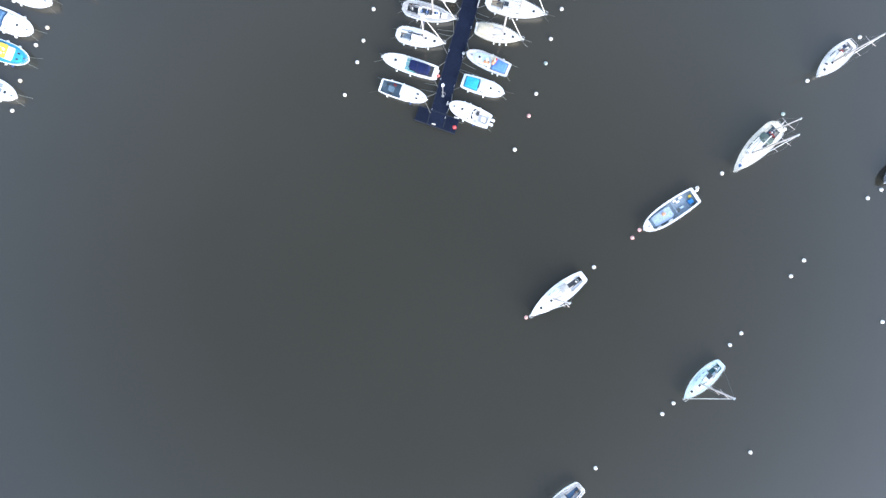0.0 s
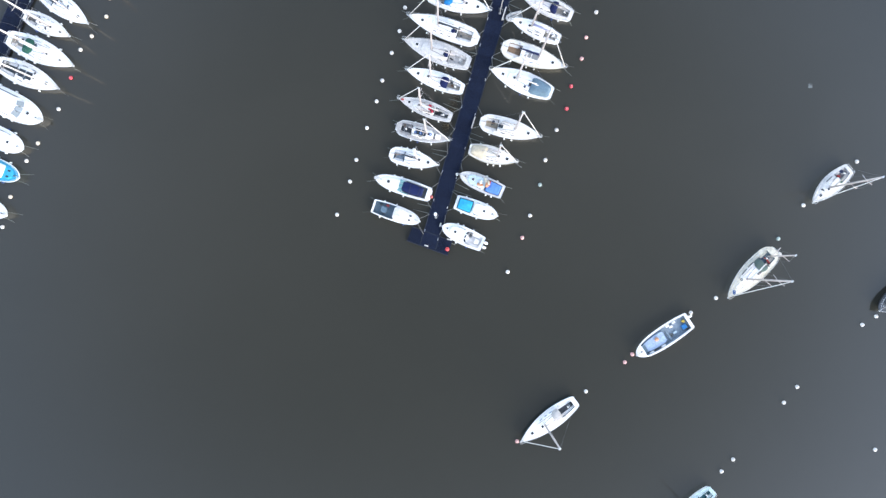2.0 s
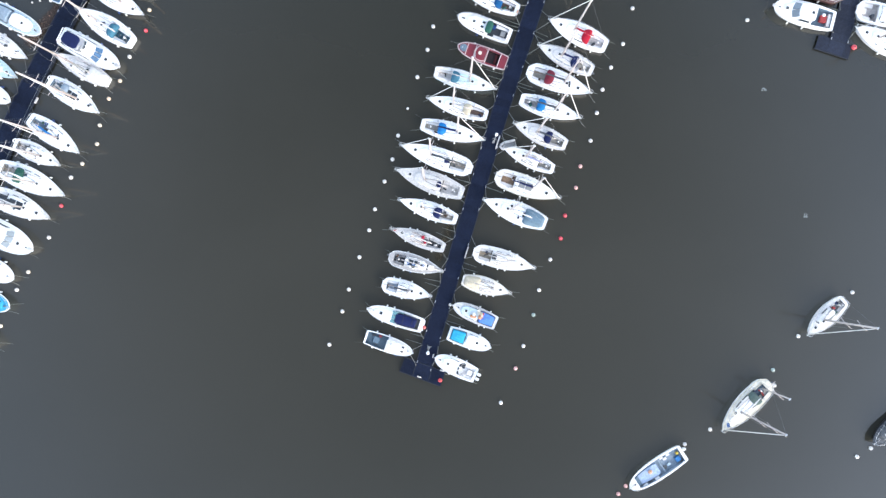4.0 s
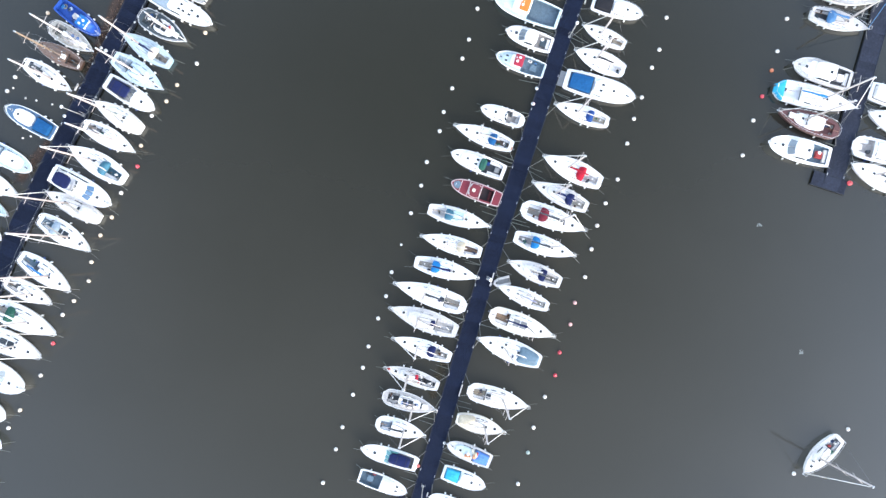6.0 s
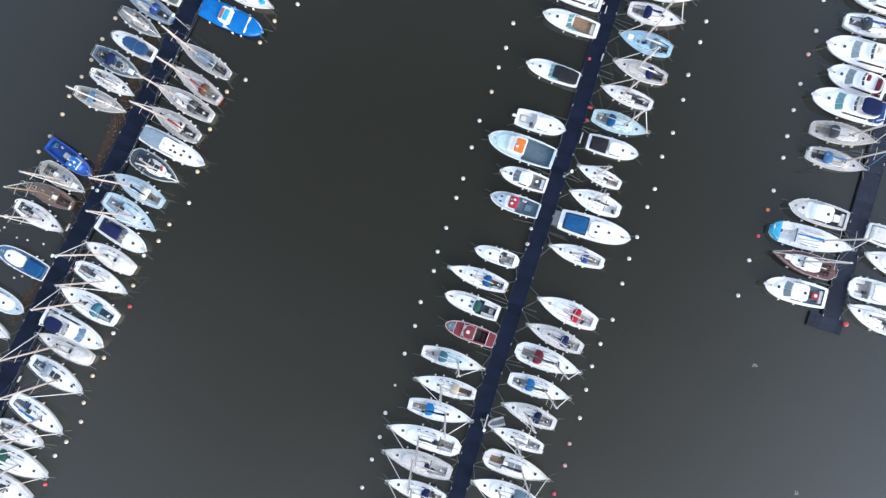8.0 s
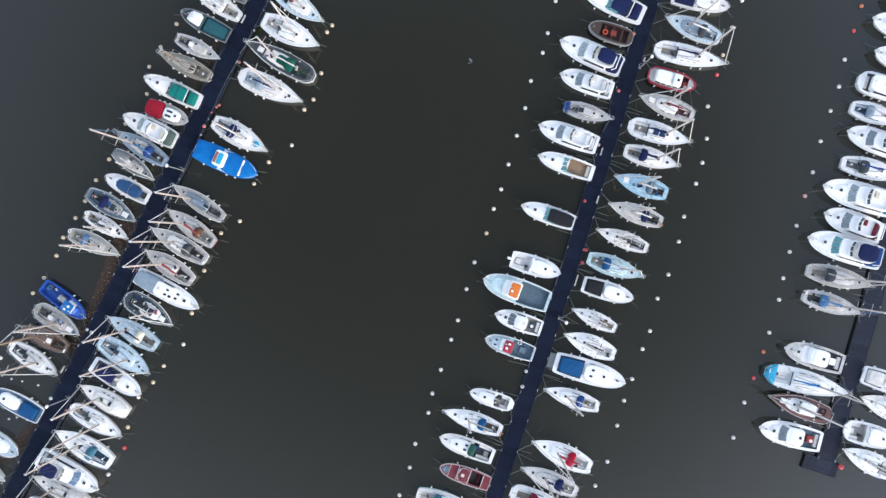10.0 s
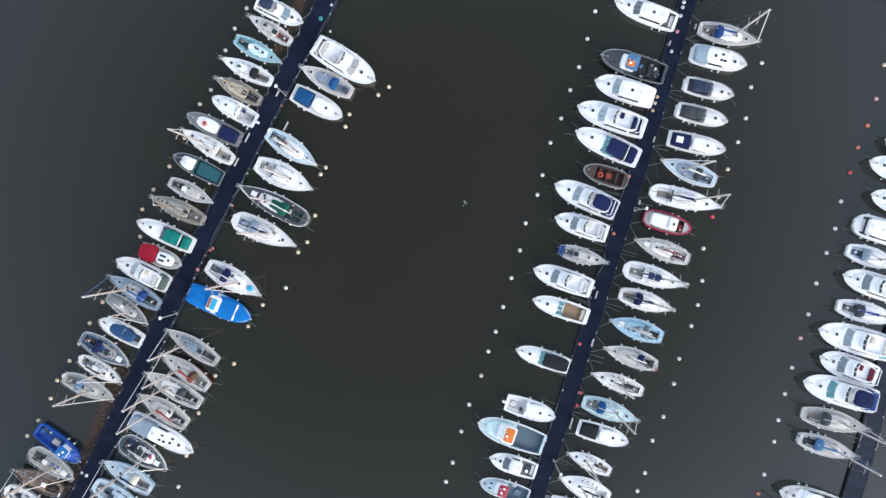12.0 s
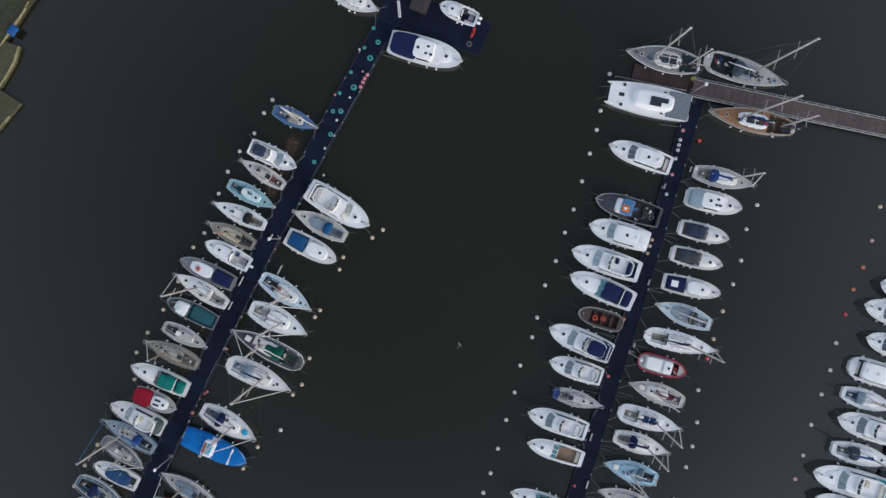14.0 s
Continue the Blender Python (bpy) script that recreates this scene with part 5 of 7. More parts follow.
def pontoon(name, path, width, label, material=DECKING, cleats=True):
    """A floating walkway along a path: deck panels on side beams and floats."""
    root = thing(name, *path[0], 0, 0, label, "pontoon", kind="structure")
    ox, oy = path[0]
    rng = random.Random(len(path) + int(width * 10))
    for (ax, ay), (bx, by) in zip(path, path[1:]):
        span = math.hypot(bx - ax, by - ay)
        turn = math.degrees(math.atan2(by - ay, bx - ax))
        at = pose(ax - ox, ay - oy, 0, 0, 0, turn)
        for side in (-1, 1):
            y = side * (width / 2 + 0.06)
            part("edge_beam", box("edge_beam", -0.05, span + 0.05, y - 0.07, y + 0.07, 0.1, 0.50, 0.03), FRAMING, root, at=at)
        for k in range(int(span // 12) + 1):
            x0 = k * 12.0 + 0.3
            x1 = min(span, x0 + 11.2)
            if x1 - x0 > 0.5:
                part("float", box("float", x0, x1, -width / 2 + 0.1, width / 2 - 0.1, -0.3, 0.36, 0.05), FRAMING, root, at=at)
        count = max(1, round(span / PANEL))
        for k in range(count):
            part("deck_panel", panel_mesh(width, material), material, root, at=at @ pose((k + 0.5) * span / count, 0, rng.uniform(-0.006, 0.006)) @ Matrix.Diagonal((span / count / PANEL, 1, 1, 1)))
        if cleats:
            for k in range(int(span / 5.2)):
                for side in (-1, 1):
                    part("cleat", CLEAT, STEEL, root, at=at @ pose(2 + k * 5.2 + rng.uniform(-0.8, 0.8), side * (width / 2 - 0.05), 0))
    return root


CENTRE = [(-2.1, 23.2), (9.7, 67.4), (22.4, 110.4), (33.2, 150.0), (41.6, 182.2)]
WEST = [(-83.9, 26.0), (-66.7, 68.7), (-50.25, 103.0), (-44.65, 116.0), (-34.3, 138.9), (-24.0, 159.9), (-16.0, 175.6), (-6.5, 193.6)]
EAST = [(63.55, 78.3), (69.95, 102.8), (73.0, 117.8), (81.2, 154.8)]
pontoon("pontoon", CENTRE, 2.55, "dark navy-blue floating pontoon walkway between two rows of boats")
pontoon("pontoon", WEST, 3.1, "dark navy-blue floating pontoon walkway with weed along its edge")
pontoon("pontoon", EAST, 2.8, "dark grey-blue floating pontoon walkway with boarded deck", EASTDECK)
pontoon("pontoon_head", [(-5.1, 25.3), (1.5, 23.1)], 2.3, "dark crosswise head of the floating pontoon", cleats=False)
pontoon("pontoon_head", [(60.3, 79.4), (65.7, 77.8)], 2.1, "dark crosswise head of the floating pontoon", EASTDECK, cleats=False)
pontoon("pontoon_platform", [(-8.0, 195.4), (8.2, 189.8)], 5.4, "wide dark floating platform where pontoons meet", cleats=False)
pontoon("pontoon_platform", [(-4.0, 197.0), (3.0, 225.0)], 3.0, "dark floating walkway leading away from the platform", cleats=False)

# ---- gangway to the shore ----
pontoon("landing_platform", [(31.2, 184.6), (41.6, 182.6)], 4.0, "reddish-brown boarded landing platform beside a catamaran", BROWNDECK, cleats=False)


def gangway():
    ax, ay, bx, by = 40.6, 183.0, 92.0, 173.4
    root = thing("gangway", ax, ay, 0, math.degrees(math.atan2(by - ay, bx - ax)), "long brown gangway with pale side rails leading ashore", "gangway", kind="structure")
    span = math.hypot(bx - ax, by - ay)
    n = int(span / PANEL)
    for k in range(n):
        part("deck_panel", panel_mesh(2.3, GANGDECK), GANGDECK, root, at=pose((k + 0.5) * span / n, 0, 0.5))
    for side in (-1, 1):
        y = side * 1.32
        part("side_beam", box("side_beam", 0, span, y - 0.07, y + 0.07, 0.75, 1.0, 0.04, True), GREYRAIL, root)
        bars = [[(0, y, 2.0), (span, y, 2.0)]]
        for k in range(int(span / 1.6) + 1):
            bars.append([(k * 1.6, y, 0.95), (k * 1.6, y, 2.0)])
        part("handrail", tubes("handrail", bars, 0.05, 5), GREYRAIL, root)
    for k in range(6):
        part("support_float", box("support_float", 3 + k * 8.5, 5 + k * 8.5, -1.1, 1.1, -0.3, 0.76, 0.06), FRAMING, root)


gangway()


# ---- catamaran ----
def catamaran(x, y, turn, length, beam):
    root = thing("catamaran", x, y, 0, turn, "large white catamaran with a grey aft deck at the landing", "catamaran", "moored boats")
    BOATS.append((root, x, y, turn, length, Hull(length, beam, False, "transom", 1.3), False))
    w = beam * 0.19
    for side in (-1, 1):
        hh = Hull(length, beam * 0.36, True, "transom", 1.25)
        at = pose(0, side * (beam / 2 - w), 0)
        part("hull", hull_mesh(hh), gel(WHITE), root, at=at)
        d, _ = deck_meshes(hh, 0, 0, 0.5, 0)
        part("deck", d, deck_paint(WHITE), root, at=at)
        for s in (0.32, 0.80):
            body = part("hatch", slab("hatch", rect(-0.27, 0.27, -0.27, 0.27, 0.06), [(-0.1, 0), (0.05, 0)]), gel(OFFWHITE), root, at=pose(hh.x(s), side * (beam / 2 - w), hh.sheer(s) + 0.06))
            part("hatch_pane", slab("hatch_pane", rect(-0.23, 0.23, -0.23, 0.23, 0.05), [(0.04, 0), (0.07, 0)]), tinted(DARKGLASS), body)
    X = lambda s: (s - 0.5) * length
    part("bridge_deck", slab("bridge_deck", rect(X(0.26), X(0.955), -beam / 2 + w, beam / 2 - w, 0.3), [(0.7, 0.1), (1.3, 0), (1.38, 0.06)], 0.02, True), gel(WHITE), root)
    part("aft_deck", slab("aft_deck", rect(X(0.01), X(0.27), -beam / 2 + w * 0.5, beam / 2 - w * 0.5, 0.1), [(0.7, 0.1), (1.32, 0), (1.38, 0.05)], 0.0, True), deck_paint((0.23, 0.26, 0.29)), root, "blue-grey aft cockpit deck")
    part("coachroof", slab("coachroof", [(X(0.44) + X(0.24 + 0.5) * math.copysign(abs(math.cos(a)) ** 0.55, math.cos(a)), beam * 0.30 * math.copysign(abs(math.sin(a)) ** 0.55, math.sin(a))) for a in [2 * math.pi * k / 24 for k in range(24)]],
                           [(1.3, 0), (1.9, 0.1), (2.25, 0.3), (2.35, 0.55)], 0.06), gel(WHITE), root)
    part("roof_hatch", slab("roof_hatch", rect(X(0.36), X(0.49), -0.45, 0.95, 0.06), [(2.3, 0), (2.5, 0), (2.52, 0.02)]), tinted(DARKGLASS), root, "dark square cockpit hatch")
    part("roof_panel", slab("roof_panel", rect(X(0.285), X(0.36), -0.45, 0.3, 0.04), [(2.2, 0), (2.46, 0)]), tinted(DARKGLASS), root, "dark cushioned recess")
    arc = [(X(0.665) - 0.5 * q * q, 1.2 * q, 1.85) for q in (-1, -0.6, -0.2, 0.2, 0.6, 1)]
    part("grab_rail", tubes("grab_rail", [arc], 0.04, 5), STEEL, root)
    q = slab("escape_hatch", rect(X(0.78), X(0.78) + 0.85, -0.3, 0.25, 0.05), [(1.3, 0), (1.42, 0), (1.44, 0.02)])
    part("escape_hatch", q, tinted(DARKGLASS), root)
    for side in (-1, 1):
        rail = [[(X(s), side * (beam / 2 - 0.1), 1.25 + 0.3 * s * s + 0.65) for s in (0.1, 0.3, 0.5, 0.7, 0.93)]] + [[(X(s), side * (beam / 2 - 0.1), 1.2), (X(s), side * (beam / 2 - 0.1), 1.25 + 0.3 * s * s + 0.65)] for s in (0.1, 0.3, 0.5, 0.7, 0.93)]
        part("guard_rail", tubes("guard_rail", rail, 0.02, 4), STEEL, root)


catamaran(33.61, 180.88, 170.0, 13.48, 5.00)

# ---- moored boats ----
# t sternx sterny bowx bowy beam kind opts
# centre pontoon, west side
motor(-7.32, 28.45, -17.3, 8.02, 2.55, "wheel", deck=OFFWHITE, sole=SLATE, roof=PALEGREY, hull=WHITE, gunwale=WHITE)
motor(-6.36, 32.86, 164.0, 9.20, 2.63, "sport", canopy=NAVY, screen=TEALGLASS)
yacht(-4.78, 37.33, -12.5, 8.03, 2.84, sole=SLATEPALE, stern="round", cover=DGREY)
yacht(-3.45, 41.54, -13.6, 8.82, 2.80, deck=LGREY, roof=WHITE, sole=DGREY, stern="round", rails=True, panels=DARKGLASS, edge=WHITE, patches=((DGREY, 0.74, 0.25, 0.5, 0.3), (DGREY, 0.74, -0.3, 0.5, 0.3), (MGREY, 0.2, 0.4, 0.6, 0.3)))
yacht(-3.13, 45.62, 161.5, 9.07, 2.51, deck=PALEGREY, roof=PALEGREY, sole=DGREY, patches=((RED, 0.42, -0.2, 0.5, 0.9), (RED, 0.36, 0.2, 0.4, 0.4), (REDFADE, 0.93, 0, 0.5, 0.3)))
yacht(-1.64, 50.27, 162.4, 9.78, 2.76, hood=NAVY)
yacht(-1.50, 54.79, 161.8, 11.35, 3.43, deck=PALEGREY, sole=PALEGREY, patches=((NAVY, 0.36, 0.0, 0.6, 0.9),))
yacht(-0.53, 58.70, 162.5, 12.06, 3.35, stern="round", cover=DGREY, patches=((NAVY, 0.36, 0.1, 0.7, 0.5),))
yacht(1.84, 62.88, -12.8, 10.40, 2.98, hood=BLUE, cover=NAVY)
yacht(2.58, 66.93, 165.6, 9.97, 2.82, hood=SAND, sole=BROWNGREY)
yacht(3.63, 71.24, -14.6, 10.17, 2.82, deck=OFFWHITE, roof=PALEAQUA, hood=BLUETEAL, sole=PALEGREY, hull=PALEAQUA)
launch(6.26, 75.55, 161.8, 8.40, 2.74, RED)
motor(6.46, 80.10, 160.4, 9.10, 2.93, "cuddy", hood=GREENDK, sole=DGREY, deck=OFFWHITE, ports=2, screen=GREENGREY)
yacht(7.28, 84.37, 161.6, 9.86, 2.93, hood=ROYAL, sole=BROWNGREY, mh=9, bare=True)
motor(10.21, 87.88, 162.9, 7.31, 2.50, "cuddy", sole=LGREY, stern="round")
motor(12.82, 96.31, 162.9, 8.14, 2.85, "wheel", deck=PALEBLUE, roof=RED, sole=SLATE, gunwale=WHITE)
motor(14.13, 100.35, 163.1, 7.67, 2.93, "hard", sole=LGREY, box_top=SLATEDARK, aftdeck=0.36, screen=DARKGLASS)
motor(13.62, 105.21, 161.8, 11.05, 4.00, "wheel", deck=PALEAQUA, roof=ORANGE, sole=SLATE, hull=PALEAQUA, gunwale=WHITE)
motor(16.54, 109.21, -15.3, 8.06, 3.09, "cuddy", outboards=1, sole=WHITE, screen=PALEGREY)
motor(18.30, 117.45, 162.7, 8.70, 2.85, "sport", canopy=BLACK, screen=TEALGLASS, full=True)
motor(20.93, 125.40, 163.3, 9.10, 2.95, "sport", screen=TEALGLASS, sole=TAN)
motor(21.13, 130.03, 162.3, 9.70, 3.46, "fly")
yacht(24.07, 133.78, -14.2, 7.78, 2.55, deck=PALEGREY, sole=LGREY, cap=NAVYBLUE, mast=0)
motor(23.78, 138.50, 163.5, 8.60, 3.30, "fly")
motor(24.33, 142.97, 158.0, 10.49, 3.84, "fly", canopy=NAVY, aft=NAVY)
launch(27.42, 146.58, 164.1, 7.28, 2.96, BROWN)
motor(27.46, 151.30, 157.7, 10.78, 3.68, "sport", canopy=NAVY, screen=TEALGLASS, aft=NAVY)
motor(27.96, 155.61, 162.8, 11.13, 3.92, "fly", seats=NAVY)
motor(29.89, 160.04, 164.4, 9.61, 3.74, "hard", tent=WHITE)
motor(31.14, 163.98, 164.1, 10.60, 3.66, "wheel", deck=DGREY, roof=STEELBLUE, sole=BLACK, hull=BLACK, gunwale=MGREY)
motor(32.81, 172.23, 162.0, 10.17, 3.42, "hard", screen=DARKGLASS)
# centre pontoon, east side
motor(3.49, 25.24, 157.4, 7.16, 2.79, "cuddy", outboards=2, sole=WHITE)
motor(5.58, 29.57, -17.5, 7.10, 2.65, "cuddy", tent=CYAN)
motor(6.31, 33.72, 158.6, 7.50, 2.60, "cuddy", deck=PALEGREY, roof=PALEBLUE, tent=PERIBLUE, hull=PALEBLUE, hood=ORANGETAN)
yacht(7.98, 38.29, -14.0, 7.90, 2.84, deck=OFFWHITE, roof=OFFWHITE, tent=SAND, hull=CREAM, edge=CREAM)
yacht(10.64, 42.63, -13.3, 10.00, 3.17, deck=OFFWHITE, sole=SAND, stern="round")
yacht(12.27, 50.33, 160.3, 10.70, 3.51, tent=SLATE, sole=MGREY, gear=5)
yacht(14.10, 54.44, -17.7, 10.80, 3.43, deck=OFFWHITE, roof=OFFWHITE, cover=NAVY, sole=TAN, stern="round", hull=CREAM, edge=CREAM, panels=MGREY)
yacht(14.26, 58.91, 158.6, 8.70, 2.55, cover=LILAC)
yacht(15.97, 62.89, 159.1, 9.12, 3.01, deck=PALEGREY, roof=PALEGREY, hood=NAVY, cover=DGREY)
yacht(17.40, 67.12, -16.4, 10.00, 3.07, hood=BLUE, cover=DGREY, sole=LGREY)
yacht(18.69, 71.51, -18.6, 10.78, 3.48, hood=MAROON, sole=SANDGREY, stern="round", cover=DGREY, patches=((DGREY, 0.66, 0.0, 0.3, 1.0),))
yacht(19.71, 75.29, 156.7, 9.69, 2.98, deck=PALEGREY, hood=NAVY, cover=NAVY)
yacht(21.56, 79.38, 156.7, 10.20, 3.56, hood=REDTARP, cover=REDTARP, sole=PALEGREY)
yacht(22.83, 88.42, 162.6, 9.10, 2.85, hood=NAVYBLUE, sole=SAND)
motor(25.60, 92.60, -15.0, 11.56, 3.80, "cuddy", tent=ROYAL, platform=MGREY, ports=2)
yacht(25.48, 96.98, 158.6, 8.60, 3.32, cover=BLACK, sole=WHITE)
yacht(26.09, 101.07, 156.7, 7.50, 2.45, cover=PALEGREY, sole=SAND)
motor(28.10, 105.55, -15.0, 8.23, 3.01, "cuddy", tent=BLACK, sole=DGREY)
yacht(29.13, 109.43, -17.3, 9.10, 3.15, deck=PALEAQUA, roof=PALEAQUA, hood=ROYAL, hull=PALEBLUE)
yacht(30.14, 113.88, 161.0, 8.64, 2.66, cover=DGREY, sole=DGREY, deck=OFFWHITE)
yacht(32.11, 118.04, 162.0, 8.90, 2.95, deck=LGREY, roof=LGREY, hood=NAVY, sole=DGREY)
yacht(32.86, 122.50, 162.8, 8.75, 3.25, deck=SKY, roof=SKY, hood=SLATE, sole=DGREY, hull=PALEBLUE, rails=True, gear=5)
yacht(34.29, 126.87, -15.4, 8.75, 3.13, hood=NAVY, cover=NAVY, deck=OFFWHITE)
yacht(35.42, 130.79, -14.7, 10.00, 3.29, cover=NAVY, sole=SANDGREY, stern="round", panels=NAVYGLASS)
yacht(36.53, 135.11, 161.3, 9.11, 3.12, deck=PALEGREY, roof=OFFWHITE, cover=MAROON, sole=MAROON, edge=CREAM, rails=True)
launch(37.27, 139.32, -14.8, 7.80, 3.10, REDHULL)
yacht(39.89, 143.14, -11.8, 11.38, 3.20, cover=NAVY, stern="round")
yacht(40.28, 147.56, 159.9, 9.27, 3.28, deck=PALEBLUE, roof=SLATEPALE, hood=DGREY, sole=SLATE, edge=OFFWHITE)
motor(41.39, 151.87, -11.3, 9.10, 3.00, "cuddy", tent=NAVY, box_top=WHITE, deck=OFFWHITE)
motor(42.06, 156.33, -13.1, 7.90, 2.85, "sport", canopy=DGREY, deck=OFFWHITE)
motor(43.02, 160.43, -12.9, 7.60, 2.85, "sport", canopy=NAVYGREY, deck=OFFWHITE)
motor(44.43, 165.26, -12.0, 8.50, 3.42, "hard", tent=SLATEPALE, deck=OFFWHITE, aftdeck=0.26, sole=PALEGREY, ports=4, blind=True)
yacht(45.79, 169.01, -12.5, 9.42, 3.09, deck=LGREY, roof=OFFWHITE, hood=NAVYBLUE, cover=NAVYBLUE)
# north end of the centre pontoon
yacht(35.79, 187.27, 170.1, 11.48, 3.88, deck=MGREY, roof=OFFWHITE, sole=SLATEDARK, mast=2, hull=LGREY, rails=True, mh=17, panels=DARKGLASS, gear=22, well=0.26, bare=True)
yacht(48.45, 185.60, -17.2, 12.72, 3.73, deck=LGREY, roof=SLATEPALE, sole=BLACK, rails=True, mh=21, stern="round", panels=DARKGLASS, hood=SLATEDARK, gear=14, well=0.38, bare=True)
yacht(49.77, 178.12, 169.6, 13.40, 3.57, deck=TEAKDECK, roof=WHITE, sole=BROWN, mast=2, hull=OFFWHITE, rails=True, cover=NAVY, panels=DARKGLASS, gear=22, well=0.30, mh=19.5, bare=True)
# west pontoon, east side
motor(-74.22, 28.20, -23.7, 9.14, 3.26, "hard")
motor(-72.44, 33.93, -19.3, 8.75, 3.43, "wheel", deck=CYAN, roof=YELLOW, sole=CYAN, hull=PALEBLUE)
motor(-71.93, 38.86, -22.7, 8.89, 3.60, "cuddy", tent=SLATEBLUE)
motor(-70.12, 44.23, -24.3, 11.57, 4.35, "hard")
yacht(-67.52, 49.06, -21.2, 11.08, 3.71, deck=OFFWHITE, sole=DGREY, mh=17.9, panels=DARKGLASS)
yacht(-65.60, 53.04, -22.0, 11.85, 3.88, hood=GREENDK, cover=WHITE, mh=19.0)
yacht(-64.83, 57.37, -24.0, 8.33, 2.87, deck=OFFWHITE, sole=MGREY, mh=13.8)
yacht(-62.22, 60.47, -33.0, 9.90, 3.38, cover=BLUE, sole=SLATE, mh=15.6)
yacht(-59.26, 66.81, -31.0, 9.80, 3.38, hood=SLATEPALE, sole=SLATE, mh=17, panels=DARKGLASS)
yacht(-58.09, 71.39, 153.3, 9.50, 2.99, deck=PALEGREY, roof=PALEGREY, tent=PALEGREY, cover=SANDGREY, mh=16.7)
motor(-56.86, 74.22, -27.0, 10.88, 3.60, "fly", canopy=NAVY, screen=BLUEGLASS)
yacht(-54.50, 78.32, 150.0, 10.20, 3.66, hood=BLUETEAL, sole=BLUETEAL, mh=15.5)
yacht(-52.61, 82.43, -27.1, 9.25, 3.08, sole=MGREY, mh=15.2)
yacht(-51.38, 86.01, 149.6, 8.70, 3.08, deck=OFFWHITE, tent=OFFWHITE, cover=CREAM, mh=15.1)
motor(-49.57, 89.43, -30.1, 9.09, 3.10, "sport", canopy=NAVY)
yacht(-48.37, 92.95, -31.6, 9.59, 3.58, deck=PALEBLUE, roof=PALEBLUE, sole=SLATEPALE, hull=PALEBLUE, mh=15.7)
yacht(-47.15, 96.90, 148.7, 8.90, 3.16, deck=PALEBLUE, roof=PALEBLUE, hood=CREAM, cover=NAVY, hull=SKY, mh=15.3)
yacht(-44.64, 100.41, -29.6, 8.70, 3.50, deck=SLATEDARK, roof=WHITE, sole=DGREY, stern="round", rails=True, mh=9, spot=GREENDK, panels=DARKGLASS, gear=4, edge=WHITE)
motor(-41.82, 103.59, -26.5, 11.20, 3.15, "hard", tent=SLATEPALE, ports=6, aftdeck=0.36, blind=True)
yacht(-41.62, 107.54, 147.0, 8.80, 3.17, deck=LGREY, roof=LGREY, cover=REDFADE, sole=DGREY, mh=15.7)
yacht(-40.13, 111.04, 150.4, 10.00, 3.10, deck=LGREY, roof=OFFWHITE, hood=DGREY, sole=DGREY, mh=17.1)
yacht(-38.27, 113.86, 144.5, 9.10, 2.97, deck=LGREY, roof=LGREY, hood=BROWN, hull=REDHULL, edge=LGREY, cover=REDFADE, mh=15.6)
yacht(-37.21, 117.85, 147.3, 9.40, 2.75, deck=LGREY, roof=SLATEPALE, sole=SLATEDARK, cover=SLATEPALE, edge=OFFWHITE, hull=LGREY, mh=16.3)
motor(-33.07, 124.44, -22.3, 10.82, 3.62, "cover", tent=BRIGHTBLUE, roof=WHITE, hull=BRIGHTBLUE)
yacht(-30.90, 128.51, -27.8, 9.71, 3.54, deck=OFFWHITE, hood=NAVY, sole=SLATE, spot=CYAN, mh=15.8)
yacht(-26.28, 136.25, -22.3, 10.89, 3.54, deck=OFFWHITE, cover=NAVY, sole=PALEBLUE, stern="round", mh=17.6, hood=SLATEPALE)
yacht(-24.83, 140.68, 153.6, 12.17, 3.35, deck=DGREY, roof=OFFWHITE, hood=GREEN, sole=GREENDK, rails=True, stern="round", strip=GREEN, mh=12, gear=8, edge=OFFWHITE)
yacht(-23.32, 145.09, -24.0, 9.76, 3.85, sole=LGREY, cover=LGREY, mh=15.9)
yacht(-22.18, 149.41, -32.2, 9.31, 3.28, deck=PALEBLUE, roof=OFFWHITE, sole=DGREY, hull=SLATEPALE, mh=15.2, edge=OFFWHITE, gear=7)
motor(-18.37, 156.58, -26.0, 8.70, 3.29, "cuddy", tent=ROYAL, deck=OFFWHITE, stern="transom")
yacht(-16.98, 160.32, 154.3, 9.00, 3.09, deck=LGREY, roof=SLATEPALE, hood=ROYAL, sole=SLATEPALE, mast=0)
motor(-14.20, 163.19, -30.4, 10.98, 4.10, "fly", screen=MGREY, seats=LGREY)
motor(-1.13, 187.64, -14.6, 11.59, 4.25, "hard", tent=NAVY, aftdeck=0.36, blind=True, ports=4)
yacht(-12.15, 195.23, -24.2, 7.56, 3.22, deck=OFFWHITE, mast=0)
motor(3.91, 193.77, 159.1, 6.19, 2.62, "cuddy", outboards=2, sole=MGREY)
# west pontoon, west side
yacht(-21.18, 176.72, -21.5, 7.35, 2.67, deck=STEELBLUE, roof=LGREY, sole=STEELBLUE, hull=STEELBLUE, mh=12.3)
motor(-24.66, 170.79, -23.8, 7.96, 2.94, "fly", canopy=NAVYGREY, screen=SLATE)
yacht(-26.07, 168.06, 149.6, 7.76, 2.43, deck=PALEGREY, roof=LGREY, sole=TERRA, mast=0)
yacht(-27.88, 164.67, -26.3, 8.05, 2.68, deck=AQUA, roof=PALEAQUA, sole=TEALDK, mast=0, hull=AQUA, edge=PALEAQUA)
yacht(-29.56, 161.57, 156.6, 8.73, 2.77, hood=BLACK, mast=0)
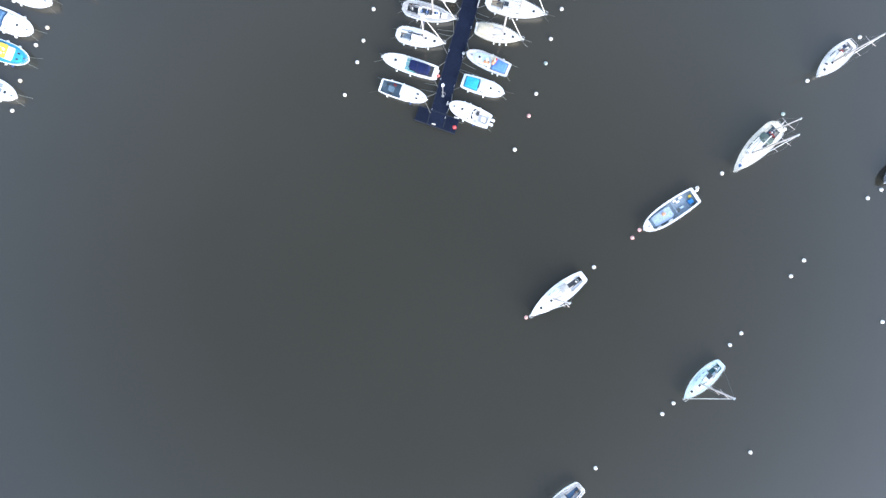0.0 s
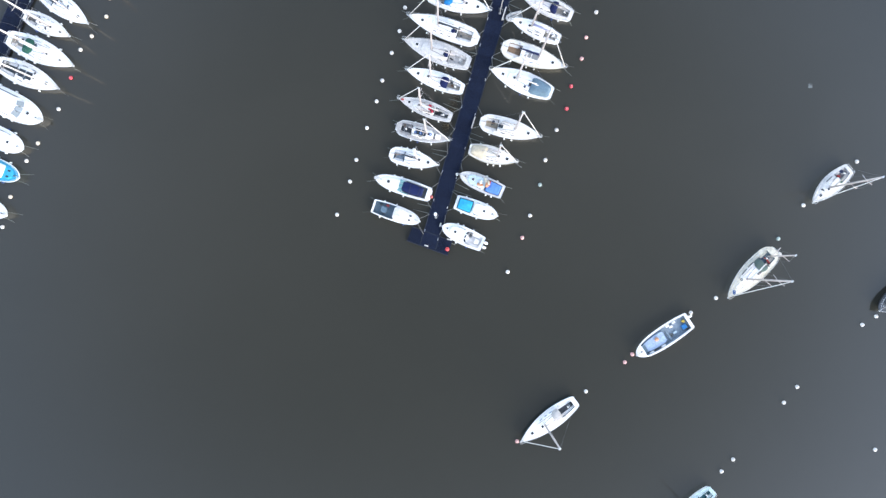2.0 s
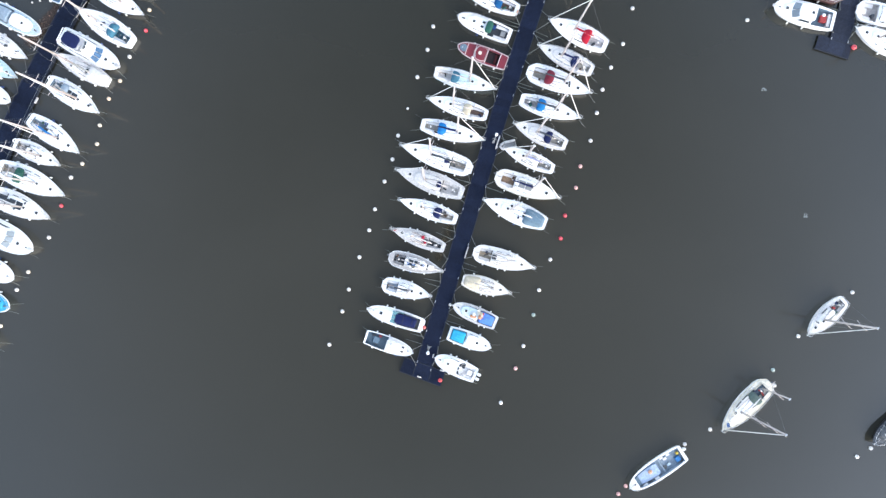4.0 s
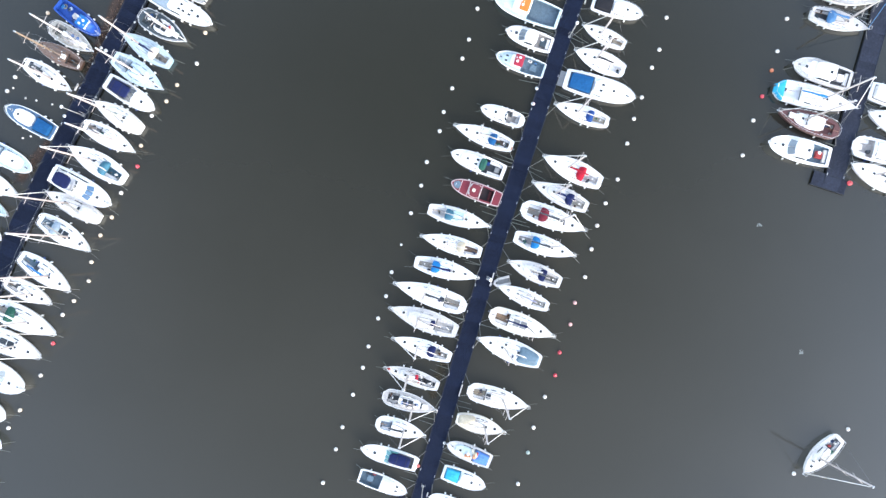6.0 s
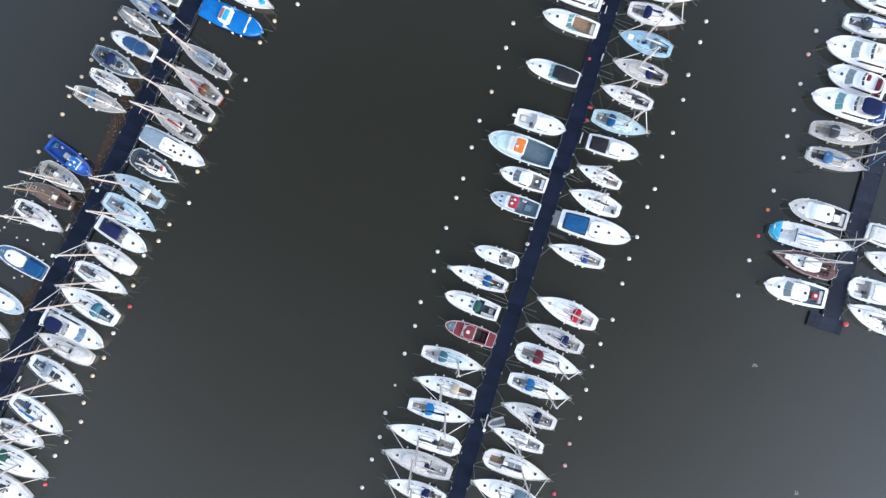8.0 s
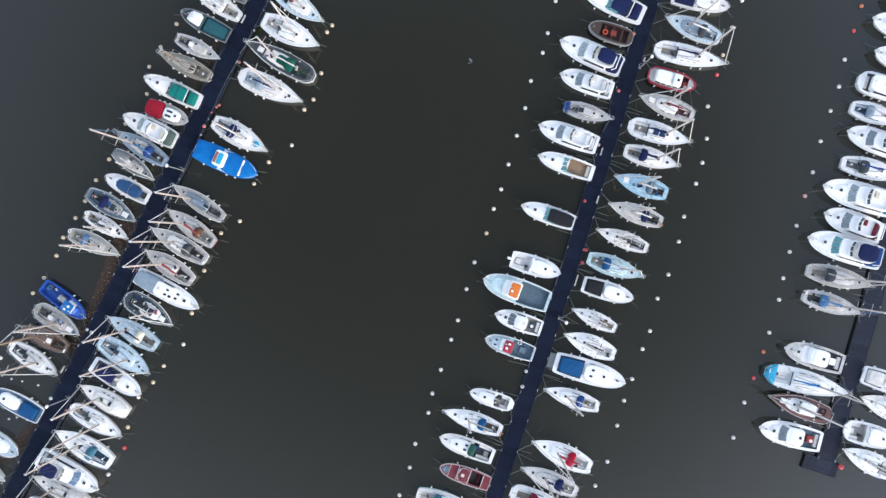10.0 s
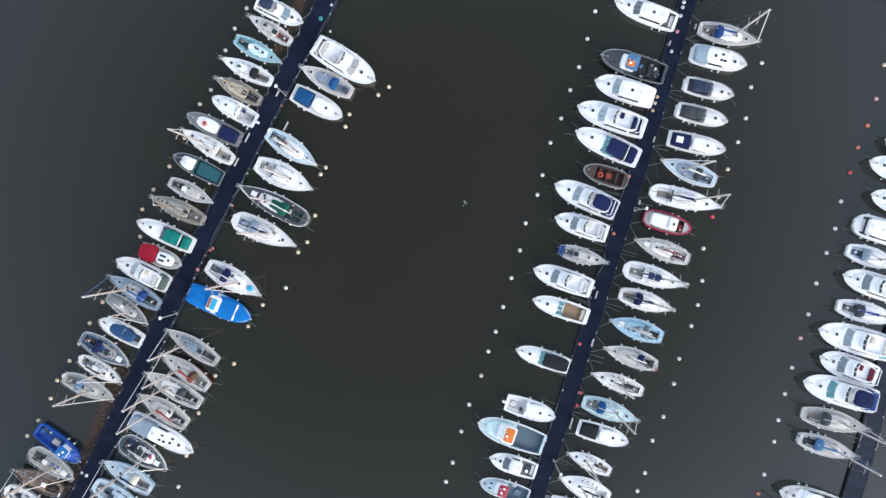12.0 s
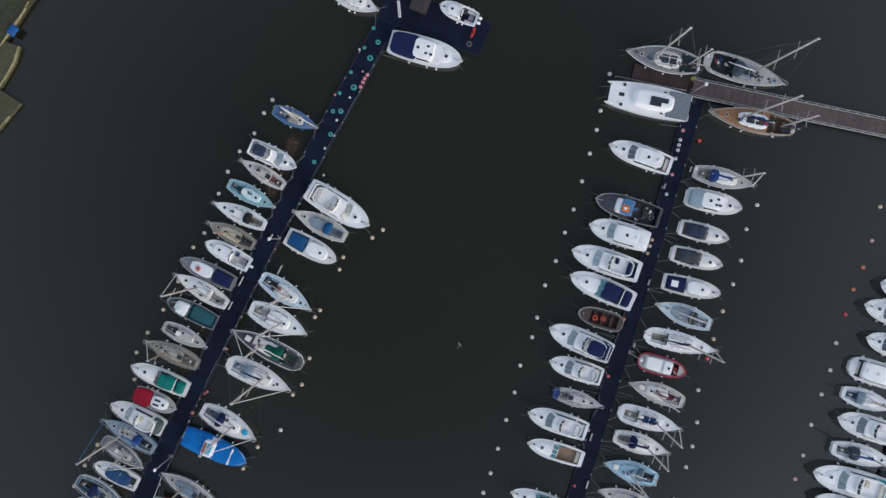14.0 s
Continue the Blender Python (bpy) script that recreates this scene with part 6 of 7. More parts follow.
yacht(-30.80, 158.44, 153.6, 7.87, 2.77, deck=GREYWOOD, roof=SAND, sole=DGREY, mh=8)
motor(-31.42, 155.36, 152.7, 7.65, 2.80, "cuddy", sole=OFFWHITE, outboards=1)
motor(-34.49, 152.44, 155.4, 9.17, 2.88, "cuddy", deck=MGREY, roof=WHITE, tent=NAVY, ring_on_roof=True, hull=LGREY)
yacht(-35.43, 149.61, 149.6, 9.33, 2.85, deck=OFFWHITE, roof=WHITE, sole=CREAM, mh=15.3)
motor(-36.90, 146.10, 154.4, 8.31, 2.89, "workboat", deck=SLATEDARK, sole=TEALDK, roof=WHITE, hull=SLATEDARK, gunwale=MGREY)
yacht(-37.97, 142.23, -24.8, 7.60, 2.54, deck=LGREY, roof=LGREY, sole=SLATEDARK, mast=0)
yacht(-39.89, 139.49, 155.6, 8.94, 2.86, deck=GREYWOOD, roof=SANDGREY, sole=SANDGREY, mh=9)
motor(-41.77, 135.49, 156.7, 9.49, 2.97, "sport", canopy=GREENTEAL, deck=OFFWHITE, aft=GREENTEAL)
motor(-42.58, 131.78, -19.7, 6.97, 2.90, "cuddy", tent=REDTARP, deck=LGREY, ports=4)
motor(-45.23, 129.29, 154.6, 8.90, 3.21, "fly", screen=DARKGLASS, aft=GREENGREY, deck=OFFWHITE)
yacht(-46.54, 126.31, 149.4, 9.20, 2.96, deck=SLATEPALE, roof=LGREY, hood=NAVYBLUE, sole=DGREY, cover=STEELBLUE, hull=STEELBLUE, gear=4, mh=15.8)
yacht(-47.62, 123.34, -33.4, 7.70, 2.50, deck=MGREY, roof=LGREY, tent=MGREY, mh=8)
motor(-48.64, 119.89, 153.4, 7.50, 2.80, "cuddy", topcover=PETROL, deck=OFFWHITE, sole=OFFWHITE, screen=PALEGREY)
yacht(-51.00, 116.76, -29.1, 8.83, 3.13, deck=SLATE, roof=LGREY, sole=DGREY, hood=NAVY, rails=True, mast=0, gear=7, panels=DARKGLASS, edge=OFFWHITE)
yacht(-51.73, 113.59, -27.9, 7.71, 2.47, deck=OFFWHITE, cover=DGREY, mh=9)
yacht(-53.61, 110.75, -21.6, 8.75, 2.89, deck=SANDGREY, roof=LGREY, hood=SLATEBLUE, mh=12)
motor(-58.30, 101.46, -35.0, 8.69, 2.75, "workboat", deck=WORKBLUE, sole=WORKBLUE, roof=BRIGHTBLUE, hull=WORKBLUE)
yacht(-59.27, 98.32, -30.0, 8.20, 3.06, deck=SANDGREY, roof=LGREY, sole=MGREY, rails=True, stern="round", mh=13)
yacht(-61.35, 95.68, 155.5, 8.30, 2.89, deck=BROWNGREY, roof=BROWNGREY, sole=BROWN, hull=BROWN, mh=11.5)
yacht(-62.80, 92.00, -29.8, 8.70, 3.06, deck=OFFWHITE, sole=SLATEDARK, roof=PALEGREY, mh=12)
motor(-65.52, 84.93, 152.4, 8.70, 3.10, "cuddy", tent=ROYAL, deck=SLATEBLUE, roof=WHITE)
motor(-69.15, 78.92, -26.1, 9.40, 3.20, "cuddy", deck=PALEBLUE, tent=SLATEPALE, roof=WHITE)
yacht(-71.42, 74.91, -26.2, 9.96, 3.19, deck=OFFWHITE, mh=9)
yacht(-72.66, 71.56, -25.8, 9.31, 3.02, deck=PALEAQUA, tent=CYAN, mh=15.2)
motor(-73.48, 67.63, -26.6, 8.94, 2.91, "cuddy", deck=OFFWHITE, tent=LGREY)
# east pontoon, west side
motor(57.75, 83.61, 167.3, 10.17, 3.80, "hard", sole=SLATE, box_top=REDFADE, aftdeck=0.36)
yacht(59.08, 88.15, 162.3, 10.51, 3.48, deck=PLUM, roof=WHITE, sole=PLUM, stern="round", rails=True, hull=PLUM, pilot=True, gear=6, edge=BROWNGREY)
yacht(60.06, 91.97, -12.9, 13.19, 3.73, cover=BLUE, cap=CYAN, stern="round", mh=15, sole=WHITE)
motor(61.10, 96.15, 165.0, 9.74, 3.64, "hard", sole=DGREY, box_top=WHITE, deck=PALEGREY, aftdeck=0.33, blind=True)
yacht(63.65, 104.54, -16.0, 9.35, 3.05, deck=PALEGREY, roof=LGREY, sole=DGREY, hood=STEELBLUE, cover=STEELBLUE)
yacht(64.69, 108.74, -12.2, 10.30, 3.29, deck=LGREY, roof=PALEGREY, hood=DGREY, sole=SANDGREY, edge=CREAM)
motor(65.36, 113.42, 165.2, 12.18, 4.32, "fly", screen=TEALGLASS, canopy=NAVY, aft=NAVYBLUE)
motor(66.56, 117.34, 161.4, 9.71, 3.93, "fly", screen=DARKGLASS, seats=MAROON)
motor(67.78, 121.64, 165.6, 12.77, 4.40, "fly", screen=DARKGLASS, aft=TEALCANVAS)
yacht(69.31, 125.97, -12.9, 9.80, 3.30, cover=NAVYBLUE, hood=DGREY, sole=MGREY)
motor(70.01, 130.42, 162.9, 10.15, 3.85, "fly", screen=DARKGLASS)
yacht(69.76, 134.73, -16.5, 8.30, 3.12, hood=SLATEPALE, sole=SLATEBLUE)
motor(71.45, 138.83, -16.2, 9.90, 3.84, "hard", stern="round")
motor(73.34, 143.30, 161.8, 8.83, 3.45, "fly", screen=DARKGLASS)
motor(73.51, 148.38, 163.5, 10.18, 3.76, "fly", screen=DARKGLASS)
motor(75.26, 151.90, 162.0, 8.97, 3.75, "fly", screen=DARKGLASS)
# east pontoon, east side
yacht(70.45, 79.59, 155.4, 9.66, 3.47, cover=DGREY)
motor(70.49, 83.82, -12.6, 8.47, 3.64, "cuddy", sole=LGREY, stern="round")
yacht(72.95, 88.27, 158.8, 9.41, 3.48, deck=OFFWHITE)
motor(73.08, 92.33, -16.9, 8.47, 3.32, "cuddy", tent=PALEGREY)
# boats on swinging moorings
yacht(18.08, -4.06, -142.4, 10.96, 3.10, sole=DGREY, hood=LGREY, hull=BLUETEAL, free=True, mh=16)
yacht(41.57, -17.22, -136.4, 8.42, 2.75, deck=PALEAQUA, sole=TEALDK, free=True, mh=14.3)
motor(36.11, 9.76, -145.5, 10.34, 3.30, "open", sole=SLATEPALE, deck=OFFWHITE, free=True)
yacht(49.98, 20.45, -133.7, 10.85, 3.50, deck=CREAM, roof=OFFWHITE, hood=GREENGREY, sole=SLATE, mast=2, stern="round", free=True, mh=16, rails=True, gear=8, edge=CREAM)
yacht(62.51, 35.00, -135.9, 8.26, 3.07, deck=PALEGREY, gear=5, sole=MGREY, free=True, mh=15)
yacht(18.82, -37.54, -138.4, 9.62, 2.98, deck=LGREY, sole=SLATEBLUE, free=True, mh=9)
motor(73.51, 17.73, -137.9, 8.02, 2.86, "cuddy", deck=DGREY, hull=BLACK, roof=DGREY, tent=DGREY, free=True)


# ---- mooring lines ----
def nearest(path, x, y):
    best = None
    for (ax, ay), (bx, by) in zip(path, path[1:]):
        dx, dy = bx - ax, by - ay
        u = max(0.0, min(1.0, ((x - ax) * dx + (y - ay) * dy) / (dx * dx + dy * dy)))
        px, py = ax + u * dx, ay + u * dy
        d = math.hypot(x - px, y - py)
        if best is None or d < best[0]:
            n = math.hypot(dx, dy)
            best = (d, px, py, dx / n, dy / n)
    return best


def rope(boat, points, r, material, label):
    back = boat.matrix_basis.inverted()
    part("mooring_line", tubes("mooring_line", [[tuple(back @ Vector(p)) for p in points]], r, 5), material, boat, label)


def sag(a, b, drop, n=5):
    a, b = Vector(a), Vector(b)
    return [a.lerp(b, k / n) - Vector((0, 0, drop * 4 * (k / n) * (1 - k / n))) for k in range(n + 1)]


for index, (boat, bx, by, turn, length, h, free) in enumerate(BOATS):
    rng = random.Random(index + 900)
    if free:
        continue
    c, s = math.cos(radians(turn)), math.sin(radians(turn))
    ends = []
    for e in (1, -1):
        ex, ey = bx + e * c * length / 2, by + e * s * length / 2
        ends.append((min((nearest(p, ex, ey) for p in (CENTRE, WEST, EAST)), key=lambda q: q[0]), e, ex, ey))
    ends.sort(key=lambda q: q[0][0])
    (d, px, py, tx, ty), e, ex, ey = ends[0]
    if d < 6:
        for side in (-1, 1):
            u = 0.97 if e > 0 else 0.03
            w = h.half(u) * 0.9
            ax, ay = bx + c * h.x(u) - s * side * w, by + s * h.x(u) + c * side * w
            away = (ex - px) * -ty + (ey - py) * tx
            nx, ny = (-ty, tx) if away > 0 else (ty, -tx)
            along = 1 if (ax - px) * tx + (ay - py) * ty > 0 else -1
            reach = rng.uniform(1.3, 2.4)
            rope(boat, sag((ax, ay, h.sheer(u) + 0.05), (px + nx * 1.25 + tx * along * reach, py + ny * 1.25 + ty * along * reach, 0.55), 0.12), 0.034, ROPEDARK if bx < -30 else ROPE, "pale mooring rope from boat to pontoon")
        along = (h.beam / 2 + rng.uniform(0.2, 0.6)) * (1 if index % 2 else -1)
        away = (ex - px) * -ty + (ey - py) * tx
        nx, ny = (-ty, tx) if away > 0 else (ty, -tx)
        gx, gy = px + nx * 1.3 + tx * along, py + ny * 1.3 + ty * along
        reach = rng.uniform(2.2, 3.6)
        slant = radians(turn) + (math.pi if c * nx + s * ny < 0 else 0) + rng.uniform(-0.1, 0.1)
        if d > 0.6 and bx > -14:
            rope(boat, [Vector((gx, gy, 0.42)), Vector((gx + 0.5 * reach * math.cos(slant), gy + 0.5 * reach * math.sin(slant), 0.10)), Vector((gx + reach * math.cos(slant), gy + reach * math.sin(slant), -0.02))], 0.045, ROPEWEED, "weedy rope running out from the pontoon")
    (_, _, _, _, _), e, ex, ey = ends[1]
    for side in (-1, 1):
        if rng.random() < 0.12:
            continue
        u = 0.97 if e > 0 else 0.03
        w = h.half(u) * 0.9
        ax, ay = bx + c * h.x(u) - s * side * w, by + s * h.x(u) + c * side * w
        a = radians(turn + (0 if e > 0 else 180) + side * e * rng.uniform(6, 24))
        reach = rng.uniform(1.1, 2.2)
        rope(boat, sag((ax, ay, h.sheer(u) + 0.05), (ax + reach * math.cos(a), ay + reach * math.sin(a), -0.12), 0.18), 0.024, ROPEDARK if rng.random() < 0.4 else ROPEWEED if rng.random() < 0.75 else ROPE, "slack mooring rope dipping into the water")


# ---- mooring buoys ----
BUOY_COLOURS = {
    "white": ((0.71, 0.66, 0.61), "white"), "orange": ((0.66, 0.51, 0.36), "pale orange"), "red": ((0.60, 0.06, 0.08), "red"), "pink": ((0.66, 0.36, 0.33), "faded pink"),
    "bright": ((0.66, 0.20, 0.09), "bright orange"), "green": ((0.34, 0.40, 0.36), "green-grey"), "yellow": ((0.50, 0.42, 0.06), "yellow"),
    "cream": ((0.72, 0.60, 0.46), "cream"),
}
BUOY_MESH = {}


def buoy(x, y, colour="white", size=0.32):
    key = (colour, size)
    if key not in BUOY_MESH:
        body = ball("float", size, size, size * 0.92, 9, 14)
        body.materials.append(surface("buoy_plastic", BUOY_COLOURS[colour][0], 0.5, stain=0.5, coarse=3, fine=12))
        eye = ring("eye_ring", 0.09, 0.025, 10, 4)
        eye.materials.append(STEEL)
        BUOY_MESH[key] = (body, eye)
    body, eye = BUOY_MESH[key]
    root = thing("mooring_buoy", x, y, 0, (x * 37 + y * 11) % 360, BUOY_COLOURS[colour][1] + " round plastic mooring buoy floating on the water", "buoy", "mooring buoys")
    part("float", body, None, root, at=pose(0, 0, size * 0.45, 6, 4))
    part("eye_ring", eye, STEEL, root, at=pose(0.02, 0.03, size * 1.4, 90))


buoy(-12.57, 42.32)
buoy(-14.12, 37.06)
buoy(-15.06, 33.49)
buoy(-16.98, 28.06)
buoy(18.28, 42.86)
buoy(16.59, 37.88)
buoy(15.82, 33.85, "green")
buoy(14.33, 28.80)
buoy(13.18, 25.16, "pink")
buoy(10.96, 19.56)
buoy(24.09, 0.65)
buoy(13.23, -7.70, "pink")
buoy(30.27, 5.53, "pink")
buoy(31.44, 6.84, "pink")
buoy(40.73, 13.82)
buoy(44.75, 16.30)
buoy(54.62, 26.18, "green")
buoy(54.90, 23.69)
buoy(58.55, 31.73)
buoy(67.09, 39.05)
buoy(58.12, 2.38)
buoy(56.03, -0.22)
buoy(48.05, -9.59)
buoy(46.24, -11.54)
buoy(37.21, -21.07)
buoy(35.41, -22.82)
buoy(49.64, -28.69)
buoy(24.78, -31.71)
buoy(68.43, 12.67)
buoy(70.63, 14.10)
buoy(70.84, -7.34)
buoy(-66.13, 38.31, "cream")
buoy(-67.89, 35.38)
buoy(-70.28, 29.45, "cream")
buoy(-71.40, 24.50)
buoy(-52.36, 69.78, "orange")
buoy(-54.09, 66.82, "orange")
buoy(-55.40, 62.46, "cream")
buoy(-55.74, 59.40, "cream")
buoy(-58.01, 56.11, "cream")
buoy(-59.77, 53.84)
buoy(-61.16, 49.20, "red")
buoy(-62.98, 43.99)
buoy(-11.12, 46.72)
buoy(-10.31, 50.14)
buoy(-8.89, 54.69)
buoy(-7.72, 58.31)
buoy(-6.93, 62.20)
buoy(-5.51, 66.67, "white", 0.21)
buoy(-4.10, 71.79)
buoy(27.23, 74.27)
buoy(25.95, 70.64)
buoy(25.14, 66.83)
buoy(24.25, 62.29)
buoy(22.72, 58.11, "pink")
buoy(22.08, 54.60, "pink")
buoy(20.47, 50.05, "red")
buoy(19.84, 46.36, "red")
buoy(-30.90, 115.03, "orange")
buoy(-33.85, 113.03, "orange")
buoy(-36.40, 106.94, "orange")
buoy(-38.20, 100.05, "orange")
buoy(-39.41, 95.01)
buoy(-42.49, 91.46, "orange")
buoy(-44.14, 88.78, "orange")
buoy(-46.43, 86.35)
buoy(-48.01, 81.48, "orange")
buoy(-48.46, 78.10, "red")
buoy(-50.96, 73.75)
buoy(-59.14, 111.61, "orange")
buoy(-60.15, 108.66, "orange")
buoy(-62.04, 105.05, "orange")
buoy(-63.78, 102.54, "orange")
buoy(-68.74, 92.01)
buoy(-69.94, 89.70)
buoy(8.65, 114.20, "orange")
buoy(6.86, 109.50)
buoy(5.71, 105.18)
buoy(4.48, 100.14)
buoy(3.48, 97.01)
buoy(1.98, 92.15)
buoy(0.72, 88.29)
buoy(0.17, 85.18)
buoy(-1.78, 80.13)
buoy(-2.58, 76.29)
buoy(40.12, 117.79)
buoy(39.41, 113.76)
buoy(37.91, 108.43)
buoy(36.28, 104.56)
buoy(35.24, 99.34)
buoy(34.13, 96.40)
buoy(32.62, 91.54)
buoy(31.44, 88.05)
buoy(30.46, 84.02)
buoy(29.07, 78.17)
buoy(58.15, 116.83)
buoy(57.16, 112.61)
buoy(56.27, 108.39)
buoy(55.72, 104.92)
buoy(54.31, 99.60)
buoy(53.48, 96.48, "bright")
buoy(52.04, 92.26, "red")
buoy(50.69, 88.31)
buoy(49.10, 82.63)
buoy(21.50, 159.97)
buoy(20.20, 155.46)
buoy(18.61, 151.56)
buoy(17.50, 146.42)
buoy(16.79, 143.26)
buoy(15.04, 138.72)
buoy(14.26, 134.38)
buoy(13.04, 129.93)
buoy(11.83, 125.30)
buoy(10.77, 121.31)
buoy(9.69, 118.12)
buoy(50.07, 161.19)
buoy(49.42, 156.25)
buoy(48.30, 152.46)
buoy(46.82, 148.12, "orange")
buoy(45.53, 143.69, "orange")
buoy(44.65, 140.53, "red")
buoy(43.38, 135.46)
buoy(43.37, 130.33)
buoy(42.77, 126.45)
buoy(41.89, 123.09)
buoy(69.90, 159.85, "pink")
buoy(68.71, 155.61, "bright")
buoy(67.31, 152.09, "bright")
buoy(66.20, 148.12, "red")
buoy(64.93, 143.51)
buoy(64.18, 139.18)
buoy(62.97, 135.29)
buoy(61.52, 130.39)
buoy(60.44, 125.41)
buoy(59.31, 121.60, "pink")
buoy(-7.24, 159.73, "orange")
buoy(-8.91, 158.43, "orange")
buoy(-13.42, 155.26, "orange")
buoy(-13.99, 153.27, "orange")
buoy(-16.97, 146.73, "orange")
buoy(-17.76, 145.63, "orange")
buoy(-18.49, 139.05, "orange")
buoy(-19.64, 134.79, "orange")
buoy(-21.04, 133.13, "orange")
buoy(-22.88, 127.40)
buoy(-26.51, 124.59, "orange")
buoy(-28.77, 121.09, "orange")
buoy(-35.47, 158.52)
buoy(-37.21, 156.23, "orange")
buoy(-38.49, 153.32, "orange")
buoy(-39.52, 150.78, "orange")
buoy(-41.84, 146.23, "orange")
buoy(-44.28, 142.48, "orange")
buoy(-46.02, 139.28, "orange")
buoy(-46.28, 134.95, "orange")
buoy(-49.60, 130.08, "orange")
buoy(-52.10, 124.32, "orange")
buoy(-54.10, 120.92, "orange")
buoy(-55.75, 117.53, "orange")
buoy(-57.23, 114.77, "orange")
buoy(27.80, 184.99)
buoy(26.55, 179.24)
buoy(26.03, 176.22)
buoy(25.07, 172.48)
buoy(23.96, 168.11)
buoy(22.76, 163.64)
buoy(51.63, 165.04)
buoy(70.99, 165.23, "orange")
buoy(-25.05, 179.72)
buoy(-26.35, 177.65)
buoy(-27.81, 174.43)
buoy(-30.08, 171.54)
buoy(-31.91, 168.30)
buoy(-33.29, 164.80)
buoy(40.89, 184.51, "yellow", 0.5)
buoy(-69.01, 90.23, "white", 0.17)
buoy(-66.95, 88.64, "white", 0.17)
buoy(-65.20, 88.32, "white", 0.17)
buoy(-62.62, 87.75, "white", 0.17)
buoy(-65.92, 82.49, "white", 0.17)
buoy(-67.19, 82.18, "white", 0.17)


# ---- lamp posts and fittings on the pontoons ----
def lamp_post(x, y, turn, height=6.5):
    root = thing("lamp_post", x, y, 0.46, turn, "slim pale lamp post standing on the pontoon", "lamp post", "pontoon lamps")
    part("base_plate", box("base_plate", -0.2, 0.2, -0.2, 0.2, 0, 0.08), GREYRAIL, root)
    part("pole", tubes("pole", [[(0, 0, 0.05), (0, 0, height)]], 0.085, 8, 0.75), GREYRAIL, root)
    part("lamp_head", ball("lamp_head", 0.30, 0.24, 0.16, 6, 10), gel(WHITE), root, "white lamp head", at=pose(0.05, 0, height))
    part("life_ring_stand", tubes("life_ring_stand", [[(0.35, -0.3, 0), (0.35, -0.3, 1.1), (0.35, 0.3, 1.1), (0.35, 0.3, 0)]], 0.04, 5), GREYRAIL, root)


def dock_box(x, y, turn, size=0.8, c=LGREY):
    root = thing("dock_box", x, y, 0.46, turn, WORDS.get(c, "pale") + " locker box standing on the pontoon edge", "dock box", "dock boxes")
    part("body", box("body", -size / 2, size / 2, -0.08, 0.08, 0, 0.30), gel(c), root)
    part("lid", box("lid", -size / 2 - 0.03, size / 2 + 0.03, -0.095, 0.095, 0.31, 0.36), gel(c), root)


def fender_float(x, y, c, label, size=0.3, z=0.3):
    root = thing("pontoon_fender", x, y, z, 0, label, "fender", "pontoon fenders")
    part("body", ball("body", size, size, size * 0.9, 8, 12), surface("buoy_plastic", c, 0.5, stain=0.4, coarse=3, fine=12), root)
    part("neck", tubes("neck", [[(0, 0, size * 0.8), (0, 0, size * 1.2)]], 0.06, 6), RUBBER, root)


def rope_coil(x, y, c=(0.08, 0.36, 0.34), r=0.42, z=0.54):
    root = thing("rope_coil", x, y, z, (x * 50) % 360, "turquoise rope coiled on the pontoon deck", "rope", "rope coils")
    part("outer_turn", ring("outer_turn", r, 0.07, 18, 6), surface("turquoise_rope", c, 0.9, stain=0.5, coarse=2), root)
    part("inner_turn", ring("inner_turn", r * 0.66, 0.07, 16, 6), surface("turquoise_rope", c, 0.9, stain=0.5, coarse=2), root, at=pose(0.04, 0.02, 0.05))


def tender(x, y, turn, length, beam, c=LGREY):
    root = thing("inflatable_dinghy", x, y, 0, turn, WORDS.get(c, "grey") + " inflatable dinghy afloat beside a yacht", "dinghy")
    r = 0.2
    path = [(-length / 2, -beam / 2 + r, 0.2), (length * 0.2, -beam / 2 + r, 0.22), (length * 0.42, -beam * 0.22, 0.3), (length / 2, 0, 0.34), (length * 0.42, beam * 0.22, 0.3), (length * 0.2, beam / 2 - r, 0.22), (-length / 2, beam / 2 - r, 0.2)]
    part("tube", tubes("tube", [path], r, 9), cloth(c), root)
    part("floor", box("floor", -length / 2 + 0.05, length * 0.36, -beam / 2 + r, beam / 2 - r, 0.02, 0.12, under=True), deck_paint(MGREY), root)
    part("transom", box("transom", -length / 2 + 0.02, -length / 2 + 0.1, -beam / 2 + 0.3, beam / 2 - 0.3, 0.1, 0.5), timber(SANDGREY), root)


lamp_post(20.63, 100.93, 70)
lamp_post(32.25, 141.22, 70)
lamp_post(-40.11, 122.85, 65)
lamp_post(-23.51, 157.95, 65)
lamp_post(8.53, 61.57, 70)
lamp_post(40.45, 182.24, 70)
lamp_post(-57.30, 86.02, 65)
lamp_post(-0.92, 28.08, 70)
dock_box(4.70, 43.60, 74, 1.9)
dock_box(9.21, 61.47, 74, 2.2)
dock_box(-0.15, 26.84, 74, 0.6)
dock_box(1.29, 24.52, -16, 0.6)
dock_box(-2.32, 23.41, -16, 0.6)
dock_box(23.13, 107.10, 74, 1.8)
dock_box(21.08, 72.15, 74, 1.2)
dock_box(20.91, 95.24, 74, 0.6)
dock_box(26.53, 127.69, 74, 1.2)
dock_box(26.14, 120.04, 74, 1.2)
dock_box(32.88, 142.47, 74, 0.7)
dock_box(34.85, 152.44, 74, 0.9)
dock_box(36.84, 167.59, 74, 0.8)
dock_box(40.81, 170.34, 74, 0.8)
dock_box(-31.02, 147.16, 64, 1.4)
dock_box(-29.18, 153.02, 64, 1.6)
dock_box(-23.35, 153.00, 64, 1.6)
